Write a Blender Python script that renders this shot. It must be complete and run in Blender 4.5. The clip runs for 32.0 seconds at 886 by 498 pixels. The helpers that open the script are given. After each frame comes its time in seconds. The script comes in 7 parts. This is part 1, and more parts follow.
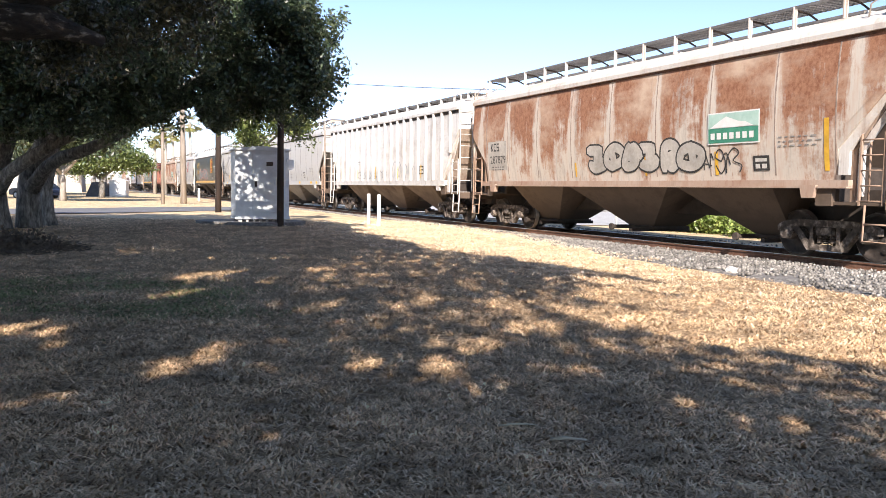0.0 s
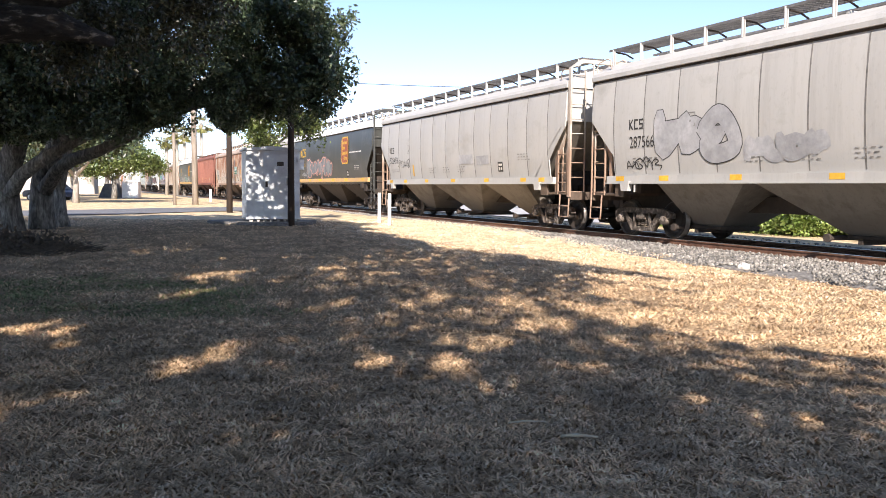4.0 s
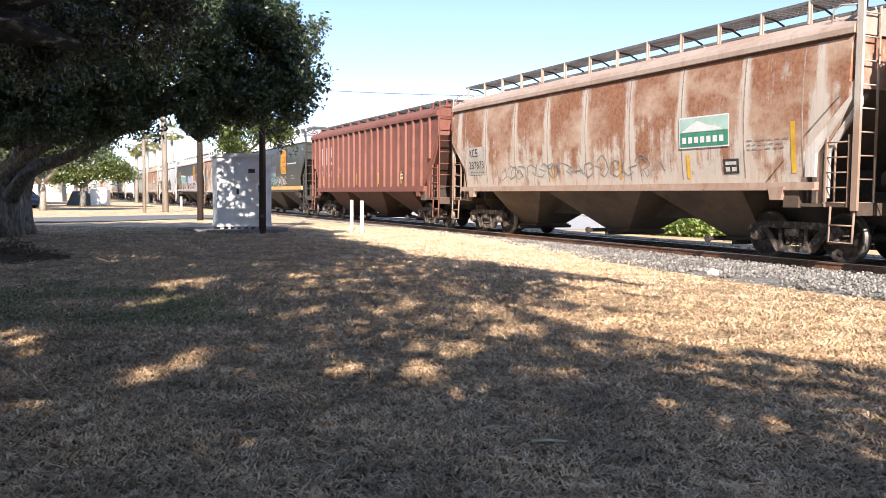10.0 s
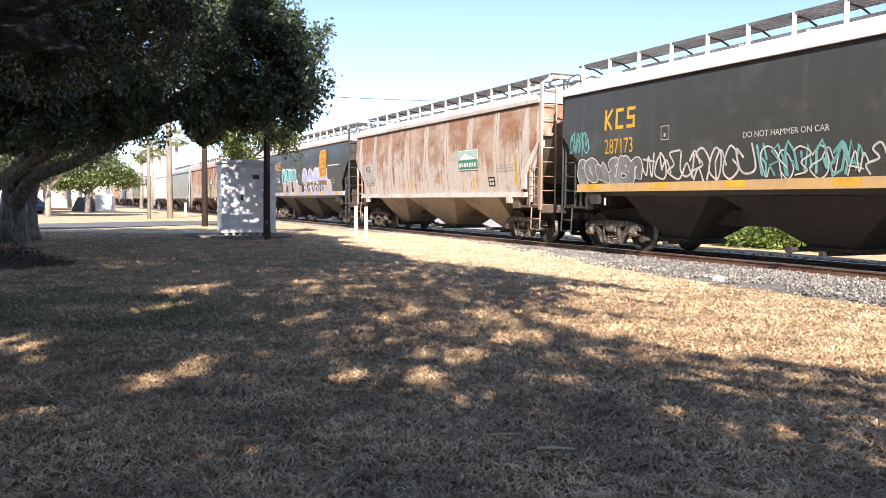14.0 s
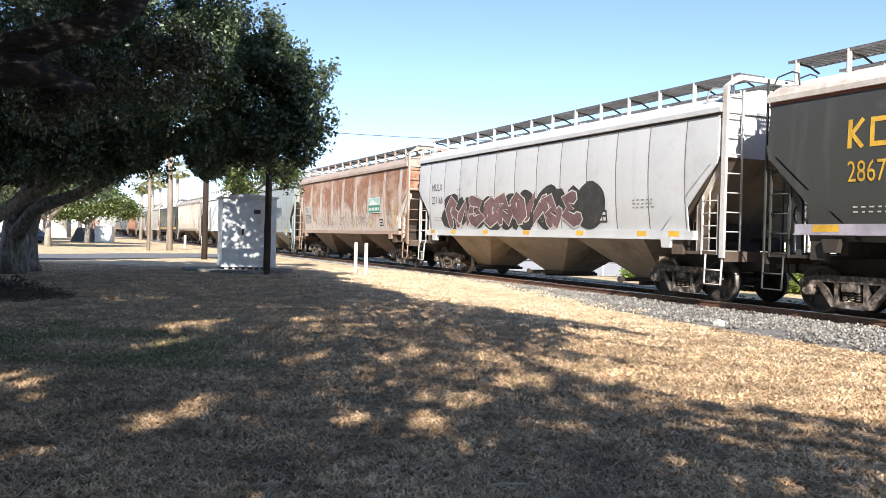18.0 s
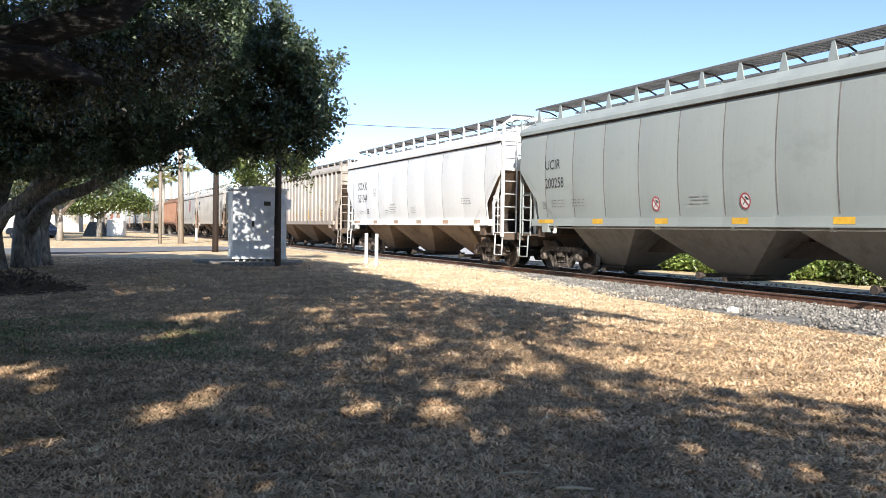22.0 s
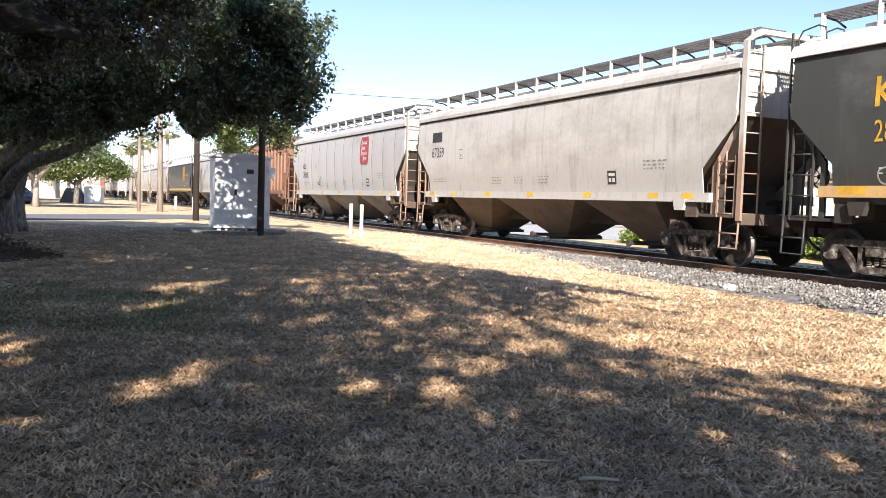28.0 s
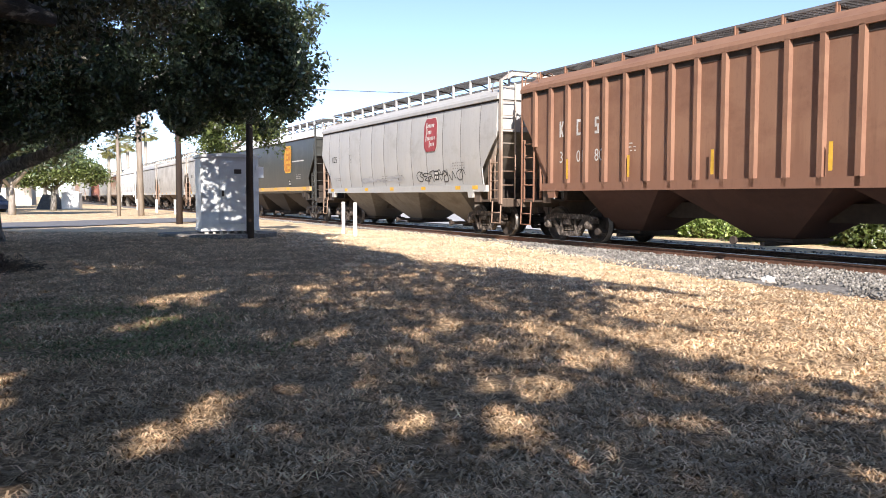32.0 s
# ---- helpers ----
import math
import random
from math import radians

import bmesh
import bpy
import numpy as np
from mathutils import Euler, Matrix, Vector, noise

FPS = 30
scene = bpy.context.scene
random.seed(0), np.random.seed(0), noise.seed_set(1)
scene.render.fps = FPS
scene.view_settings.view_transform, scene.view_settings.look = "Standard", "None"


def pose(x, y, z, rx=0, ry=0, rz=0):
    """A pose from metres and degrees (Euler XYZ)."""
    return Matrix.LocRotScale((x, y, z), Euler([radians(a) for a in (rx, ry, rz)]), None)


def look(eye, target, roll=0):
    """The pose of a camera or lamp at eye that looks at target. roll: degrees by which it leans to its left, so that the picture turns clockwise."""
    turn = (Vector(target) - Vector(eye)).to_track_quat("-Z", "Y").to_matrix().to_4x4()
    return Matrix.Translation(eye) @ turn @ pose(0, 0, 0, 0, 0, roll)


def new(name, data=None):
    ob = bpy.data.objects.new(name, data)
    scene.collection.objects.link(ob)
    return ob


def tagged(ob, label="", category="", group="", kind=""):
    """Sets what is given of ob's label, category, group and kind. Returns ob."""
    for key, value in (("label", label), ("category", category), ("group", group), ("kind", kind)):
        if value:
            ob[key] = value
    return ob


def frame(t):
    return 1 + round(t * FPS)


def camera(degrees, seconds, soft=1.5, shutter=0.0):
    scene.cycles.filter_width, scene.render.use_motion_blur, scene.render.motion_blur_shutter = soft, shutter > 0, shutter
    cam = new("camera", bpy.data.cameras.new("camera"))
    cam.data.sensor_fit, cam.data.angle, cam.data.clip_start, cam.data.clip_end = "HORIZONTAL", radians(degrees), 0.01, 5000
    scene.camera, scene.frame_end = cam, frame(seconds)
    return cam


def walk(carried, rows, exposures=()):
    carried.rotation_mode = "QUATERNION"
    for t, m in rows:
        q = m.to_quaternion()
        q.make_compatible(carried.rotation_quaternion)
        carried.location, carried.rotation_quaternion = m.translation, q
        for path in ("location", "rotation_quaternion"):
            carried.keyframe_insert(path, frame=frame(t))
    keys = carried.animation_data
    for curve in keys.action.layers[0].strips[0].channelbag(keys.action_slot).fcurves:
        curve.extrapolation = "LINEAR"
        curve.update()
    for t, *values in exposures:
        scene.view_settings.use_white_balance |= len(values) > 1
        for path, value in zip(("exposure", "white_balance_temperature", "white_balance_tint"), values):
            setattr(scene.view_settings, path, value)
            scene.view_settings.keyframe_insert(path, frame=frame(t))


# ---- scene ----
cam = camera(57.0, 32.0, soft=0.8)
PATH = [
    (0, 0.004, 0.000, 1.457, -0.001, -4.230, -0.842),
    (0.5, 0.005, -0.004, 1.460, -0.067, -4.168, -0.791),
    (1, -0.000, -0.011, 1.460, 0.274, -4.296, -0.915),
    (1.5, 0.004, 0.003, 1.459, 0.937, -4.238, -0.830),
    (2, 0.004, 0.001, 1.453, 0.832, -4.448, -0.821),
    (2.5, 0.005, -0.006, 1.457, 0.472, -4.656, -0.742),
    (3, 0.007, -0.005, 1.456, 0.508, -4.554, -0.586),
    (3.5, 0.011, 0.003, 1.451, 0.766, -4.459, -0.384),
    (5.5, 0.041, 0.073, 1.419, 0.566, -3.588, -0.597),
    (6, 0.037, 0.064, 1.421, 0.329, -3.406, -0.614),
    (6.5, 0.043, 0.065, 1.418, 0.045, -3.389, -0.436),
    (7, 0.045, 0.064, 1.419, 0.120, -3.390, -0.286),
    (7.5, 0.043, 0.058, 1.422, 0.385, -3.468, -0.306),
    (8, 0.046, 0.045, 1.423, 0.164, -3.398, -0.579),
    (8.5, 0.048, 0.045, 1.426, 0.105, -3.310, -0.515),
    (9, 0.047, 0.033, 1.425, -0.541, -3.438, -0.471),
    (9.5, 0.048, 0.029, 1.426, -1.234, -3.729, -0.322),
    (10, 0.043, 0.040, 1.424, -1.115, -3.754, -0.400),
    (10.5, 0.041, 0.029, 1.425, -0.951, -3.733, -0.293),
    (11, 0.047, 0.032, 1.428, -1.357, -3.698, -0.220),
    (11.5, 0.039, 0.027, 1.431, -2.078, -3.433, -0.372),
    (12, 0.034, 0.020, 1.436, -2.770, -3.200, -0.249),
    (12.5, 0.034, 0.018, 1.438, -3.248, -3.324, -0.063),
    (13, 0.035, 0.021, 1.429, -3.079, -3.150, 0.016),
    (13.5, 0.030, 0.043, 1.425, -2.017, -3.340, -0.132),
    (14, 0.035, 0.060, 1.423, -0.836, -3.334, -0.392),
    (14.5, 0.041, 0.069, 1.421, 0.607, -3.230, -1.171),
    (16.5, -0.064, 0.036, 1.506, -2.387, -2.322, 0.070),
    (17, -0.037, 0.046, 1.499, -1.212, -1.278, -1.013),
    (17.5, -0.015, 0.049, 1.494, -0.451, -0.717, -1.439),
    (18, -0.022, 0.045, 1.490, -0.933, -0.812, -1.396),
    (18.5, -0.032, 0.045, 1.480, -1.509, -1.065, -1.263),
    (19, -0.037, 0.106, 1.469, -1.357, -1.618, -0.937),
    (19.5, -0.043, 0.111, 1.463, -1.044, -2.151, -0.657),
    (20, -0.033, 0.126, 1.464, -0.965, -2.142, -0.481),
    (20.5, -0.023, 0.122, 1.462, -0.653, -1.598, -0.639),
    (21, -0.013, 0.119, 1.469, -0.240, -1.414, -0.588),
    (21.5, -0.015, 0.099, 1.475, -0.054, -1.201, -0.613),
    (22, -0.013, 0.126, 1.459, -0.191, -1.466, -0.799),
    (22.5, -0.030, 0.127, 1.467, -1.175, -2.173, -0.970),
    (23, -0.080, 0.164, 1.461, -2.668, -3.011, -1.264),
    (23.5, -0.137, 0.172, 1.451, -3.652, -3.435, -1.825),
    (24, -0.150, 0.185, 1.444, -3.846, -3.603, -2.529),
    (24.5, -0.142, 0.176, 1.444, -4.116, -4.071, -2.547),
    (26.5, -0.139, 0.203, 1.431, -2.969, -4.594, -1.781),
    (27, -0.163, 0.230, 1.425, -2.581, -5.179, -1.716),
    (27.5, -0.172, 0.364, 1.429, -1.873, -4.669, -1.674),
    (28, -0.199, 0.530, 1.425, -1.520, -3.361, -1.724),
    (28.5, -0.318, 0.635, 1.436, -1.760, -4.218, -0.738),
    (29, -0.403, 0.685, 1.416, -2.798, -6.373, 0.360),
    (29.5, -0.447, 0.829, 1.415, -2.555, -8.386, 0.495),
    (30, -0.446, 0.987, 1.416, -2.139, -7.300, 0.430),
    (30.5, -0.492, 1.100, 1.404, -4.884, -6.644, 0.298),
    (31, -0.596, 1.212, 1.419, -8.892, -5.248, 0.685),
    (31.5, -0.653, 1.364, 1.404, -9.208, -5.582, 0.623),
    (32, -0.690, 1.601, 1.424, -2.868, -3.694, -0.004)
]
walk(cam, [(t, pose(x, y, z, 90 + pitch, roll, yaw)) for t, x, y, z, yaw, pitch, roll in PATH],
     exposures=[(0.0, 1.01, 7150, 17), (14.5, 1.04, 7150, 17), (17.0, 0.94, 6900, 12.5), (22.0, 0.84, 6850, 11), (24.0, 0.93, 7100, 16.5),
                (28.0, 1.01, 7050, 16.5), (30.0, 1.06, 6900, 15), (31.0, 0.85, 6950, 15.5), (32.0, 0.90, 6950, 16)])

# ---- world and sun ----
SUN_EL, SUN_DIR = 31.0, (0.045, -1.0)          # elevation; horizontal way towards the sun
world = bpy.data.worlds.new("sky")
scene.world = world
world.use_nodes = True
wn = world.node_tree.nodes
sky = wn.new("ShaderNodeTexSky")
sky.sky_type, sky.sun_disc = "NISHITA", False
sky.sun_elevation = radians(SUN_EL)
sky.sun_rotation = math.atan2(SUN_DIR[0], SUN_DIR[1])
sky.air_density, sky.dust_density, sky.ozone_density = 0.7, 0.0, 2.6
sky.altitude = 1000.0
world.node_tree.links.new(sky.outputs[0], wn["Background"].inputs[0])
wn["Background"].inputs[1].default_value = 0.145
sun_data = bpy.data.lights.new("sun", "SUN")
sun_data.energy, sun_data.angle, sun_data.color = 5.0, radians(0.53), (1.0, 0.99, 0.955)
sun = new("sun", sun_data)
sun_way = Vector((SUN_DIR[0], SUN_DIR[1], math.hypot(*SUN_DIR) * math.tan(radians(SUN_EL)))).normalized()
sun.matrix_world = look(sun_way * 60, (0, 0, 0))

# ---- plan: the railway runs at an angle; u is across it (away from the camera's side), s along it ----
TURN = 24.6
CT, ST = math.cos(radians(TURN)), math.sin(radians(TURN))
TRACK_U, RAIL_Z = 14.05, 0.226                  # track centre line, rail top
CAR_L, SPEED_0 = 16.656, 9.2                    # pulling length; where the first joint counts from


def tf(u, s):
    return u * CT - s * ST, u * ST + s * CT


def us(x, y):
    return x * CT + y * ST, -x * ST + y * CT


def at_track(u, s, z, turn=0.0):
    x, y = tf(u, s)
    return pose(x, y, z, 0, 0, TURN + turn)


def ground_z(x, y):
    """Gentle rise away from the camera, with a low mound under the equipment house."""
    u, s = us(x, y)
    d = math.hypot(x, y)
    k = min(1.0, max(0.0, (d - 8) / 18))
    z = 0.07 * k * k * (3 - 2 * k)
    z += 0.14 * math.exp(-(((u - 6.0) / 3.2) ** 2 + ((s - 28.6) / 2.6) ** 2))
    z += 0.025 * math.sin(x * 0.55 + 1) * math.cos(y * 0.47) * min(1, d / 6)
    return z


# ---- materials ----
def surf(name, cols, scale=4.0, rough=0.8, bump=0.2, stretch=(1, 1, 1), metal=0.0, big=0.25, rand=0.0, detail=8, dist=0.02, island=0.0):
    """A procedural surface: a colour ramp over fine noise, a second noise at a larger scale, relief, and a little change from piece to piece."""
    m = bpy.data.materials.new(name)
    m.use_nodes = True
    nt = m.node_tree
    n, l = nt.nodes, nt.links
    b = n["Principled BSDF"]
    tc = n.new("ShaderNodeTexCoord")
    mp = n.new("ShaderNodeMapping")
    mp.inputs["Scale"].default_value = stretch
    l.new(tc.outputs["Object"], mp.inputs["Vector"])
    n1 = n.new("ShaderNodeTexNoise")
    n1.inputs["Scale"].default_value, n1.inputs["Detail"].default_value = scale, detail
    n1.inputs["Roughness"].default_value = 0.65
    l.new(mp.outputs[0], n1.inputs["Vector"])
    n2 = n.new("ShaderNodeTexNoise")
    n2.inputs["Scale"].default_value, n2.inputs["Detail"].default_value = scale * 0.17, 3
    l.new(mp.outputs[0], n2.inputs["Vector"])
    ramp = n.new("ShaderNodeValToRGB")
    el = ramp.color_ramp.elements
    while len(el) < len(cols):
        el.new(0.5)
    for i, c in enumerate(cols):
        el[i].position = 0.3 + 0.4 * i / max(1, len(cols) - 1)
        el[i].color = (*c, 1)
    l.new(n1.outputs["Fac"], ramp.inputs[0])
    mr = n.new("ShaderNodeMapRange")
    mr.inputs["From Min"].default_value, mr.inputs["From Max"].default_value = 0.3, 0.7
    mr.inputs["To Min"].default_value, mr.inputs["To Max"].default_value = 1 - big, 1 + big
    l.new(n2.outputs["Fac"], mr.inputs[0])
    hv = n.new("ShaderNodeHueSaturation")
    l.new(ramp.outputs[0], hv.inputs["Color"])
    last = mr.outputs[0]
    if rand or island:
        src = n.new("ShaderNodeObjectInfo").outputs["Random"] if rand else n.new("ShaderNodeNewGeometry").outputs["Random Per Island"]
        k = rand or island
        r2 = n.new("ShaderNodeMapRange")
        r2.inputs["To Min"].default_value, r2.inputs["To Max"].default_value = 1 - k, 1 + k
        l.new(src, r2.inputs[0])
        mu = n.new("ShaderNodeMath")
        mu.operation = "MULTIPLY"
        l.new(last, mu.inputs[0])
        l.new(r2.outputs[0], mu.inputs[1])
        last = mu.outputs[0]
    l.new(last, hv.inputs["Value"])
    l.new(hv.outputs[0], b.inputs["Base Color"])
    b.inputs["Roughness"].default_value, b.inputs["Metallic"].default_value = rough, metal
    if bump:
        bp = n.new("ShaderNodeBump")
        bp.inputs["Strength"].default_value, bp.inputs["Distance"].default_value = bump, dist
        l.new(n1.outputs["Fac"], bp.inputs["Height"])
        l.new(bp.outputs[0], b.inputs["Normal"])
    return m


def weathered(name, paint, stain, low, low_h, streak=1.0, dirt=(0.10, 0.075, 0.055), rough=0.6, patch=0.5, panel=None):
    """Car paint: rain streaks down the side, blotches of stain, and a band of another shade low on the side with a ragged edge."""
    m = bpy.data.materials.new(name)
    m.use_nodes = True
    nt = m.node_tree
    n, l = nt.nodes, nt.links
    b = n["Principled BSDF"]
    tc = n.new("ShaderNodeTexCoord")
    info = n.new("ShaderNodeObjectInfo")
    add = n.new("ShaderNodeVectorMath")
    add.operation = "MULTIPLY_ADD"
    cmb = n.new("ShaderNodeCombineXYZ")
    l.new(info.outputs["Random"], cmb.inputs[1])
    l.new(cmb.outputs[0], add.inputs[0])
    add.inputs[1].default_value = (0, 57, 0)
    l.new(tc.outputs["Object"], add.inputs[2])

    def noise_at(stretch, scale, detail, rough_=0.6):
        mp = n.new("ShaderNodeMapping")
        mp.inputs["Scale"].default_value = stretch
        l.new(add.outputs[0], mp.inputs["Vector"])
        t = n.new("ShaderNodeTexNoise")
        t.inputs["Scale"].default_value, t.inputs["Detail"].default_value = scale, detail
        t.inputs["Roughness"].default_value = rough_
        l.new(mp.outputs[0], t.inputs["Vector"])
        return t.outputs["Fac"]

    def step(src, lo, hi, top=1.0):
        r = n.new("ShaderNodeMapRange")
        r.inputs["From Min"].default_value, r.inputs["From Max"].default_value = lo, hi
        r.inputs["To Max"].default_value = top
        l.new(src, r.inputs[0])
        return r.outputs[0]

    def mix(fac, a, c):
        x = n.new("ShaderNodeMix")
        x.data_type = "RGBA"
        l.new(fac, x.inputs["Factor"])
        for sock, v in ((x.inputs["A"], a), (x.inputs["B"], c)):
            if isinstance(v, tuple):
                sock.default_value = (*v, 1)
            else:
                l.new(v, sock)
        return x.outputs["Result"]

    blotch = noise_at((1, 0.5, 0.8), 1.1, 9, 0.7)
    runs = noise_at((1, 1, 0.07), 3.2, 6, 0.7)
    fine = noise_at((1, 1, 0.5), 14, 6, 0.7)
    col = mix(step(blotch, 0.62 - 0.3 * patch, 0.72 - 0.15 * patch), paint, stain)
    sep = n.new("ShaderNodeSeparateXYZ")
    l.new(tc.outputs["Object"], sep.inputs[0])
    edge = n.new("ShaderNodeMath")
    edge.operation = "MULTIPLY_ADD"
    l.new(runs, edge.inputs[0])
    edge.inputs[1].default_value = -1.9
    l.new(sep.outputs[2], edge.inputs[2])
    col = mix(step(edge.outputs[0], low_h - 0.75, low_h - 1.2), col, low)
    col = mix(step(runs, 0.54, 0.70, 0.75 * streak), col, stain)
    col = mix(step(runs, 0.47, 0.33, 0.55 * streak), col, dirt)
    col = mix(step(fine, 0.55, 0.78, 0.45), col, dirt)
    l.new(col, b.inputs["Base Color"])
    b.inputs["Roughness"].default_value = rough
    b.inputs["Specular IOR Level"].default_value = 0.3
    bp = n.new("ShaderNodeBump")
    bp.inputs["Strength"].default_value, bp.inputs["Distance"].default_value = 0.12, 0.02
    l.new(noise_at((1, 0.6, 0.5), 1.6, 4), bp.inputs["Height"])
    l.new(bp.outputs[0], b.inputs["Normal"])
    if panel:          # sheets swell a little between their weld seams
        pitch, first = panel
        sh = n.new("ShaderNodeMath")
        sh.operation, sh.inputs[1].default_value = "ADD", first
        l.new(sep.outputs[1], sh.inputs[0])
        pp = n.new("ShaderNodeMath")
        pp.operation, pp.inputs[1].default_value = "PINGPONG", pitch / 2
        l.new(sh.outputs[0], pp.inputs[0])
        inv = n.new("ShaderNodeMath")
        inv.operation, inv.inputs[0].default_value = "SUBTRACT", pitch
        l.new(pp.outputs[0], inv.inputs[1])
        mu = n.new("ShaderNodeMath")
        mu.operation = "MULTIPLY"
        l.new(pp.outputs[0], mu.inputs[0])
        l.new(inv.outputs[0], mu.inputs[1])
        b2 = n.new("ShaderNodeBump")
        b2.inputs["Strength"].default_value, b2.inputs["Distance"].default_value = 1.0, 0.032
        l.new(mu.outputs[0], b2.inputs["Height"])
        l.new(bp.outputs[0], b2.inputs["Normal"])
        l.new(b2.outputs[0], b.inputs["Normal"])
    return m


def rusted(name, pale, rusts, low_h, gain=0.6, seam=1.77):
    """Old white paint eaten by rust from the roof down: paler along the weld seams and low on the side, with runs and blotches."""
    m = bpy.data.materials.new(name)
    m.use_nodes = True
    nt = m.node_tree
    n, l = nt.nodes, nt.links
    b = n["Principled BSDF"]
    tc = n.new("ShaderNodeTexCoord")
    info = n.new("ShaderNodeObjectInfo")
    cmb = n.new("ShaderNodeCombineXYZ")
    l.new(info.outputs["Random"], cmb.inputs[0])
    add = n.new("ShaderNodeVectorMath")
    add.operation = "MULTIPLY_ADD"
    l.new(cmb.outputs[0], add.inputs[0])
    add.inputs[1].default_value = (41, 0, 0)
    l.new(tc.outputs["Object"], add.inputs[2])

    def noise_at(stretch, scale, detail, rough_=0.65):
        mp = n.new("ShaderNodeMapping")
        mp.inputs["Scale"].default_value = stretch
        l.new(add.outputs[0], mp.inputs["Vector"])
        t = n.new("ShaderNodeTexNoise")
        t.inputs["Scale"].default_value, t.inputs["Detail"].default_value = scale, detail
        t.inputs["Roughness"].default_value = rough_
        l.new(mp.outputs[0], t.inputs["Vector"])
        return t.outputs["Fac"]

    def calc(op, x, y=None, z=None):
        q = n.new("ShaderNodeMath")
        q.operation = op
        for i, v in enumerate((x, y, z)):
            if v is None:
                continue
            if isinstance(v, (int, float)):
                q.inputs[i].default_value = v
            else:
                l.new(v, q.inputs[i])
        return q.outputs[0]

    def step(src, lo, hi, top=1.0):
        r = n.new("ShaderNodeMapRange")
        r.inputs["From Min"].default_value, r.inputs["From Max"].default_value = lo, hi
        r.inputs["To Max"].default_value = top
        l.new(src, r.inputs[0])
        return r.outputs[0]

    def mix(fac, x, y):
        q = n.new("ShaderNodeMix")
        q.data_type = "RGBA"
        l.new(fac, q.inputs["Factor"])
        for sock, v in ((q.inputs["A"], x), (q.inputs["B"], y)):
            if isinstance(v, tuple):
                sock.default_value = (*v, 1)
            else:
                l.new(v, sock)
        return q.outputs["Result"]

    sep = n.new("ShaderNodeSeparateXYZ")
    l.new(tc.outputs["Object"], sep.inputs[0])
    blotch = noise_at((1, 0.8, 0.8), 1.5, 10, 0.72)
    runs = noise_at((1, 1, 0.10), 3.4, 8, 0.75)
    fine = noise_at((1, 1, 0.8), 12, 8, 0.75)
    away = calc("PINGPONG", calc("ADD", sep.outputs[1], calc("MULTIPLY", calc("SUBTRACT", runs, 0.5), 0.25)), seam / 2)
    near_seam = step(away, 0.26, 0.03)
    v = calc("MULTIPLY", calc("SUBTRACT", sep.outputs[2], low_h), gain)
    v = calc("MULTIPLY_ADD", calc("SUBTRACT", blotch, 0.5), 2.6, v)
    v = calc("MULTIPLY_ADD", calc("SUBTRACT", runs, 0.5), 2.3, v)
    v = calc("MULTIPLY_ADD", calc("SUBTRACT", fine, 0.5), 0.6, v)
    v = calc("MULTIPLY_ADD", near_seam, calc("MULTIPLY", blotch, -1.7), v)
    band = noise_at((1, 0.6, 1.0), 0.9, 8, 0.62)
    v = calc("MULTIPLY_ADD", calc("SUBTRACT", band, 0.5), 0.9, v)
    mask = step(v, -0.24, 0.24)
    inner = mix(step(fine, 0.38, 0.66), rusts[0], rusts[1])
    inner = mix(step(band, 0.48, 0.68, 0.9), inner, rusts[2])
    outer = mix(step(runs, 0.46, 0.72, 0.75), pale, (rusts[1][0] * 1.25, rusts[1][1] * 1.35, rusts[1][2] * 1.4))
    outer = mix(step(fine, 0.58, 0.8, 0.5), outer, rusts[1])
    col = mix(mask, outer, inner)
    col = mix(step(runs, 0.44, 0.30, 0.5), col, (0.12, 0.065, 0.045))
    l.new(col, b.inputs["Base Color"])
    rr = n.new("ShaderNodeMapRange")
    rr.inputs["To Min"].default_value, rr.inputs["To Max"].default_value = 0.55, 0.85
    l.new(mask, rr.inputs[0])
    l.new(rr.outputs[0], b.inputs["Roughness"])
    b.inputs["Specular IOR Level"].default_value = 0.3
    bp = n.new("ShaderNodeBump")
    bp.inputs["Strength"].default_value, bp.inputs["Distance"].default_value = 0.25, 0.02
    l.new(blotch, bp.inputs["Height"])
    l.new(bp.outputs[0], b.inputs["Normal"])
    return m


def leaf_mat(name, cols, through_light=0.2):
    m = surf(name, cols, 3.0, 0.34, 0, big=0.2, island=0.7)
    n, l = m.node_tree.nodes, m.node_tree.links
    b = n["Principled BSDF"]
    tr = n.new("ShaderNodeBsdfTranslucent")
    tr.inputs[0].default_value = (cols[-1][0] * 1.3, cols[-1][1] * 1.5, cols[-1][2] * 0.8, 1)
    mx = n.new("ShaderNodeMixShader")
    mx.inputs[0].default_value = through_light
    l.new(b.outputs[0], mx.inputs[1])
    l.new(tr.outputs[0], mx.inputs[2])
    l.new(mx.outputs[0], n["Material Output"].inputs[0])
    return m


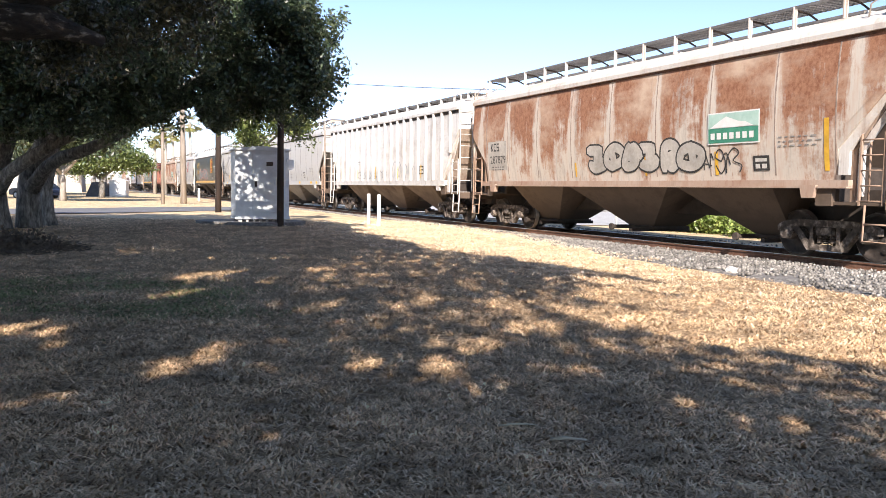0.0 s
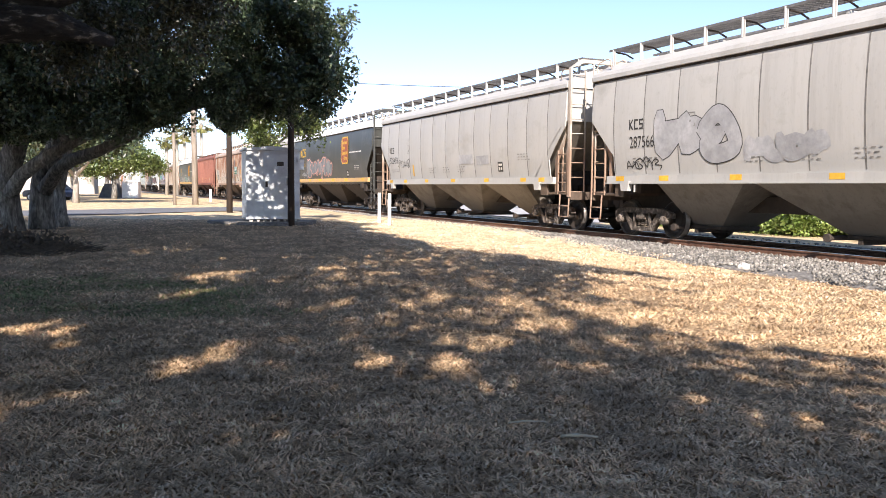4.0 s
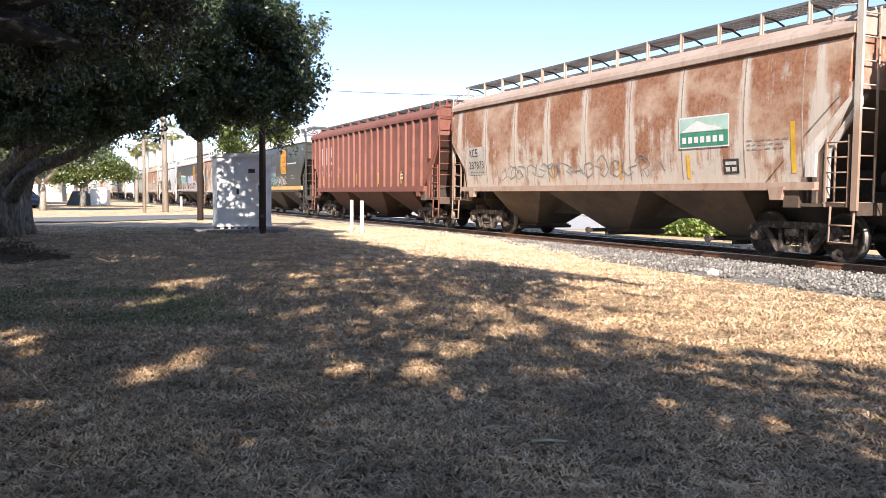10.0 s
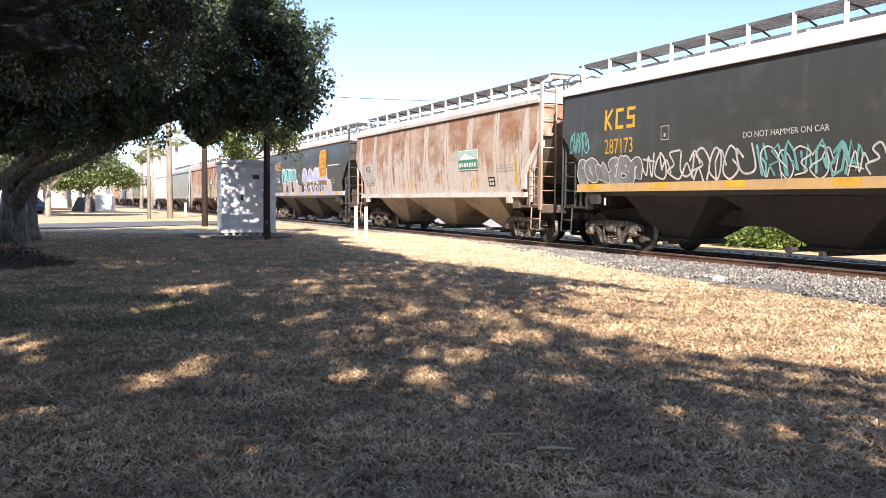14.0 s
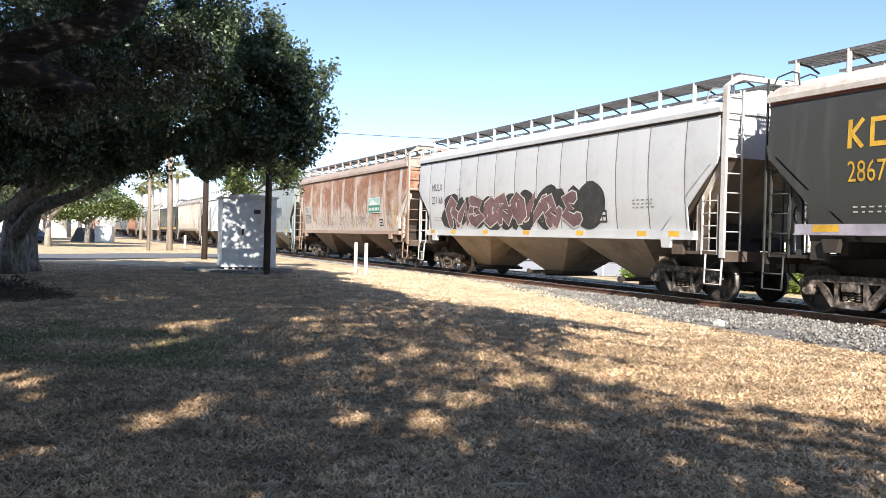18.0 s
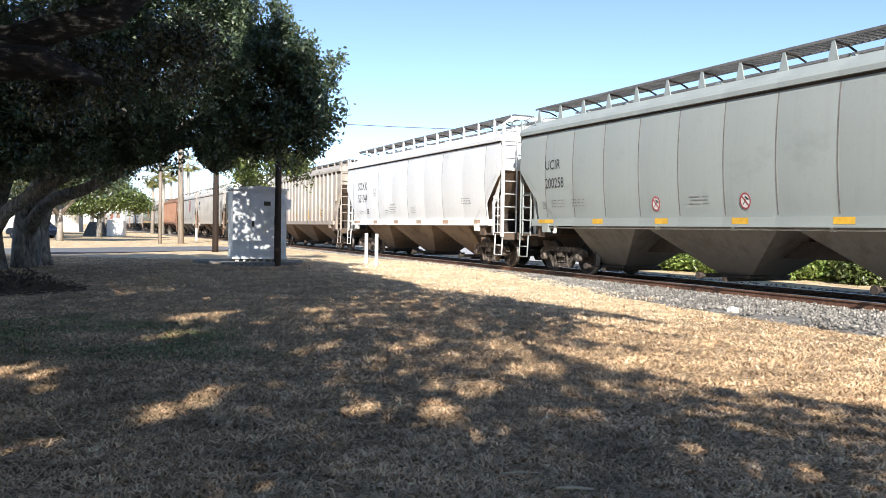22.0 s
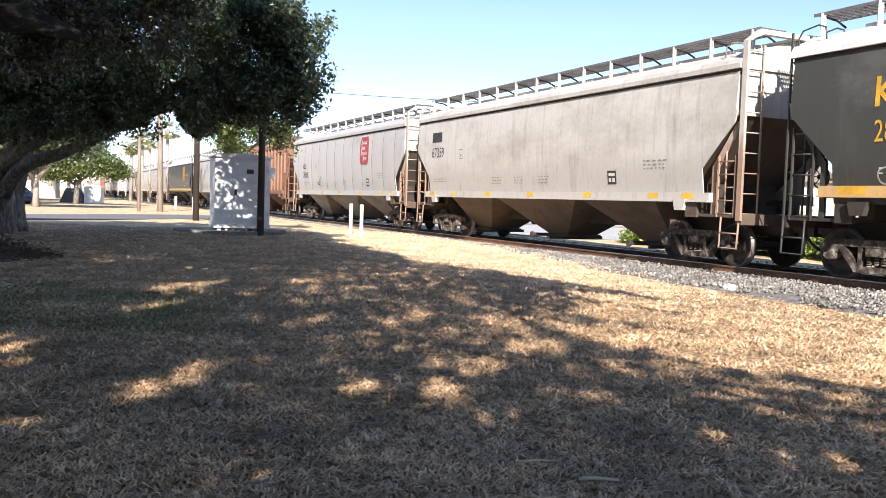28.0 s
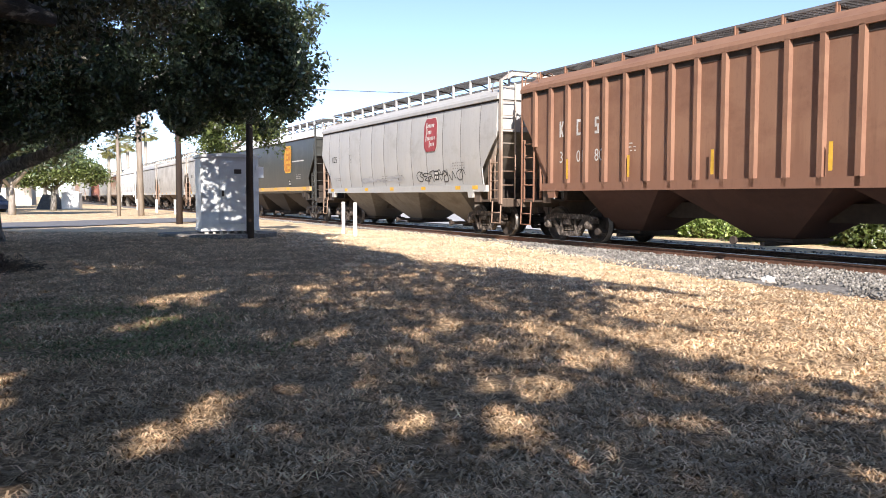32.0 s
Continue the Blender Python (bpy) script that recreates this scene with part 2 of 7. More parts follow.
M = dict(
    ground=surf("dry_lawn", [(0.055, 0.031, 0.017), (0.34, 0.22, 0.118), (0.78, 0.56, 0.335)], 16.0, 0.95, 1.0, big=0.3, detail=14, dist=0.05),
    far_lawn=surf("pale_lawn", [(0.34, 0.235, 0.135), (0.62, 0.46, 0.275), (0.86, 0.67, 0.43)], 9.0, 0.95, 0.6, big=0.3, detail=10, dist=0.05),
    blade=surf("dry_grass_blade", [(0.28, 0.17, 0.09), (0.67, 0.46, 0.27), (0.94, 0.73, 0.49)], 8.0, 0.8, 0, big=0.4, island=0.45),
    pale_blade=surf("pale_grass_blade", [(0.52, 0.40, 0.26), (0.86, 0.70, 0.49), (0.97, 0.86, 0.67)], 8.0, 0.8, 0, big=0.25, island=0.35),
    green_blade=surf("green_grass_blade", [(0.10, 0.12, 0.04), (0.22, 0.24, 0.09), (0.42, 0.40, 0.19)], 7.0, 0.8, 0, big=0.35, island=0.4),
    asphalt=surf("asphalt", [(0.11, 0.11, 0.115), (0.16, 0.16, 0.165), (0.21, 0.21, 0.21)], 20, 0.9, 0.3, big=0.15),
    paleroad=surf("pale_pavement", [(0.34, 0.335, 0.33), (0.43, 0.425, 0.415), (0.52, 0.51, 0.50)], 16, 0.9, 0.3, big=0.12),
    gravel=surf("gravel_bed", [(0.07, 0.065, 0.06), (0.17, 0.16, 0.15), (0.32, 0.31, 0.29)], 16, 0.95, 1.0, big=0.2),
    stone=surf("ballast_stone", [(0.13, 0.121, 0.108), (0.235, 0.218, 0.195), (0.43, 0.40, 0.36)], 6, 0.9, 0.3, island=0.4),
    rail=surf("rail_steel", [(0.10, 0.05, 0.03), (0.17, 0.085, 0.055), (0.22, 0.12, 0.08)], 12, 0.75, 0.2, metal=0.2),
    railtop=surf("polished_rail", [(0.35, 0.34, 0.33), (0.5, 0.49, 0.48)], 8, 0.3, 0.0, metal=1.0),
    tie=surf("old_tie", [(0.06, 0.045, 0.035), (0.12, 0.095, 0.075)], 10, 0.95, 0.5, stretch=(0.3, 1, 1), rand=0.25),
    bark=surf("oak_bark", [(0.045, 0.042, 0.038), (0.19, 0.18, 0.165), (0.41, 0.39, 0.36)], 14, 0.95, 1.0, stretch=(1, 1, 0.28), dist=0.09, big=0.35),
    # oak bark with the near limb's deep shade put into its colour; flakes stay pale
    shadebark=surf("shaded_oak_bark", [(0.010, 0.009, 0.008), (0.018, 0.015, 0.013), (0.035, 0.030, 0.026), (0.32, 0.29, 0.25)], 13, 0.95, 1.0, stretch=(0.4, 0.4, 1), dist=0.12),
    palebark=surf("pale_bark", [(0.24, 0.21, 0.18), (0.42, 0.38, 0.33)], 6, 0.95, 0.7, stretch=(1, 1, 0.4)),
    leaf=leaf_mat("oak_leaf", [(0.010, 0.017, 0.010), (0.042, 0.066, 0.036), (0.215, 0.25, 0.145)], 0.08),
    leaf_dusty=leaf_mat("dusty_oak_leaf", [(0.014, 0.014, 0.007), (0.042, 0.042, 0.022), (0.17, 0.16, 0.09)], 0.05),
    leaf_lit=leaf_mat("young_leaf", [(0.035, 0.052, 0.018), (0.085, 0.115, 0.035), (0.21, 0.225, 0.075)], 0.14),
    leaf_hedge=leaf_mat("hedge_leaf", [(0.07, 0.12, 0.03), (0.17, 0.24, 0.065), (0.36, 0.40, 0.15)]),
    palm=leaf_mat("palm_leaf", [(0.12, 0.13, 0.05), (0.24, 0.23, 0.09), (0.36, 0.32, 0.14)]),
    twig=surf("dead_twig", [(0.05, 0.036, 0.026), (0.16, 0.12, 0.085)], 6, 0.95, 0, island=0.3),
    pole=surf("weathered_pole", [(0.15, 0.12, 0.095), (0.27, 0.225, 0.18), (0.36, 0.31, 0.26)], 7, 0.95, 0.6, stretch=(1, 1, 0.12)),
    # dark wood, its colour taken darker still for the oak crown's shade
    shadepole=surf("shade_dark_pole", [(0.022, 0.015, 0.012), (0.055, 0.036, 0.027)], 7, 0.95, 0.6, stretch=(1, 1, 0.12)),
    white=surf("white_paint", [(0.68, 0.68, 0.66), (0.8, 0.8, 0.79)], 5, 0.6, 0.1, big=0.08),
    silver=surf("galvanised_sheet", [(0.46, 0.47, 0.48), (0.56, 0.57, 0.58), (0.64, 0.65, 0.65)], 3, 0.5, 0.05, metal=0.15, big=0.1),
    concrete=surf("concrete", [(0.36, 0.34, 0.31), (0.48, 0.46, 0.43)], 8, 0.95, 0.3),
    wheel=surf("wheel_steel", [(0.018, 0.014, 0.012), (0.055, 0.042, 0.035)], 9, 0.7, 0.2, metal=0.2),
    tread=surf("worn_rim", [(0.10, 0.085, 0.075), (0.22, 0.20, 0.185)], 7, 0.5, 0.0, metal=0.5),
    truck=surf("truck_casting", [(0.020, 0.015, 0.012), (0.075, 0.058, 0.046), (0.36, 0.30, 0.25)], 7, 0.9, 0.4, big=0.3, rand=0.25),
    under=surf("underframe_grime_eave_shade", [(0.035, 0.026, 0.021), (0.07, 0.052, 0.042)], 5, 0.9, 0.3, rand=0.2),
    dkglass=surf("dark_window", [(0.02, 0.025, 0.03), (0.04, 0.045, 0.05)], 2, 0.1, 0, big=0.1),
    tent=surf("dark_canvas", [(0.07, 0.065, 0.06), (0.13, 0.12, 0.11)], 4, 0.9, 0.3),
    stucco=surf("pale_wall", [(0.55, 0.52, 0.46), (0.66, 0.63, 0.57)], 3, 0.9, 0.2, big=0.08),
    yellow_wall=surf("yellow_wall", [(0.62, 0.52, 0.24), (0.72, 0.62, 0.32)], 3, 0.9, 0.2, big=0.08),
    roof=surf("shingle_roof", [(0.16, 0.13, 0.12), (0.25, 0.21, 0.19)], 6, 0.95, 0.5),
    carblue=surf("dark_blue_paint", [(0.02, 0.03, 0.06), (0.03, 0.045, 0.085)], 1, 0.25, 0, big=0.05),
    carwhite=surf("white_car_paint", [(0.7, 0.7, 0.7), (0.78, 0.78, 0.78)], 1, 0.25, 0, big=0.04),
    tyre=surf("tyre_rubber", [(0.015, 0.015, 0.015), (0.03, 0.03, 0.03)], 8, 0.9, 0.2),
    cable=surf("cable", [(0.02, 0.02, 0.02), (0.03, 0.03, 0.03)], 5, 0.7, 0),
    faded_reflector=surf("faded_reflector", [(0.40, 0.26, 0.17), (0.52, 0.37, 0.26)], 9, 0.6, 0, big=0.2),
    orange=surf("reflector_yellow", [(0.62, 0.34, 0.03), (0.78, 0.46, 0.06)], 9, 0.6, 0, big=0.2),
    ink=surf("black_lettering", [(0.02, 0.02, 0.02), (0.06, 0.058, 0.055)], 25, 0.8, 0, big=0.3),
    pale=surf("pale_lettering", [(0.5, 0.47, 0.43), (0.68, 0.66, 0.62)], 25, 0.8, 0, big=0.2),
    gold=surf("golden_lettering", [(0.55, 0.30, 0.03), (0.72, 0.44, 0.06)], 14, 0.7, 0, big=0.2),
    red=surf("red_plate", [(0.30, 0.04, 0.05), (0.42, 0.08, 0.08)], 8, 0.7, 0, big=0.2),
    green=surf("green_plate", [(0.03, 0.20, 0.13), (0.06, 0.30, 0.20)], 8, 0.7, 0, big=0.2),
    greyspray=surf("silver_grey_spray", [(0.20, 0.20, 0.20), (0.34, 0.335, 0.33), (0.46, 0.455, 0.45)], 5, 0.6, 0, big=0.45),
    spraywhite=surf("white_spray", [(0.66, 0.65, 0.62), (0.80, 0.79, 0.77)], 9, 0.8, 0, big=0.2),
    lavender_grey=surf("lavender_grey_spray", [(0.34, 0.31, 0.36), (0.42, 0.39, 0.44)], 9, 0.8, 0, big=0.25),
    teal=surf("teal_spray", [(0.10, 0.34, 0.34), (0.20, 0.48, 0.47)], 9, 0.8, 0, big=0.25),
    pink=surf("salmon_spray", [(0.48, 0.20, 0.16), (0.62, 0.34, 0.28)], 9, 0.8, 0, big=0.25),
    violet=surf("lavender_spray", [(0.34, 0.35, 0.54), (0.48, 0.49, 0.68)], 9, 0.8, 0, big=0.25),
    chrome=surf("silver_spray", [(0.30, 0.30, 0.31), (0.44, 0.44, 0.45)], 6, 0.6, 0, big=0.2),
    maroon=surf("maroon_spray", [(0.12, 0.07, 0.075), (0.22, 0.13, 0.13)], 6, 0.8, 0, big=0.2),
)
GREY = (0.47, 0.46, 0.44)
PAINT = dict(
    rust=rusted("rusted_paint", (0.57, 0.515, 0.45), ((0.235, 0.10, 0.058), (0.40, 0.21, 0.13), (0.55, 0.42, 0.32)), 2.25, 0.42),
    rustpale=rusted("faded_rust_paint", (0.58, 0.53, 0.47), ((0.28, 0.135, 0.08), (0.42, 0.24, 0.155), (0.55, 0.43, 0.335)), 2.5, 0.42),
    rustroof=weathered("stained_white_roof", (0.62, 0.585, 0.54), (0.50, 0.41, 0.345), (0.60, 0.57, 0.53), 2.0, 0.7, (0.33, 0.21, 0.16), 0.75, 0.45),
    tanroof=weathered("stained_tan_roof", (0.46, 0.37, 0.31), (0.38, 0.27, 0.21), (0.5, 0.44, 0.39), 2.0, 0.8, (0.24, 0.14, 0.10), 0.75, 0.5),
    rustfit=weathered("rust_stained_fittings", (0.52, 0.475, 0.42), (0.37, 0.275, 0.215), (0.33, 0.225, 0.165), 2.5, 1.0, (0.13, 0.085, 0.06), 0.8, 0.5),
    rustsill=weathered("rusty_sill_paint", (0.46, 0.37, 0.30), (0.32, 0.19, 0.13), (0.38, 0.27, 0.21), 1.5, 0.9, (0.16, 0.09, 0.06), 0.8, 0.5),
    gusset=weathered("stained_white_brace", (0.62, 0.595, 0.56), (0.48, 0.38, 0.31), (0.58, 0.55, 0.51), 1.2, 0.8, (0.25, 0.16, 0.12), 0.7, 0.35),
    grey=weathered("dusty_grey_paint", GREY, (0.39, 0.375, 0.35), (0.43, 0.42, 0.40), 2.0, 0.45, (0.30, 0.28, 0.26), 0.6, 0.25, panel=(1.218, 6.7)),
    palegrey=weathered("pale_blue_grey_paint", (0.60, 0.605, 0.61), (0.53, 0.53, 0.53), (0.56, 0.56, 0.56), 2.0, 0.35, (0.40, 0.39, 0.38), 0.55, 0.25, panel=(1.218, 6.7)),
    greydirty=weathered("dirty_grey_paint", (0.58, 0.56, 0.52), (0.44, 0.415, 0.375), (0.49, 0.465, 0.43), 2.3, 0.7, (0.22, 0.20, 0.175), 0.7, 0.6),
    greyrib=weathered("streaked_pale_paint", (0.68, 0.67, 0.65), (0.50, 0.46, 0.42), (0.58, 0.56, 0.53), 2.1, 0.8, (0.25, 0.2, 0.17), 0.7, 0.4),
    tanrib=weathered("tan_grey_paint", (0.44, 0.40, 0.355), (0.33, 0.28, 0.235), (0.36, 0.31, 0.27), 2.1, 0.8, (0.22, 0.17, 0.13), 0.75, 0.45),
    dark=weathered("dark_grey_green_paint", (0.061, 0.063, 0.058), (0.098, 0.098, 0.091), (0.052, 0.052, 0.048), 1.9, 0.7, (0.045, 0.044, 0.042), 0.38, 0.3),
    redrib=weathered("red_brown_paint", (0.255, 0.105, 0.078), (0.185, 0.07, 0.052), (0.225, 0.092, 0.068), 2.0, 0.6, (0.11, 0.04, 0.03), 0.7, 0.45),
    brownrib=weathered("faded_brown_paint", (0.285, 0.155, 0.10), (0.225, 0.115, 0.075), (0.24, 0.125, 0.082), 2.0, 0.6, (0.16, 0.08, 0.055), 0.7, 0.45),
    slate=weathered("blue_grey_paint", (0.335, 0.37, 0.36), (0.29, 0.325, 0.315), (0.315, 0.345, 0.335), 1.9, 0.35, (0.26, 0.27, 0.27), 0.5, 0.25, panel=(1.389, 6.25)),
    white=weathered("white_car_coat", (0.79, 0.80, 0.80), (0.72, 0.725, 0.72), (0.73, 0.73, 0.72), 1.9, 0.3, (0.45, 0.43, 0.41), 0.55, 0.2, panel=(1.675, 6.7)),
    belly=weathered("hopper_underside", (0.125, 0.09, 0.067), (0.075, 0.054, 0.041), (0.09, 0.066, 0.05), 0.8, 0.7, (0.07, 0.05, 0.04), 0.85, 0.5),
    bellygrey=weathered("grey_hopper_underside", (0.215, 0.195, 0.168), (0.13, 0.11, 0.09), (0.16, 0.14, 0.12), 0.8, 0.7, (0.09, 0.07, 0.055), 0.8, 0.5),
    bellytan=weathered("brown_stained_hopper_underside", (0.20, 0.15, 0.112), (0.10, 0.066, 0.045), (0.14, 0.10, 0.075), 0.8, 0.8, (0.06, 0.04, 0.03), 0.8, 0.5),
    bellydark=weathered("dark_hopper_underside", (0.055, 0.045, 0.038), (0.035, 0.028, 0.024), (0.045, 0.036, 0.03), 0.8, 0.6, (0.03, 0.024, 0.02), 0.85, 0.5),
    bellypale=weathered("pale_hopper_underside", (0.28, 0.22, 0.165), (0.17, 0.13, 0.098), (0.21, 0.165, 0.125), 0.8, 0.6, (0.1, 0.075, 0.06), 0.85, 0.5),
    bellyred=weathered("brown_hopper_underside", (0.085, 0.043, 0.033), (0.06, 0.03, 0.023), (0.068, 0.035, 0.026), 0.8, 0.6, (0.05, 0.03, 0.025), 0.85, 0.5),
)


# ---- mesh helpers ----
def box(bm, x0, x1, y0, y1, z0, z1):
    v = [bm.verts.new(p) for p in ((x0, y0, z0), (x1, y0, z0), (x1, y1, z0), (x0, y1, z0), (x0, y0, z1), (x1, y0, z1), (x1, y1, z1), (x0, y1, z1))]
    for f in ((0, 3, 2, 1), (4, 5, 6, 7), (0, 1, 5, 4), (1, 2, 6, 5), (2, 3, 7, 6), (3, 0, 4, 7)):
        bm.faces.new([v[i] for i in f])
    return v


def tube(bm, pts, radii, n=8, cap=True, jitter=0.0, rng=None):
    """A round tube through pts with a radius for each."""
    pts = [Vector(p) for p in pts]
    if not isinstance(radii, (list, tuple)):
        radii = [radii] * len(pts)
    rings = []
    for i, p in enumerate(pts):
        d = (pts[min(i + 1, len(pts) - 1)] - pts[max(i - 1, 0)]).normalized()
        a = d.orthogonal().normalized() if i == 0 else (a - d * a.dot(d)).normalized()
        c = d.cross(a)
        rings.append([bm.verts.new(p + (a * math.cos(2 * math.pi * k / n) + c * math.sin(2 * math.pi * k / n)) * radii[i]
                                   * (1 + (rng.uniform(-jitter, jitter) if rng else 0))) for k in range(n)])
    for r0, r1 in zip(rings, rings[1:]):
        for k in range(n):
            bm.faces.new((r0[k], r0[(k + 1) % n], r1[(k + 1) % n], r1[k])).smooth = n > 5
    if cap:
        bm.faces.new(rings[0][::-1])
        bm.faces.new(rings[-1])


def prism(bm, outline, axis, a0, a1):
    """An outline (two coordinates) pushed along an axis from a0 to a1."""
    def put(p, a):
        return (a, p[0], p[1]) if axis == "x" else (p[0], a, p[1]) if axis == "y" else (p[0], p[1], a)
    lo = [bm.verts.new(put(p, a0)) for p in outline]
    hi = [bm.verts.new(put(p, a1)) for p in outline]
    n = len(outline)
    bm.faces.new(lo[::-1])
    bm.faces.new(hi)
    for i in range(n):
        bm.faces.new((lo[i], lo[(i + 1) % n], hi[(i + 1) % n], hi[i]))


def lathe(bm, profile, axis="x", n=20, centre=(0, 0, 0)):
    """A profile of (along, radius) turned about an axis."""
    rings = []
    for a, r in profile:
        ring = []
        for k in range(n):
            c, s = math.cos(2 * math.pi * k / n) * r, math.sin(2 * math.pi * k / n) * r
            p = (a, c, s) if axis == "x" else (c, s, a)
            ring.append(bm.verts.new((p[0] + centre[0], p[1] + centre[1], p[2] + centre[2])))
        rings.append(ring)
    for r0, r1 in zip(rings, rings[1:]):
        for k in range(n):
            bm.faces.new((r0[k], r0[(k + 1) % n], r1[(k + 1) % n], r1[k])).smooth = True
    bm.faces.new(rings[0][::-1])
    bm.faces.new(rings[-1])


def meshed(name, bm, material):
    bmesh.ops.recalc_face_normals(bm, faces=bm.faces)
    me = bpy.data.meshes.new(name)
    bm.to_mesh(me)
    bm.free()
    me.materials.append(material)
    return me


def part(name, bm, material, parent=None, label=""):
    """One mesh object, under a thing or a part."""
    me = bm if isinstance(bm, bpy.types.Mesh) else meshed(name, bm, material)
    ob = new(name, me)
    if parent:
        ob.parent = parent
    if label:
        ob["label"] = label
    return ob


def soup(name, verts, faces, material):
    """A mesh from arrays: verts (n, 3), faces (m, k)."""
    verts, faces = np.asarray(verts, np.float32), np.asarray(faces, np.int32)
    me = bpy.data.meshes.new(name)
    k = faces.shape[1]
    me.vertices.add(len(verts))
    me.vertices.foreach_set("co", verts.ravel())
    me.loops.add(faces.size)
    me.loops.foreach_set("vertex_index", faces.ravel())
    me.polygons.add(len(faces))
    me.polygons.foreach_set("loop_start", np.arange(0, faces.size, k, dtype=np.int32))
    me.update(calc_edges=True)
    me.materials.append(material)
    return me


def thing(name, m, label, category, group="", kind=""):
    ob = new(name)
    ob.matrix_basis = m
    ob.empty_display_size = 0.2
    return tagged(ob, label, category, group, kind)


# ---- ground ----
def bank_edge(s):
    """Half-width of the clean ballast on the lawn's side: farther along, dust and grass have crept over it."""
    return np.interp(s, [13, 17, 21, 27], [3.6, 2.9, 1.95, 1.4]) + 0.12 * np.sin(s * 2.3) + 0.08 * np.sin(s * 5.1)


def bank_z(off):
    return np.interp(off, [1.2, 2.2, 3.3, 3.9, 4.3], [RAIL_Z - 0.115, RAIL_Z - 0.112, 0.1, 0.03, -0.06])


def build_ground():
    r = np.concatenate([np.linspace(-40, 70, 111)])
    far = np.array([90, 130, 200, 320, 520, 900, 1600, 2600.0])
    xs = np.concatenate([-far[::-1] , r, far])
    ys = np.concatenate([-far[::-1], r, far])
    n, m = len(xs), len(ys)
    verts = [(x, y, ground_z(x, y)) for y in ys for x in xs]
    faces = [(j * n + i, j * n + i + 1, (j + 1) * n + i + 1, (j + 1) * n + i) for j in range(m - 1) for i in range(n - 1)]
    me = soup("ground", verts, faces, M["ground"])
    me.polygons.foreach_set("use_smooth", np.ones(len(faces), bool))
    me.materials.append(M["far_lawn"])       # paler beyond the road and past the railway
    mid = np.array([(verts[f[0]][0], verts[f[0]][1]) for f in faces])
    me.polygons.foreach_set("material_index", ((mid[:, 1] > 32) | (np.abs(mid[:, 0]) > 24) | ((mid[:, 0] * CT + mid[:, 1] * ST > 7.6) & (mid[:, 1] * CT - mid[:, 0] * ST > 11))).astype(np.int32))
    tagged(new("ground", me), "dry tan lawn, mown short, flat to the horizon", "ground", kind="structure")


def build_grass():
    """Short dry blades on the lawn, coarser with distance."""
    rng = np.random.default_rng(5)
    n = 560000
    y = 2.2 + 31 * rng.random(n) ** 2.0
    x = (rng.random(n) - 0.5) * (2.6 + 1.3 * y)
    u = x * CT + y * ST
    s = y * CT - x * ST
    keep = u < np.where(s > 13, np.maximum(10.5, TRACK_U - bank_edge(s)), 10.5) + 0.3 * np.minimum(rng.standard_normal(n), 1)
    clump = dapple(x + 40, y + 20, 0.13) + 0.6 * dapple(x + 60, y + 50, 0.5)
    keep &= (clump + rng.normal(0, 1, n) * (0.10 + 0.012 * y)) > 0.58
    x, y = x[keep], y[keep]
    n = len(x)
    z = np.array([ground_z(a, b) for a, b in zip(x, y)]) - 0.004
    u, s = x * CT + y * ST, y * CT - x * ST
    z = np.where(s > 13, np.maximum(z, bank_z(TRACK_U - u) - 0.004), z)
    ang = rng.random(n) * 2 * math.pi
    ln = (0.04 + 0.055 * rng.random(n) ** 1.5) * (1 + 0.012 * y) * (0.55 + 0.9 * dapple(x + 11, y + 71, 0.11))
    lean = 0.6 + 1.0 * rng.random(n)
    w = (0.0030 + 0.0030 * rng.random(n)) * (1 + 0.055 * y)
    dx, dy = np.cos(ang), np.sin(ang)
    p = np.stack([x, y, z], 1)
    side = np.stack([-dy, dx, 0 * dx], 1) * w[:, None]
    bow = rng.normal(0, 3.0, n)
    mid = p + np.stack([dx * ln * lean * 0.4 + side[:, 0] * bow, dy * ln * lean * 0.4 + side[:, 1] * bow, ln * 0.36], 1)
    tip = p + np.stack([dx * ln * lean, dy * ln * lean, ln * np.clip(0.62 - lean * 0.36, 0.06, 1)], 1)
    v = np.stack([p - side, p + side, mid + side * 0.8, mid - side * 0.8, tip], 1).reshape(-1, 3)
    v = v.reshape(-1, 5, 3)
    # a patch that is still half green, away from the track
    live = dapple(x + 3, y + 9, 1.3) * np.interp(y, [3, 7, 9, 12, 15], [0.35, 0.5, 1.0, 1.0, 0.2]) * np.interp(x, [-4.5, -2.5, 0.5], [1.0, 0.85, 0.0])
    green = live + rng.normal(0, 0.14, n) > 0.70
    uu, ss = x * CT + y * ST, y * CT - x * ST
    by_track = (np.interp(uu, [6.2, 9.2], [0, 1]) * np.interp(ss, [9, 17], [0.25, 1.0]) > rng.random(n)) & ~green
    for name, mask, mat, label in (("bleached_grass", by_track, "pale_blade", "straw-pale grass along the ballast"),
                                   ("dry_grass", ~green & ~by_track, "blade", "dry straw-coloured short grass blades on the lawn"),
                                   ("green_grass", green, "green_blade", "half-green short grass blades in the shade of the oak")):
        q = v[mask]
        b = np.arange(len(q))[:, None] * 5
        f = np.concatenate([b + [0, 1, 2], b + [0, 2, 3], b + [3, 2, 4]])
        tagged(new(name, soup(name, q.reshape(-1, 3), f, M[mat])), label, "grass", kind="stuff")


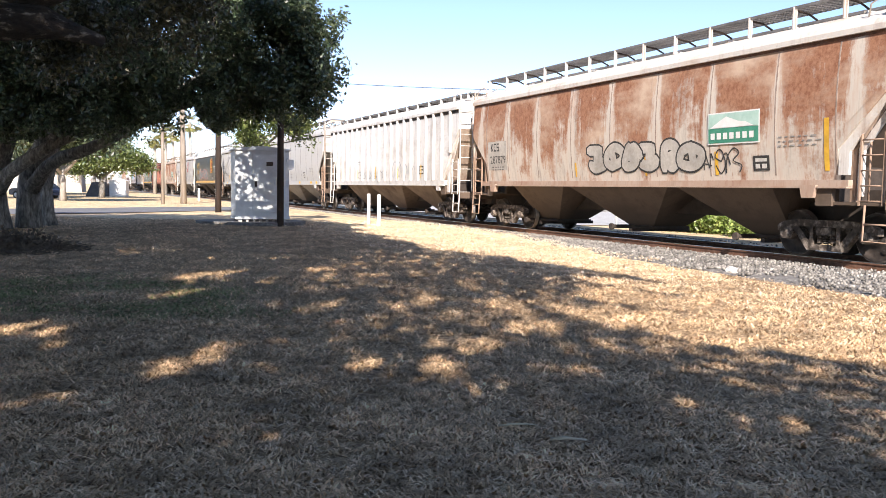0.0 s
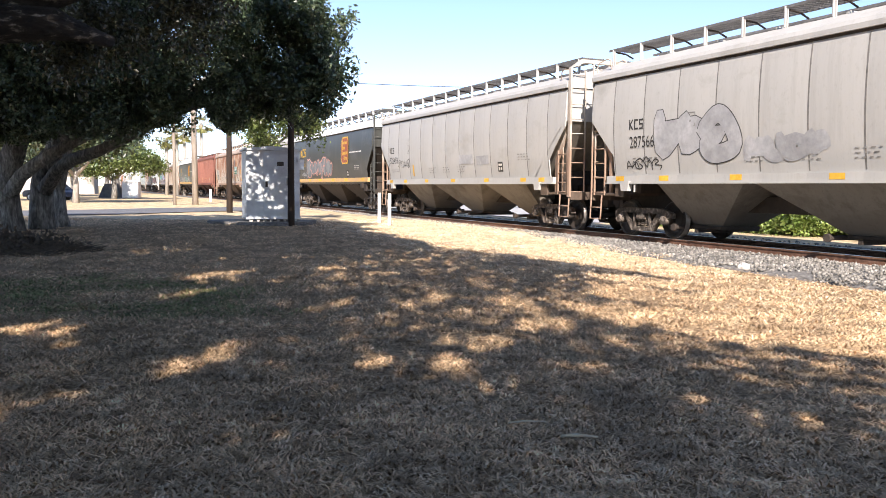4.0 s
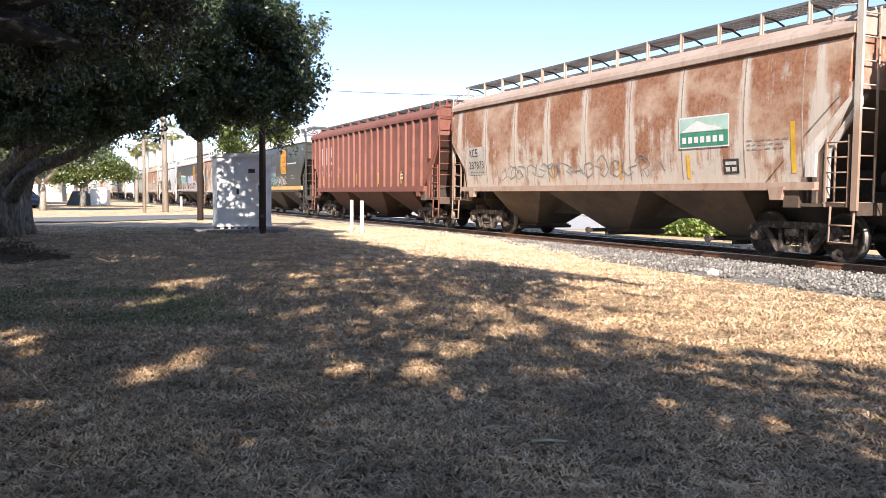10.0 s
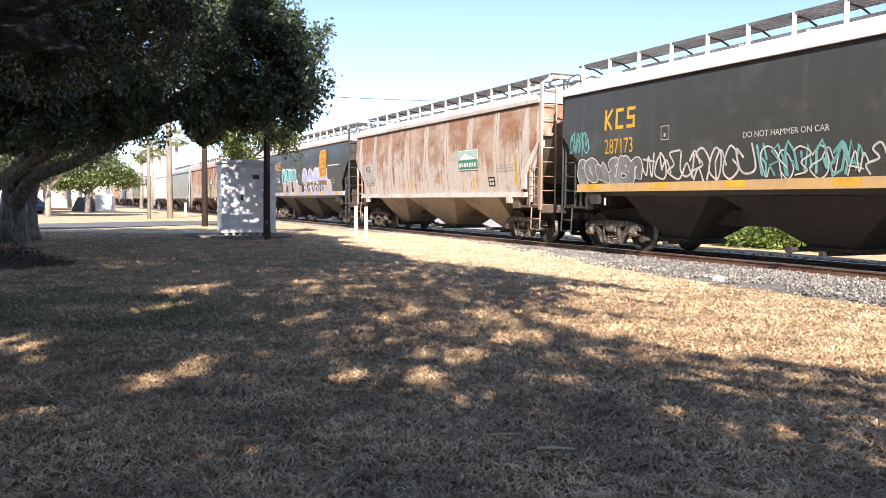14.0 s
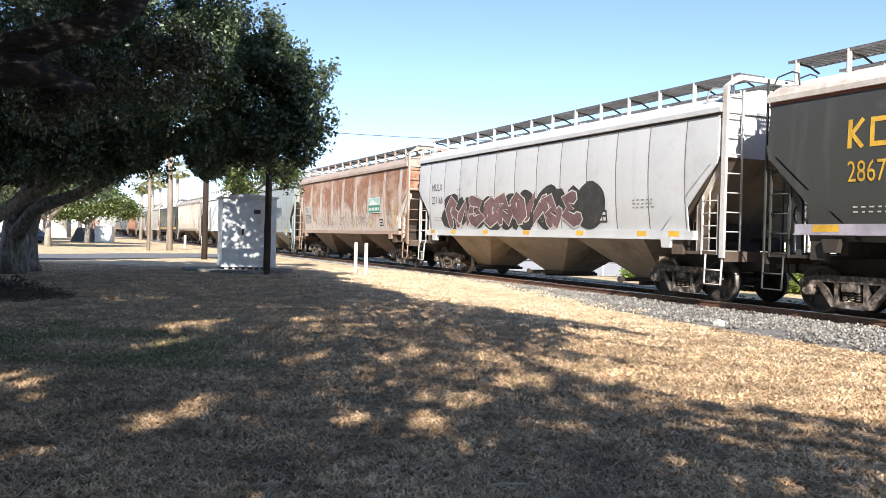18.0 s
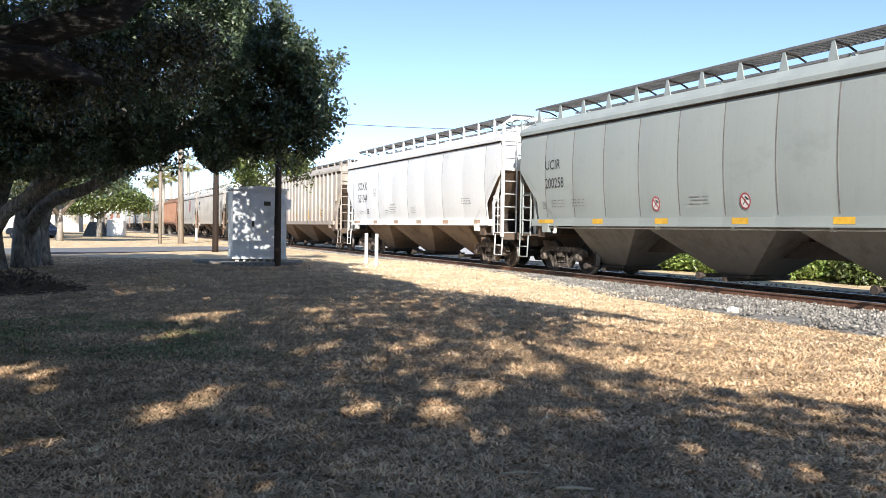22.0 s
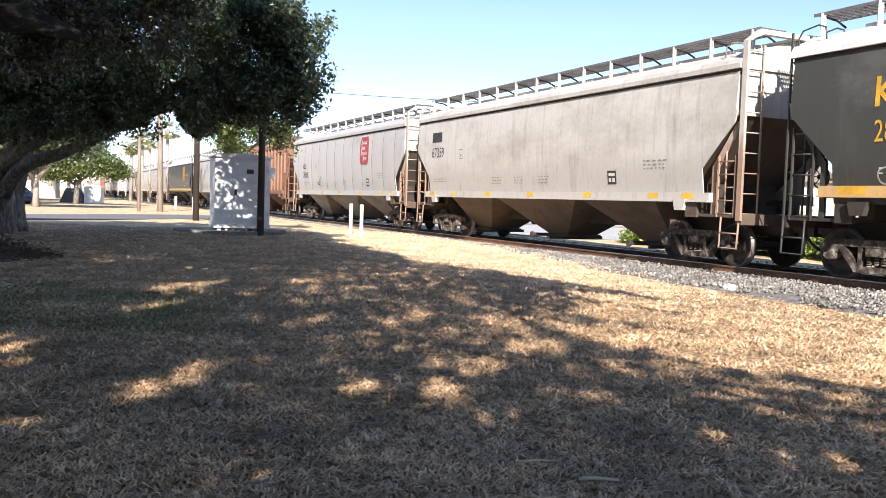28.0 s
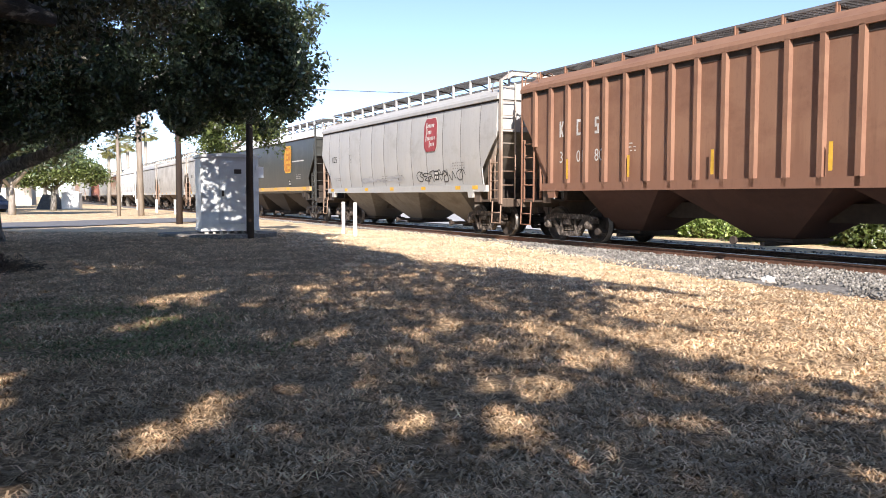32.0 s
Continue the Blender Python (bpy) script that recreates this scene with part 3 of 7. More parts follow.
# ---- trees ----
def leaves(name, centres, spread, per, size, material, seed, test=None):
    """A crown of many small leaves in clumps round the centres."""
    rng = np.random.default_rng(seed)
    c = np.repeat(np.asarray(centres, float), per, 0)
    p = c + rng.normal(0, 1, c.shape) * spread
    if test is not None:
        p = p[test(p)]
    n = len(p)
    a = rng.normal(0, 1, (n, 3))
    a /= np.linalg.norm(a, axis=1)[:, None]
    b = np.cross(a, rng.normal(0, 1, (n, 3)))
    b /= np.linalg.norm(b, axis=1)[:, None]
    s = (size * (0.6 + 0.8 * rng.random(n)))[:, None]
    bend = np.cross(a, b) * s * 0.12
    v = np.stack([p - a * s, p - b * s * 0.5 + bend, p + a * s, p + b * s * 0.5 + bend], 1).reshape(-1, 3)
    k = np.arange(n)[:, None] * 4
    f = np.concatenate([k + [0, 1, 2], k + [0, 2, 3]])
    return soup(name, v, f, material)


def in_blobs(blobs, count, seed, shell=0.5, bough=0.0):
    """Clump centres inside a set of ellipsoids (centre, radii), more of them near the skin."""
    rng = np.random.default_rng(seed)
    vol = np.array([r[0] * r[1] * r[2] for _, r in blobs]) ** 0.55
    pick = rng.choice(len(blobs), count, p=vol / vol.sum())
    d = rng.normal(0, 1, (count, 3))
    d /= np.linalg.norm(d, axis=1)[:, None]
    rad = (shell + (1 - shell) * rng.random(count))[:, None] * (0.85 + 0.3 * rng.random(count))[:, None]
    c = np.array([b[0] for b in blobs])[pick]
    r = np.array([b[1] for b in blobs])[pick]
    rad = np.where(rng.random(count) < 0.07, 1.03 + 0.12 * rng.random(count), rad[:, 0])[:, None]      # stray sprays
    p = c + d * r * rad
    if bough:       # gather the clumps in boughs with gaps between
        heart = p[rng.integers(0, max(1, count // 7), count)]
        p = heart + rng.normal(0, 1, (count, 3)) * bough * (0.5 + rng.random(count))[:, None]
    return p


def tree(name, base, trunk, limbs, blobs, clumps, per, spread, size, seed, label, leaf="leaf", bark="bark", test=None, shell=0.45, bough=0.0):
    """trunk: (points, radii); limbs: a list of the same. All in world metres, taken down to the base."""
    root = thing(name, pose(*base), label, "tree")
    rng = random.Random(seed)
    o = Vector(base)
    bm = bmesh.new()
    tube(bm, [Vector(p) - o for p in trunk[0]], list(trunk[1]), 14, True, 0.07, rng)
    part("trunk", bm, M[bark], root)
    for pts, radii in limbs:
        bm = bmesh.new()
        tube(bm, [Vector(p) - o for p in pts], list(radii), 8, True, 0.08, rng)
        part("limb", bm, M[bark], root)
    cs = in_blobs(blobs, clumps, seed, shell, bough) - np.array(base)
    t2 = (lambda p: test(p + np.array(base))) if test else None
    part("crown", leaves("crown", cs, spread, per, size, M[leaf], seed + 1, t2), None, root)
    return root


# ground patches that the sun reaches through the crowns: x, y, half-width, share of the light
SPOTS = [(-2.10, 6.45, 0.16, 1.0), (-1.95, 6.80, 0.12, 1.0), (-1.91, 7.37, 0.12, 0.9), (-0.04, 6.56, 0.17, 0.9), (-0.60, 6.69, 0.10, 0.9),
         (0.38, 7.57, 0.15, 0.8), (-1.42, 6.36, 0.11, 0.45), (-1.61, 7.56, 0.11, 0.5), (-0.68, 5.76, 0.14, 0.45), (-0.26, 10.55, 0.16, 0.6),
         (-1.53, 9.95, 0.20, 0.65), (0.96, 8.58, 0.20, 0.7), (0.85, 9.81, 0.22, 0.7), (-3.48, 10.82, 0.20, 0.85), (-3.80, 13.05, 0.30, 0.7),
         (-4.15, 7.80, 0.20, 1.0), (-3.72, 7.80, 0.18, 1.0), (-3.40, 7.09, 0.15, 0.9), (-2.76, 5.33, 0.18, 0.8), (-1.09, 4.65, 0.14, 0.5),
         (0.18, 3.78, 0.18, 0.6), (3.04, 6.45, 0.16, 0.5), (0.31, 6.05, 0.12, 0.4), (-2.95, 5.95, 0.14, 0.5)]
LATTICE = np.random.default_rng(77).random((96, 96))


def dapple(x, y, step):
    """Smooth random field over the lawn."""
    u, v = (x / step) % 95, (y / step) % 95
    i, j = u.astype(int), v.astype(int)
    f, g = u - i, v - j
    f, g = f * f * (3 - 2 * f), g * g * (3 - 2 * g)
    return (LATTICE[i, j] * (1 - f) + LATTICE[i + 1, j] * f) * (1 - g) + (LATTICE[i, j + 1] * (1 - f) + LATTICE[i + 1, j + 1] * f) * g


def smooth(v, lo, hi):
    t = np.clip((v - lo) / (hi - lo), 0, 1)
    return t * t * (3 - 2 * t)


def lawn_light(gx, gy):
    """Share of the sun that reaches the lawn: the crowns' ragged edge, stray boughs beyond it, and gaps inside."""
    rag = 0.30 * np.sin(gy * 1.9 + 1.3 * np.sin(gx * 2.3)) + 0.5 * (dapple(gx + 5, gy * 0.6, 0.35) - 0.5)
    side = np.interp(gy, [0, 8, 9, 10, 11, 12.5, 14.2, 15.7, 18.3, 20.9, 26, 31, 37, 45], [2.4, 2.3, 1.8, 1.55, 1.75, 2.2, 2.5, 2.1, 0.6, -0.9, -2.6, -4.9, -8.5, -13])
    front = np.interp(gx, [1.7, 1.9, 2.35, 2.7, 3.3, 3.8, 5, 9], [8.9, 8.4, 7.8, 7.3, 7.6, 6.8, 6.2, 5.0]) + 0.4 * (dapple(gx + 9, gy * 0.5, 0.22) - 0.5)
    light = np.minimum(smooth(gx - side - rag, -0.12, 0.12), smooth(gy - front, -0.2, 0.2))
    for x0, y0, x1, y1, w in ((2.0, 14.6, 4.4, 12.2, 0.62), (2.2, 12.6, 4.0, 10.4, 0.40), (1.6, 10.6, 3.1, 9.6, 0.42)):
        t = (gx - x0) / (x1 - x0)
        off = np.abs(gy - y0 - (y1 - y0) * t - 0.35 * (dapple(gx + 3, gy, 0.3) - 0.5))
        light = np.where((t > -0.2) & (t < 1), np.minimum(light, smooth(off, w * (1 - t) * 0.7, w * (1.25 - t) + 0.08)), light)
    small = dapple(gx, gy * 0.55, 0.30) * 0.55 + dapple(gx + 31, gy * 0.55 + 7, 0.13) * 0.45
    wide = dapple(gx + 50, gy * 0.5 + 30, 1.4)
    deep = np.interp(gy, [3, 5.5, 8, 11, 14, 24, 27], [0.25, 0.5, 0.7, 0.6, 0.38, 0.3, 0.3])
    deep = deep * np.interp(gx, [-3, 0, 1.5], [0.75, 1.0, 1.3])
    light = np.maximum(light, 0.40 * deep * smooth(small + 0.16 * (wide - 0.5), 0.60, 0.76))
    thin = 0.13 * np.interp(gx, [-3.0, -0.5, 3.0], [0.1, 1, 1]) * np.interp(gy, [3, 4.5, 8, 11, 22, 30], [1.0, 1.6, 1.5, 1, 0.9, 0.3])
    light = np.maximum(light, thin * (0.4 + 1.2 * small))
    wob = 1 + 1.6 * (dapple(gx + 13, gy * 0.52 + 3, 0.10) - 0.5)
    for x, y, r, share in SPOTS:
        d = np.hypot(((gx - x) - 0.08 * (gy - y)) / (1.1 * r + 0.05), (gy - y) / (2.0 * r + 0.12)) / wob
        light = np.maximum(light, share * smooth(d, 1.3, 0.7))
    return light


def house_light(gx, gy):
    """Sun spots that fall on the front of the equipment house, more of them at its open side."""
    field = dapple(gx, gy * 0.6, 0.11) * 0.5 + dapple(gx + 31, gy * 0.6 + 7, 0.05) * 0.5
    lean = 0.20 * np.clip((-6.2 - gx) / 1.0, -0.6, 0.8) - 0.10 * np.clip((gy - 29.2) / 2.0, -0.6, 1.2)
    return smooth(field + lean, 0.505, 0.56)


def cast(p):
    k = p[:, 2] / sun_way.z
    return p[:, 0] - sun_way.x * k, p[:, 1] - sun_way.y * k


def by_house(gx, gy):
    return (gy > 27.2) & (gy < 32.2) & (gx > -7.7) & (gx < -5.0)


def shaded(p):
    """True for the leaves that stand: they thin out where their shadow would fall on a sunny patch."""
    gx, gy = cast(p)
    light = lawn_light(gx, gy)
    light = np.where(by_house(gx, gy), 1.0, light)
    return np.random.default_rng(6).random(len(gx)) < -np.log(light + 0.002) / 5.5


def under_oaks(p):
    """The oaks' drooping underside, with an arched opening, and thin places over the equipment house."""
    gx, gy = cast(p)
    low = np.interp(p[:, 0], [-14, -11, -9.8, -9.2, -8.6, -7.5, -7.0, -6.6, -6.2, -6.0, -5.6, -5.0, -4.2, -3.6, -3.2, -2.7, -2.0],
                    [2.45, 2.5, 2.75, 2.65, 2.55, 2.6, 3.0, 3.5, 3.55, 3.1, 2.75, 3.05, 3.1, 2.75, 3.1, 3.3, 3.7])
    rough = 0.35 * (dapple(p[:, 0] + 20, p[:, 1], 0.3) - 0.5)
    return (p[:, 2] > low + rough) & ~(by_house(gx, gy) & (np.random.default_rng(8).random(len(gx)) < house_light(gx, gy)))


def build_trees():
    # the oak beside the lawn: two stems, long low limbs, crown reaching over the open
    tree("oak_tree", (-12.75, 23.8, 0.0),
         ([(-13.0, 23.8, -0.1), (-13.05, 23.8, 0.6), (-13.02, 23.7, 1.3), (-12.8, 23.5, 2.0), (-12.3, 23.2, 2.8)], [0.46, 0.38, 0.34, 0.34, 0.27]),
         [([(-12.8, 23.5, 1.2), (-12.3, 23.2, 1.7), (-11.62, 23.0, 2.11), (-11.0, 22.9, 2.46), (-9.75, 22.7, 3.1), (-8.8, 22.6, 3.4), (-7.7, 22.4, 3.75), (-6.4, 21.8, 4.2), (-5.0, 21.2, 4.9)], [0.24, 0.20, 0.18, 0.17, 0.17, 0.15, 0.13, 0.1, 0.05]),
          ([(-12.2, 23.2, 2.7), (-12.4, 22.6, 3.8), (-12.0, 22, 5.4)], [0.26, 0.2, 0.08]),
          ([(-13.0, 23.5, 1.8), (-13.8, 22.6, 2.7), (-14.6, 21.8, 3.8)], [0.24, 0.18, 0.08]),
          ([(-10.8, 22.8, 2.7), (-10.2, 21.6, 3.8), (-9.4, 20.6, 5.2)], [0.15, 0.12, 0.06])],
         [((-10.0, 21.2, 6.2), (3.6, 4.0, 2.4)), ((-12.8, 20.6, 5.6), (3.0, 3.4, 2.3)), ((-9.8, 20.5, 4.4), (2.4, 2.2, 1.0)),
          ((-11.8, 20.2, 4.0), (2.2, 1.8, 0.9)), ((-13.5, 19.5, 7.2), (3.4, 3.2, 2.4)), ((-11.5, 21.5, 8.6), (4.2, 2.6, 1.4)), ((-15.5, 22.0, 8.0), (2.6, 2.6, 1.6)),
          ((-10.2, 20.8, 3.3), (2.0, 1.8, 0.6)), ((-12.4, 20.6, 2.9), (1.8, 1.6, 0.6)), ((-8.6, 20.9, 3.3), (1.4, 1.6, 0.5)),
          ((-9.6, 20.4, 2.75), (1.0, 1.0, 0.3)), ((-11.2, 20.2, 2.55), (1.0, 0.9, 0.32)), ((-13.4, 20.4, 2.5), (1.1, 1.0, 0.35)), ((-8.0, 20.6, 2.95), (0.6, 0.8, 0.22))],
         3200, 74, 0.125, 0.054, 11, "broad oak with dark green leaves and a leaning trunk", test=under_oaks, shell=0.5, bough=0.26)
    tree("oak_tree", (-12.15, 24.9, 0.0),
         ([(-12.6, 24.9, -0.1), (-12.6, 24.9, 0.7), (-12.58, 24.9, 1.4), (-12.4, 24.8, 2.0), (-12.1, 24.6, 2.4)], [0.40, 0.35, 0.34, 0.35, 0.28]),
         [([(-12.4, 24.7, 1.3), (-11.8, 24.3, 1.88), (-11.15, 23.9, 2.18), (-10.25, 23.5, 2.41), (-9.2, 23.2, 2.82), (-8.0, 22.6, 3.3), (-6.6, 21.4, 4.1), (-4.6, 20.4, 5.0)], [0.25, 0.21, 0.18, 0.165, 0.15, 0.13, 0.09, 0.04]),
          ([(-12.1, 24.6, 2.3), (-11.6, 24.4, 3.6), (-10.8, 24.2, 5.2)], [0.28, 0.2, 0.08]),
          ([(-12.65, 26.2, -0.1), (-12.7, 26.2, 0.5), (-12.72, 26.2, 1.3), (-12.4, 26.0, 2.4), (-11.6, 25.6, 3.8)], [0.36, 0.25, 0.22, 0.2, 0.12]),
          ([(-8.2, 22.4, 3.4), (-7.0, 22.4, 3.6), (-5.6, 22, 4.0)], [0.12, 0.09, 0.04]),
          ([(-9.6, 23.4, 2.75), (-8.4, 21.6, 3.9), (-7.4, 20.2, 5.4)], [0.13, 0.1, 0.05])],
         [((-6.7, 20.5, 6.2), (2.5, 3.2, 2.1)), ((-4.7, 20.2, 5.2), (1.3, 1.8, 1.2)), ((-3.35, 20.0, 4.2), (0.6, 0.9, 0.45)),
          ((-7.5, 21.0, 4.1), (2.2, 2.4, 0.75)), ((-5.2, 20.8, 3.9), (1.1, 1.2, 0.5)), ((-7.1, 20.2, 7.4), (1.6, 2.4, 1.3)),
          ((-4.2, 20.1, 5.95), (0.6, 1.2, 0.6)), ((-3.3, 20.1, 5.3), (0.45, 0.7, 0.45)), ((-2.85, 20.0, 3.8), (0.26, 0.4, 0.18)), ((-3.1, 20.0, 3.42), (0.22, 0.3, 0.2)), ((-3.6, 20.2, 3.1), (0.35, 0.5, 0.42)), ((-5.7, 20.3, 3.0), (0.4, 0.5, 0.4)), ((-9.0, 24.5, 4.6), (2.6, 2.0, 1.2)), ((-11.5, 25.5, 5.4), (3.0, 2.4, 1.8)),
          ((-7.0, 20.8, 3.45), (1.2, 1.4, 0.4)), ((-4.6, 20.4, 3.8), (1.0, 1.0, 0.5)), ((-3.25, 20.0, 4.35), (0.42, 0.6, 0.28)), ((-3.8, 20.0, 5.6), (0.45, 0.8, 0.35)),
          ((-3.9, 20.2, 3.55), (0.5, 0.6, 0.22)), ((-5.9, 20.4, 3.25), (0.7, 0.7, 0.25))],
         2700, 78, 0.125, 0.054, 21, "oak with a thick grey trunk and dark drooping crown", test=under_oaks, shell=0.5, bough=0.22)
    # a slight tree beyond the equipment house, its lower boughs in the sun
    tree("young_oak", (-7.2, 32.5, 0.1),
         ([(-7.2, 32.5, 0.0), (-7.2, 32.5, 1.6), (-7.1, 32.4, 3.4)], [0.13, 0.11, 0.08]),
         [([(-7.1, 32.4, 3.0), (-5.8, 32, 4.0)], [0.06, 0.03]), ([(-7.1, 32.4, 2.9), (-7.7, 32.4, 4.1)], [0.06, 0.03])],
         [((-7.6, 31.4, 3.5), (0.7, 0.7, 0.55)), ((-6.5, 31.4, 3.75), (0.8, 0.7, 0.5)), ((-5.6, 31.4, 3.85), (0.6, 0.6, 0.4)), ((-7.1, 31.4, 3.1), (0.6, 0.5, 0.28)), ((-8.0, 31.6, 4.2), (0.6, 0.6, 0.4))],
         330, 34, 0.15, 0.06, 31, "slender tree with yellow-green leaves near the equipment house", leaf="leaf_lit", shell=0.2, bough=0.15)
    # the nearest oak stands outside the view; one limb of it, coloured dark for its shade, hangs over the lawn
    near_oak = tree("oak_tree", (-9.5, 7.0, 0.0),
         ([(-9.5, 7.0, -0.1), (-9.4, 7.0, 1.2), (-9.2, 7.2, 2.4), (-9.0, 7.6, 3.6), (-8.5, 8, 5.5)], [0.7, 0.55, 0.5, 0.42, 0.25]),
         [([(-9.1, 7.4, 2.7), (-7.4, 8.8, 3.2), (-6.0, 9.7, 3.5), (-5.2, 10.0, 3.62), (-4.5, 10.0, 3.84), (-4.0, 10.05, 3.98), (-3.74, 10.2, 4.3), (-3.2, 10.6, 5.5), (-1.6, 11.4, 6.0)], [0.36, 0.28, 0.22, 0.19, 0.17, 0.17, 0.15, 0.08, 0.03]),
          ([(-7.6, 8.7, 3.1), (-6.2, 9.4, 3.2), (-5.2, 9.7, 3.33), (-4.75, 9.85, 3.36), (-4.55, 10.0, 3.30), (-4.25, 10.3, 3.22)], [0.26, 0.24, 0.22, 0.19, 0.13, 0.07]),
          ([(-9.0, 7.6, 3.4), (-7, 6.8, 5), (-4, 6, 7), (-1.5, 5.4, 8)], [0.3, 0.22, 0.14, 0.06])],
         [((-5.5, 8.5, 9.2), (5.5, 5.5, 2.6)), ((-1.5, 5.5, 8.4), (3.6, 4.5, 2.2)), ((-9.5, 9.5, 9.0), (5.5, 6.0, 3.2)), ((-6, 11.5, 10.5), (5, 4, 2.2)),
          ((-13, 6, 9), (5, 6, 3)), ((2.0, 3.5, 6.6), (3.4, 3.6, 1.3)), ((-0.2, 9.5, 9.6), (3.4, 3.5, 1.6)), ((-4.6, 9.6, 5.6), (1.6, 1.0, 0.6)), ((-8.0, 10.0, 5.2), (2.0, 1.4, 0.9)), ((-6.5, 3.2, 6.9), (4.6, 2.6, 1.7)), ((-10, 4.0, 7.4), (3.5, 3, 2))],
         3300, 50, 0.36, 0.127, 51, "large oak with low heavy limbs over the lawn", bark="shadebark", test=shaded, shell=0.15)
    sprays = in_blobs([((-4.9, 11.2, 3.75), (1.2, 0.5, 0.35)), ((-3.6, 11.4, 3.9), (0.7, 0.5, 0.3)), ((-5.2, 11.2, 3.25), (0.6, 0.4, 0.3)), ((-4.2, 11.2, 3.3), (0.8, 0.4, 0.25)), ((-1.55, 12.2, 5.75), (0.35, 0.3, 0.25))], 330, 57, 0.1, 0.12)
    part("sprays", leaves("sprays", sprays - np.array((-9.5, 7.0, 0.0)), 0.1, 26, 0.036, M["leaf_dusty"], 58), None, near_oak, "dusty brown-green leaf sprays under the limb")
    # trees behind the camera, whose crowns shade the lawn
    for i, (base, blobs) in enumerate([
            ((-3.5, -7.0, 0.0), [((-3, -6, 7.0), (6.0, 6.0, 3.6)), ((0.5, -3.5, 4.2), (4.2, 3.4, 1.5)), ((-6.5, -4, 5.5), (4.2, 4.4, 2.4))]),
            ((-11.0, -6.0, 0.0), [((-11, -5, 8.0), (6.2, 6.2, 4.4)), ((-8, -2, 6.0), (4.0, 4.0, 2.4))]),
            ((3.2, -9.5, 0.0), [((3.5, -9, 6.6), (5.0, 5.0, 3.4)), ((4.5, -4.2, 4.0), (3.6, 2.6, 1.2)), ((-2, -12, 11.5), (6.5, 5.5, 4.6))])]):
        bx, by, _ = base
        tree("oak_tree", base,
             ([(bx, by, -0.1), (bx + 0.1, by, 1.4), (bx, by + 0.1, 2.8), (bx, by + 0.2, 4.5)], [0.6, 0.48, 0.42, 0.28]),
             [([(bx, by, 2.8), (bx + 2, by + 1.5, 4), (bx + 3.5, by + 2.5, 5.5)], [0.25, 0.18, 0.08]),
              ([(bx, by, 2.6), (bx - 2, by + 1.2, 4), (bx - 3.5, by + 2, 5.8)], [0.25, 0.18, 0.08])],
             blobs, 1900, 38, 0.38, 0.142, 41 + i, "spreading oak that shades the lawn", test=shaded, shell=0.15)


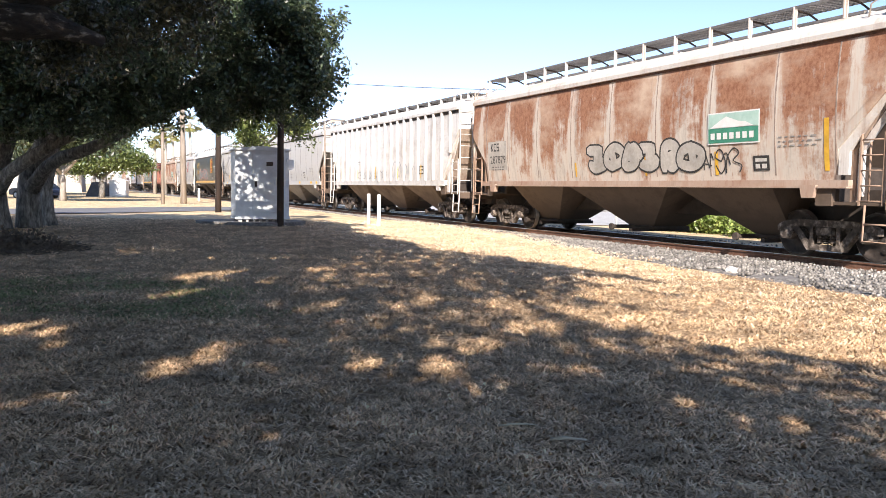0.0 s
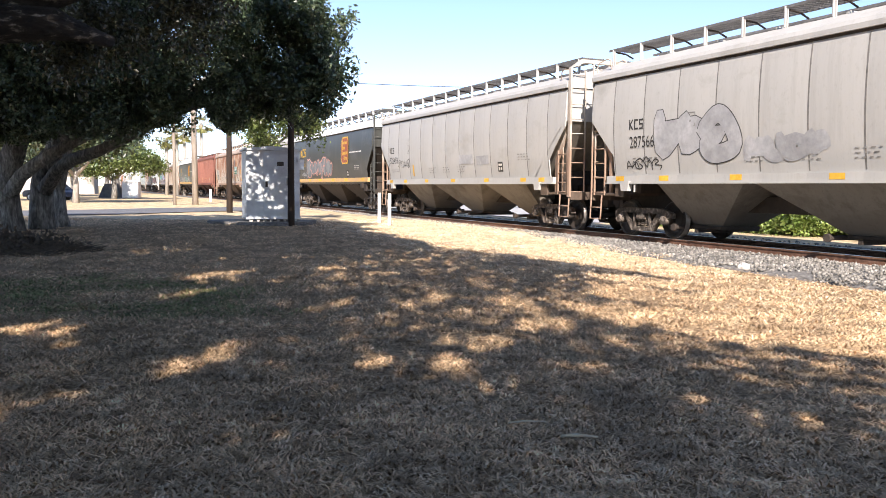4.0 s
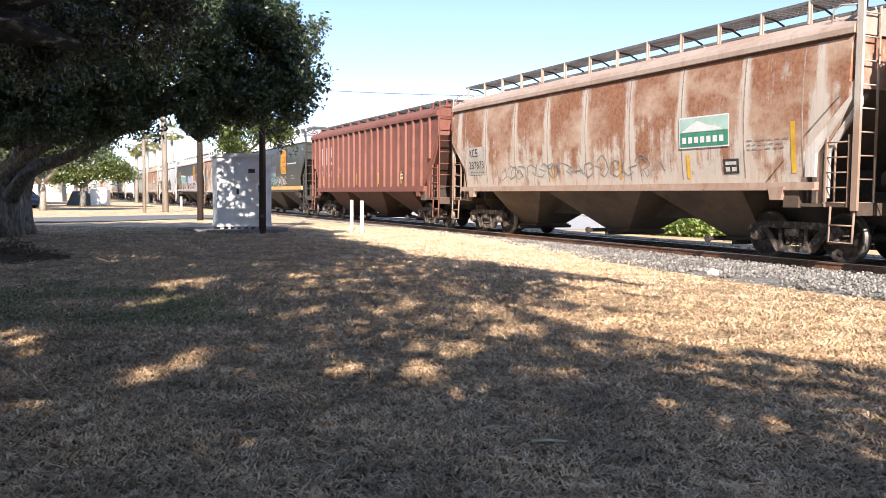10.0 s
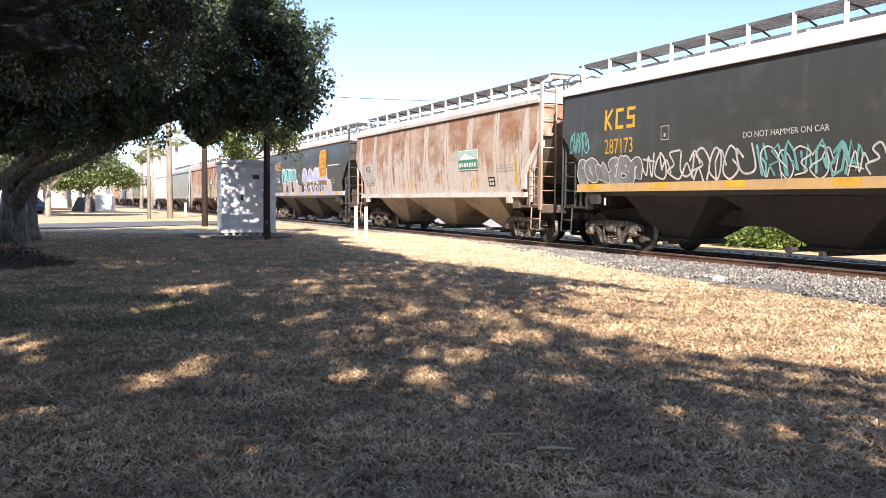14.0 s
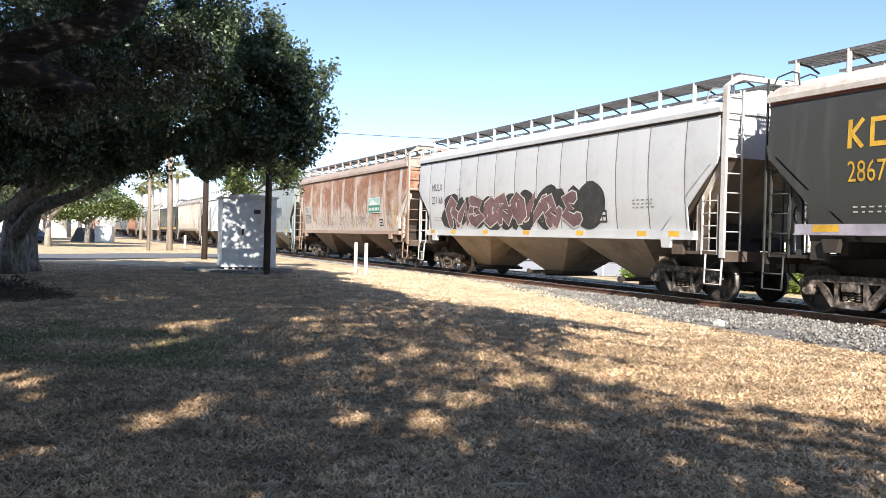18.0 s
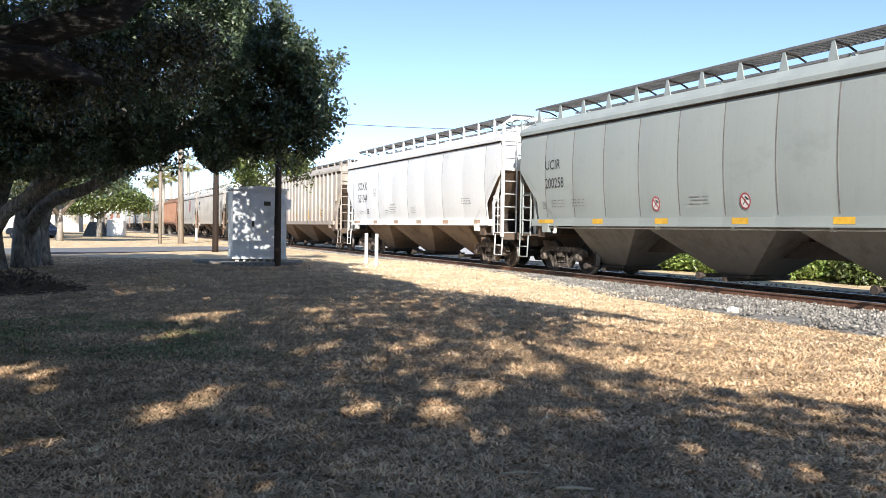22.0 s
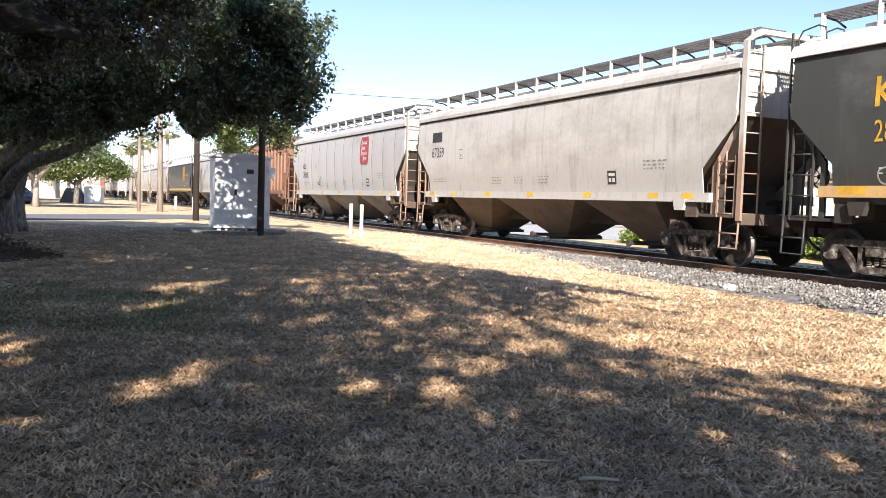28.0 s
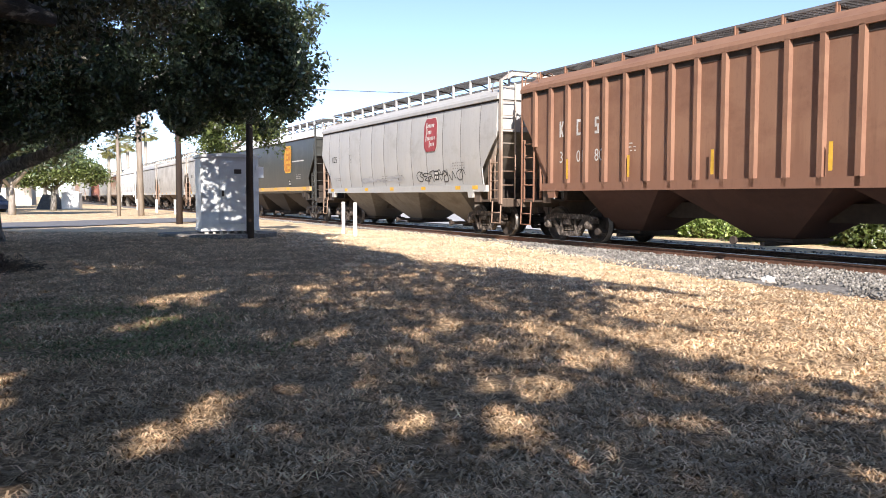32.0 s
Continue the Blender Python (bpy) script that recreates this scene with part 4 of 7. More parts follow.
# ---- railway ----
def build_track():
    root = thing("railway_track", at_track(TRACK_U, 0, 0), "railway track on pale crushed-stone ballast with rust-brown rails", "railway track", kind="structure")
    s0, s1 = -40, 420
    z = RAIL_Z
    bm = bmesh.new()
    prism(bm, [(-3.75, -0.05), (-3.3, 0.06), (-2.2, z - 0.15), (2.2, z - 0.15), (3.3, 0.06), (3.75, -0.05)], "y", s0, s1)
    part("ballast_bed", bm, M["gravel"], root)
    for sx in (-1, 1):
        bm = bmesh.new()
        c = sx * 0.7525
        prism(bm, [(c - 0.07, z - 0.172), (c + 0.07, z - 0.172), (c + 0.07, z - 0.155), (c + 0.012, z - 0.135), (c + 0.012, z - 0.05), (c + 0.036, z - 0.035),
                   (c + 0.036, z - 0.008), (c - 0.036, z - 0.008), (c - 0.036, z - 0.035), (c - 0.012, z - 0.05), (c - 0.012, z - 0.135), (c - 0.07, z - 0.155)], "y", s0, s1)
        rail = part("rail", bm, M["rail"], root)
        bm = bmesh.new()
        box(bm, c - 0.032, c + 0.032, s0, s1, z - 0.0078, z)
        part("rail_head", bm, M["railtop"], rail, "polished running surface")
    bm = bmesh.new()
    box(bm, -1.3, 1.3, -0.11, 0.11, z - 0.33, z - 0.1725)
    tie = meshed("tie", bm, M["tie"])
    for i in range(120):
        ob = part("tie", tie, None, root)
        ob.location = (0, -6 + 0.52 * i, 0)
        ob.rotation_euler = (0, 0, random.uniform(-0.02, 0.02))
    # dusty earth that has crept over the shoulder farther along
    along = np.arange(13.0, 90.0, 0.3)
    part_of = np.linspace(0, 1, 7)
    off = bank_edge(along)[:, None] * (1 - part_of) + 4.4 * part_of
    top = bank_z(off) - np.where(part_of == 0, 0.06, 0.0) + 0.006 * np.sin(along[:, None] * 7 + off * 9)
    v = np.stack([-off, np.repeat(along[:, None], 7, 1), top], 2).reshape(-1, 3)
    k = (np.arange(len(along) - 1)[:, None] * 7 + np.arange(6)).reshape(-1, 1)
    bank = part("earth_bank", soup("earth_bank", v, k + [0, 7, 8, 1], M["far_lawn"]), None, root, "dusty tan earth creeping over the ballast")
    # loose stones on both shoulders
    rng = np.random.default_rng(9)
    n = 34000
    s = -6 + 60 * rng.random(n) ** 1.6
    x = np.where(rng.random(n) < 0.8, rng.uniform(-3.75, -0.85, n), rng.uniform(-0.65, 3.2, n))
    edge = 3.45 + 0.25 * np.sin(s * 1.7) + 0.2 * np.sin(s * 4.3)
    keep = (np.abs(x) < edge) & (x > -bank_edge(s) - 0.15 * rng.random(n))
    x, s = x[keep], s[keep]
    n = len(x)
    zz = np.interp(np.abs(x), [0, 2.2, 3.3, 3.75], [z - 0.15, z - 0.15, 0.07, 0.02]) + rng.uniform(-0.005, 0.025, n)
    octa = np.array([(1, 0, 0), (-1, 0, 0), (0, 1, 0), (0, -1, 0), (0, 0, 1), (0, 0, -1)], float)
    size = (0.019 + 0.024 * rng.random(n))[:, None, None] * (1 + 0.3 * np.clip((s - 14) / 20, 0, 1))[:, None, None]
    q = rng.normal(0, 1, (n, 3, 3))
    q, _ = np.linalg.qr(q)
    shape = octa[None] * rng.uniform(0.6, 1.25, (n, 6, 1)) * size
    v = np.einsum("nij,nkj->nki", q, shape) + np.stack([x, s, zz], 1)[:, None, :]
    tri = np.array([(0, 2, 4), (2, 1, 4), (1, 3, 4), (3, 0, 4), (2, 0, 5), (1, 2, 5), (3, 1, 5), (0, 3, 5)])
    f = (tri[None] + (np.arange(n) * 6)[:, None, None]).reshape(-1, 3)
    ob = part("ballast_stones", soup("ballast_stones", v.reshape(-1, 3), f, M["stone"]), None, root)
    ob["kind"] = "stuff"


# ---- covered hopper cars; x across (the camera's side is -x), y along the train to its rear, z from the rail ----
HALF, END_Z, SILL0, SILL1, EAVE = 7.7, 3.35, 1.34, 1.58, 4.07
INSET = {"r": 1.5, "c": 1.15, "u": 0.75}         # how far the side draws in from its end down to the sill: ribbed, curved, rusted
CACHE = {}
WING, WING_Z = 0.95, 3.0                          # how far the side sheet is cut back at the sill, and where the cut begins


def side_x(z, ribbed=False):
    return 1.525 if ribbed else 1.60 - 0.13 * ((z - 2.95) / 1.5) ** 2


def end_y(z, R="c"):
    if R == "v":           # outline of the side sheet: upright below, flaring out to the overhang
        return HALF - WING * min(1.0, max(0.0, (WING_Z - z) / 0.95))
    if R in "cu":          # the slope sheet behind it runs much deeper
        return HALF - 0.04 - 2.0 * min(1.0, max(0.0, (WING_Z + 0.1 - z) / (WING_Z + 0.1 - SILL0)))
    return HALF if z >= END_Z else HALF - INSET[R] * (END_Z - z) / (END_Z - SILL0)


def body_mesh(ribbed, R):
    bm = bmesh.new()
    zs = [SILL0 + 0.02, 1.6, 1.9, 2.3, 2.6, 2.95, 3.1, 3.2, END_Z, 3.46, 3.75, EAVE]
    rings = []
    for z in zs:
        x, y = side_x(z, ribbed), end_y(z, R)
        rings.append([bm.verts.new(p) for p in ((-x, -y, z), (x, -y, z), (x, y, z), (-x, y, z))])
    for a, b in zip(rings, rings[1:]):
        for k in range(4):
            f = bm.faces.new((a[k], a[(k + 1) % 4], b[(k + 1) % 4], b[k]))
            f.smooth = k in (1, 3)
    bm.faces.new(rings[0][::-1])
    bm.faces.new(rings[-1])
    if R in "cu":        # side sheets run on past the slope sheet
        ws = [SILL0 + 0.02, 1.6, 1.9, 2.05, 2.3, 2.6, 2.95, 3.2]
        for e in (-1, 1):
            for sx in (-1, 1):
                for lo, hi in zip(ws, ws[1:]):
                    q = []
                    for t in (0.0, 0.03):
                        for z in (lo, hi):
                            x = sx * (side_x(z) - t)
                            q.append([bm.verts.new((x, e * (end_y(z, R) - 0.05), z)), bm.verts.new((x, e * end_y(z, "v"), z))])
                    (p0, p1, r0, r1) = q
                    for f in ((p0[0], p0[1], p1[1], p1[0]), (r0[0], r1[0], r1[1], r0[1]), (p0[1], r0[1], r1[1], p1[1])):
                        bm.faces.new(f)
    for e in bm.edges:
        e.smooth = abs(e.verts[0].co.y - e.verts[1].co.y) > 1      # only the bends of the side are soft
    return bm


def roof_mesh(ribbed):
    bm = bmesh.new()
    w = side_x(EAVE, ribbed) + 0.075
    arc = [(-w, EAVE - 0.05), (-w, EAVE + 0.05), (-w + 0.05, EAVE + 0.14), (-1.1, EAVE + 0.37), (-0.55, EAVE + 0.49), (0, EAVE + 0.52),
           (0.55, EAVE + 0.49), (1.1, EAVE + 0.37), (w - 0.05, EAVE + 0.14), (w, EAVE + 0.05), (w, EAVE - 0.05)]
    prism(bm, arc, "y", -HALF - 0.02, HALF + 0.02)
    return bm


def eave_shade_mesh(ribbed):
    bm = bmesh.new()
    w = side_x(EAVE, ribbed)
    for sx in (-1, 1):
        x0, x1 = sorted((sx * (w + 0.012), sx * (w - 0.03)))
        box(bm, x0, x1, -HALF + 0.01, HALF - 0.01, EAVE - 0.17, EAVE - 0.055)
    return bm


def hatch_mesh():
    bm = bmesh.new()
    prism(bm, [(-0.32, EAVE + 0.4), (0.32, EAVE + 0.4), (0.32, EAVE + 0.54), (0.2, EAVE + 0.6), (-0.2, EAVE + 0.6), (-0.32, EAVE + 0.54)], "y", -6.9, 6.9)
    for i in range(8):
        y = -6.2 + i * 1.77
        box(bm, -0.36, 0.36, y - 0.03, y + 0.03, EAVE + 0.5, EAVE + 0.62)
    return bm


def board_mesh(sx):
    """Half of the roof walk: an open grating of slats on thin arms."""
    bm = bmesh.new()
    x0, x1 = (-1.08, -0.36) if sx < 0 else (0.36, 1.08)
    for x in (x0, x1 - 0.02):
        box(bm, x, x + 0.02, -7.7, 7.7, 4.71, 4.765)
    for k in range(9):
        x = x0 + 0.05 + k * 0.07
        box(bm, x, x + 0.022, -7.7, 7.7, 4.735, 4.76)
    for k in range(102):
        y = -7.65 + k * 0.15
        box(bm, x0, x1, y, y + 0.03, 4.738, 4.762)
    return bm


def arm_mesh(sx):
    bm = bmesh.new()
    tube(bm, [(sx * 1.05, 0, 4.69), (sx * 0.7, 0, 4.66), (sx * 0.45, 0, 4.56)], 0.022, 6)
    return bm


def bracket_mesh(sx, gusset=False):
    """A short upright strap at the edge of the roof walk; on some cars a three-cornered plate."""
    bm = bmesh.new()
    x = sx * 1.06
    if gusset:
        prism(bm, [(-0.13, 4.28), (0.13, 4.28), (0.02, 4.74), (-0.02, 4.74)], "x", x - 0.012, x + 0.012)
    else:
        box(bm, x - 0.012, x + 0.012, -0.05, 0.05, 4.25, 4.77)
        box(bm, x - 0.05, x + 0.03, -0.012, 0.012, 4.33, 4.75)
    return bm


def loop_mesh(e):
    """A bent grab rail over the roof's end."""
    bm = bmesh.new()
    for x in (-1.46, -0.98):
        tube(bm, [(x, e * 7.68, 4.1), (x, e * 7.68, 4.38), (x + 0.03, e * 7.62, 4.52), (x + 0.05, e * 7.3, 4.58), (x + 0.05, e * 7.15, 4.52), (x + 0.05, e * 7.12, 4.3)], 0.017, 6)
    return bm


def gusset_mesh(sx):
    """The broad pale plate that frames the overhang at the brake end."""
    bm = bmesh.new()
    x0, x1 = sorted((sx * 1.47, sx * 1.535))
    band = [(6.76, 1.58), (6.97, 1.58), (6.97, 2.0), (7.72, 2.95), (7.72, 3.25), (7.6, 3.12), (6.76, 2.09)]
    prism(bm, [(-y, z) for y, z in band], "x", x0, x1)
    x0, x1 = sorted((sx * 1.40, sx * 1.46))
    prism(bm, [(-y, z) for y, z in ((7.1, 1.2), (7.2, 1.2), (7.2, 2.0), (7.8, 2.8), (7.8, 2.95), (7.1, 2.05))], "x", x0, x1)
    return bm


def step_mesh(e):
    """Sill step and jacking pad under the corner."""
    bm = bmesh.new()
    y0, y1 = sorted((e * 6.05, e * 6.3))
    prism(bm, [(y0, 1.16), (y1, 1.16), (y1 + 0.06, 1.4), (y0 - 0.06, 1.4)], "x", -1.63, -1.5)
    return bm


def sill_mesh(sx, ribbed, R):
    bm = bmesh.new()
    w = side_x(SILL1, ribbed)
    x0, x1 = sorted((sx * (w + 0.075), sx * (w - 0.06)))
    y = HALF - INSET[R] + 0.45 if R == "r" else HALF - WING + 0.25
    box(bm, x0, x1, -y, y, SILL0 + 0.03, SILL0 + 0.15 if R == "u" else SILL1 - 0.04)
    x0, x1 = sorted((sx * (w + 0.12), sx * (w - 0.1)))
    box(bm, x0, x1, -y, y, SILL0, SILL0 + 0.032)
    return bm


def bay_mesh(kind, drop):
    """A hopper under the sill: slope sheets down to an outlet."""
    bm = bmesh.new()
    top, bot = SILL0 + 0.01, 0.36 - drop
    h0, h1 = (2.05, 2.05) if kind == 0 else (2.05, 0.75) if kind > 0 else (0.75, 2.05)
    a = [bm.verts.new(p) for p in ((-1.42, -h0, top), (1.42, -h0, top), (1.42, h1, top), (-1.42, h1, top))]
    m = [bm.verts.new(p) for p in ((-0.52, -0.5, bot), (0.52, -0.5, bot), (0.52, 0.5, bot), (-0.52, 0.5, bot))]
    for k in range(4):
        bm.faces.new((a[k], a[(k + 1) % 4], m[(k + 1) % 4], m[k]))
    bm.faces.new(a[::-1])
    bm.faces.new(m)
    return bm


def outlet_mesh(drop):
    bm = bmesh.new()
    b = 0.36 - drop
    box(bm, -0.6, 0.6, -0.54, 0.54, b - 0.07, b - 0.004)
    box(bm, -0.95, 0.95, -0.16, -0.06, b - 0.15, b - 0.06)
    tube(bm, [(-1.05, 0.5, b - 0.05), (1.05, 0.5, b - 0.05)], 0.05, 8)
    tube(bm, [(-1.12, 0.5, b - 0.05), (-1.05, 0.5, b - 0.05)], 0.085, 8)
    return bm


def ladder_mesh(y0, y1, x, z0, z1, rungs, end=False):
    bm = bmesh.new()
    if end:      # across the end: y0 is the plane, x and y1 the stiles
        for xx in (x, y1):
            box(bm, xx - 0.018, xx + 0.018, y0 - 0.016, y0 + 0.016, z0, z1)
        for k in range(rungs):
            z = z0 + 0.12 + (z1 - z0 - 0.25) * k / (rungs - 1)
            tube(bm, [(x, y0, z), (y1, y0, z)], 0.014, 6)
    else:
        for y in (y0, y1):
            box(bm, x - 0.02, x + 0.02, y - 0.016, y + 0.016, z0, z1)
        for k in range(rungs):
            z = z0 + 0.08 + (z1 - z0 - 0.2) * k / (rungs - 1)
            tube(bm, [(x, y0, z), (x, y1, z)], 0.014, 6)
    return bm


def deck_mesh(e):
    bm = bmesh.new()
    y0, y1 = sorted((e * 6.3, e * 7.62))
    box(bm, -1.5, 1.5, y0, y1, 1.04, 1.10)
    y0, y1 = sorted((e * 7.5, e * 7.64))
    box(bm, -1.5, 1.5, y0, y1, 0.9, 1.12)
    for sx in (-1, 1):
        y0, y1 = sorted((e * 6.1, e * 6.45))
        box(bm, sx * 1.5 - 0.05, sx * 1.5 + 0.05, y0, y1, 1.02, SILL0 + 0.02)
    return bm


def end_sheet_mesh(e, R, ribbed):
    """The sloping sheet under the overhang of the end, coloured dark for the shade there."""
    bm = bmesh.new()
    w = side_x(2.3, ribbed) - 0.1
    top = END_Z if ribbed else WING_Z + 0.1
    y0, y1 = end_y(SILL0 + 0.06, R) + 0.006, end_y(top, R) + 0.006
    t = 0.012
    vs = [(-w, e * y0, SILL0 + 0.06), (w, e * y0, SILL0 + 0.06), (w, e * y1, top), (-w, e * y1, top)]
    lo = [bm.verts.new(p) for p in vs]
    hi = [bm.verts.new((p[0], p[1] + e * t, p[2] - t)) for p in vs]
    bm.faces.new(lo)
    bm.faces.new(hi)
    for i in range(4):
        bm.faces.new((lo[i], lo[(i + 1) % 4], hi[(i + 1) % 4], hi[i]))
    return bm


def end_frame_mesh(e):
    """The broad channel that rises from the deck past the roof and carries the roof walk's end, with its header across the car."""
    bm = bmesh.new()
    y0, y1 = sorted((e * 7.74, e * 7.86))
    for sx in (-1, 1):
        x0, x1 = sorted((sx * 1.50, sx * 1.56))
        box(bm, x0, x1, y0, y1, 0.98, 4.55)
        prism(bm, [(sx * 1.56, 4.55), (sx * 1.50, 4.55), (sx * 1.12, 4.70), (sx * 1.12, 4.80), (sx * 1.2, 4.80)], "y", y0, y1)
    box(bm, -1.12, 1.12, y0, y1, 4.70, 4.80)
    return bm


def stirrup_mesh(e):
    """A bent sill step under the corner of the deck."""
    bm = bmesh.new()
    a, b = e * 7.3, e * 7.78
    tube(bm, [(-1.5, a, 1.05), (-1.53, a, 0.42), (-1.53, b, 0.42), (-1.5, b, 1.05)], 0.022, 6)
    tube(bm, [(-1.52, a, 0.72), (-1.52, b, 0.72)], 0.016, 6)
    return bm


def brace_mesh(e, sx, R):
    """Posts that carry the overhang of the end above the deck."""
    bm = bmesh.new()
    x = sx * 1.42
    if R == "r":
        tube(bm, [(x, e * 6.75, 1.1), (x, e * 6.75, max(1.5, end_at(6.75, R)))], 0.04, 6)
        prism(bm, [(e * 6.45, 1.1), (e * 6.6, 1.1), (e * 6.6, 1.75), (e * 7.46, END_Z - 0.02), (e * 7.3, END_Z - 0.02), (e * 6.45, 1.9)], "x", x - 0.035, x + 0.035)
    else:
        prism(bm, [(e * 6.75, 1.1), (e * 6.86, 1.1), (e * 6.86, 2.0), (e * 7.5, 2.98), (e * 7.38, 2.98), (e * 6.75, 2.08)], "x", x - 0.03, x + 0.03)
        tube(bm, [(x, e * 7.1, 1.1), (x, e * 7.1, 2.45)], 0.02, 6)
    return bm


def end_at(y, R="r"):
    return END_Z - (HALF - y) / INSET[R] * (END_Z - SILL0)


def bulk_mesh(e):
    bm = bmesh.new()
    y0, y1 = sorted((e * 6.05, e * 6.2))
    box(bm, -1.05, 1.05, y0, y1, 1.1, 1.75)
    box(bm, -0.3, 0.3, *sorted((e * 6.2, e * 6.9)), 1.1, 1.32)
    tube(bm, [(0.55, e * 6.5, 1.28), (0.55, e * 7.1, 1.28)], 0.16, 10)
    return bm


def frame_mesh():
    bm = bmesh.new()
    box(bm, -0.28, 0.28, -7.9, 7.9, 0.70, 1.06)
    return bm


def coupler_mesh(e):
    bm = bmesh.new()
    box(bm, -0.09, 0.09, *sorted((e * 7.6, e * 8.0)), 0.76, 0.94)
    box(bm, -0.2, 0.2, *sorted((e * 7.95, e * 8.11)), 0.70, 1.0)
    tube(bm, [(0.35, e * 7.6, 0.75), (0.38, e * 7.85, 0.5), (0.3, e * 8.1, 0.42)], 0.03, 6)
    return bm


def brake_wheel_mesh():
    bm = bmesh.new()
    tube(bm, [(0.75, -7.56, 1.95), (0.75, -7.63, 1.95)], 0.05, 8)
    ring = [(0.75 + 0.25 * math.cos(a), -7.62, 1.95 + 0.25 * math.sin(a)) for a in [2 * math.pi * k / 16 for k in range(17)]]
    tube(bm, ring, 0.018, 6, False)
    for k in range(4):
        a = math.pi * k / 4
        tube(bm, [(0.75 - 0.25 * math.cos(a), -7.62, 1.95 - 0.25 * math.sin(a)), (0.75 + 0.25 * math.cos(a), -7.62, 1.95 + 0.25 * math.sin(a))], 0.01, 4)
    return bm


def sideframe_mesh(sx):
    bm = bmesh.new()
    x0, x1 = sorted((sx * 0.94, sx * 1.09))
    top = [(-1.12, 0.50), (-1.12, 0.62), (-0.95, 0.70), (-0.62, 0.74), (0.62, 0.74), (0.95, 0.70), (1.12, 0.62), (1.12, 0.50), (0.98, 0.55), (0.62, 0.61),
           (-0.62, 0.61), (-0.98, 0.55)]
    prism(bm, top, "x", x0, x1)
    prism(bm, [(-0.78, 0.62), (-0.62, 0.62), (-0.3, 0.27), (0.3, 0.27), (0.62, 0.62), (0.78, 0.62), (0.40, 0.16), (-0.40, 0.16)], "x", x0, x1)
    for y in (-0.34, 0.26):
        box(bm, x0, x1, y, y + 0.08, 0.25, 0.63)
    for y in (-0.89, 0.89):
        tube(bm, [(sx * 0.93, y, 0.457), (sx * 1.16, y, 0.457)], [0.13, 0.105], 12)
        box(bm, x0 - 0.01, x1 + 0.01, y - 0.15, y + 0.15, 0.50, 0.62)
    return bm


def spring_mesh():
    """One coil spring, standing on its foot."""
    bm = bmesh.new()
    turns, step = 3.6, 9
    tube(bm, [(0.05 * math.cos(2 * math.pi * i / step), 0.05 * math.sin(2 * math.pi * i / step), 0.29 + 0.17 * i / (turns * step)) for i in range(int(turns * step) + 1)], 0.017, 4)
    return bm


def bolster_mesh():
    bm = bmesh.new()
    box(bm, -1.12, 1.12, -0.17, 0.17, 0.46, 0.60)
    box(bm, -0.25, 0.25, -0.25, 0.25, 0.60, 0.79)
    for y in (-0.42, 0.42):
        box(bm, -0.8, 0.8, y - 0.05, y + 0.05, 0.33, 0.42)
    return bm


def rib_mesh():
    bm = bmesh.new()
    prism(bm, [(-1.52, -0.085), (-1.60, -0.055), (-1.60, 0.055), (-1.52, 0.085)], "z", SILL0 + 0.03, EAVE - 0.03)
    return bm


def far_ribs_mesh(ys):
    bm = bmesh.new()
    for y in ys:
        prism(bm, [(1.52, y - 0.085), (1.60, y - 0.055), (1.60, y + 0.055), (1.52, y + 0.085)], "z", max(SILL0 + 0.03, low_at(y)), EAVE - 0.03)
    return bm


def low_at(y, R="r"):
    """The lowest height of the side sheet at y."""
    y = abs(y)
    if R != "r":
        return SILL0 + 0.03 if y < HALF - WING else 2.05 + 0.95 * (y - HALF + WING) / WING + 0.05
    return SILL0 + 0.03 if y < HALF - INSET[R] else end_at(y, R) + 0.05


def seam_mesh(y, sx=-1):
    """A thin weld strip up the side at y."""
    bm = bmesh.new()
    lo = max(SILL1, low_at(y, "c"))
    zs = [lo + (EAVE - 0.13 - lo) * i / 7 for i in range(8)]
    rows = [[bm.verts.new((sx * (side_x(z) + o), dy, z)) for z in zs] for o, dy in ((-0.01, -0.022), (0.004, -0.015), (0.004, 0.015), (-0.01, 0.022))]
    for i in range(7):
        for p, q in zip(rows, rows[1:]):
            bm.faces.new((p[i], q[i], q[i + 1], p[i + 1]))
    return bm


def cached(key, build, material):
    k = (key, material.name)
    if k not in CACHE:
        CACHE[k] = meshed(key.split("|")[0], build(), material)
    return CACHE[k]


WHEELS = {}


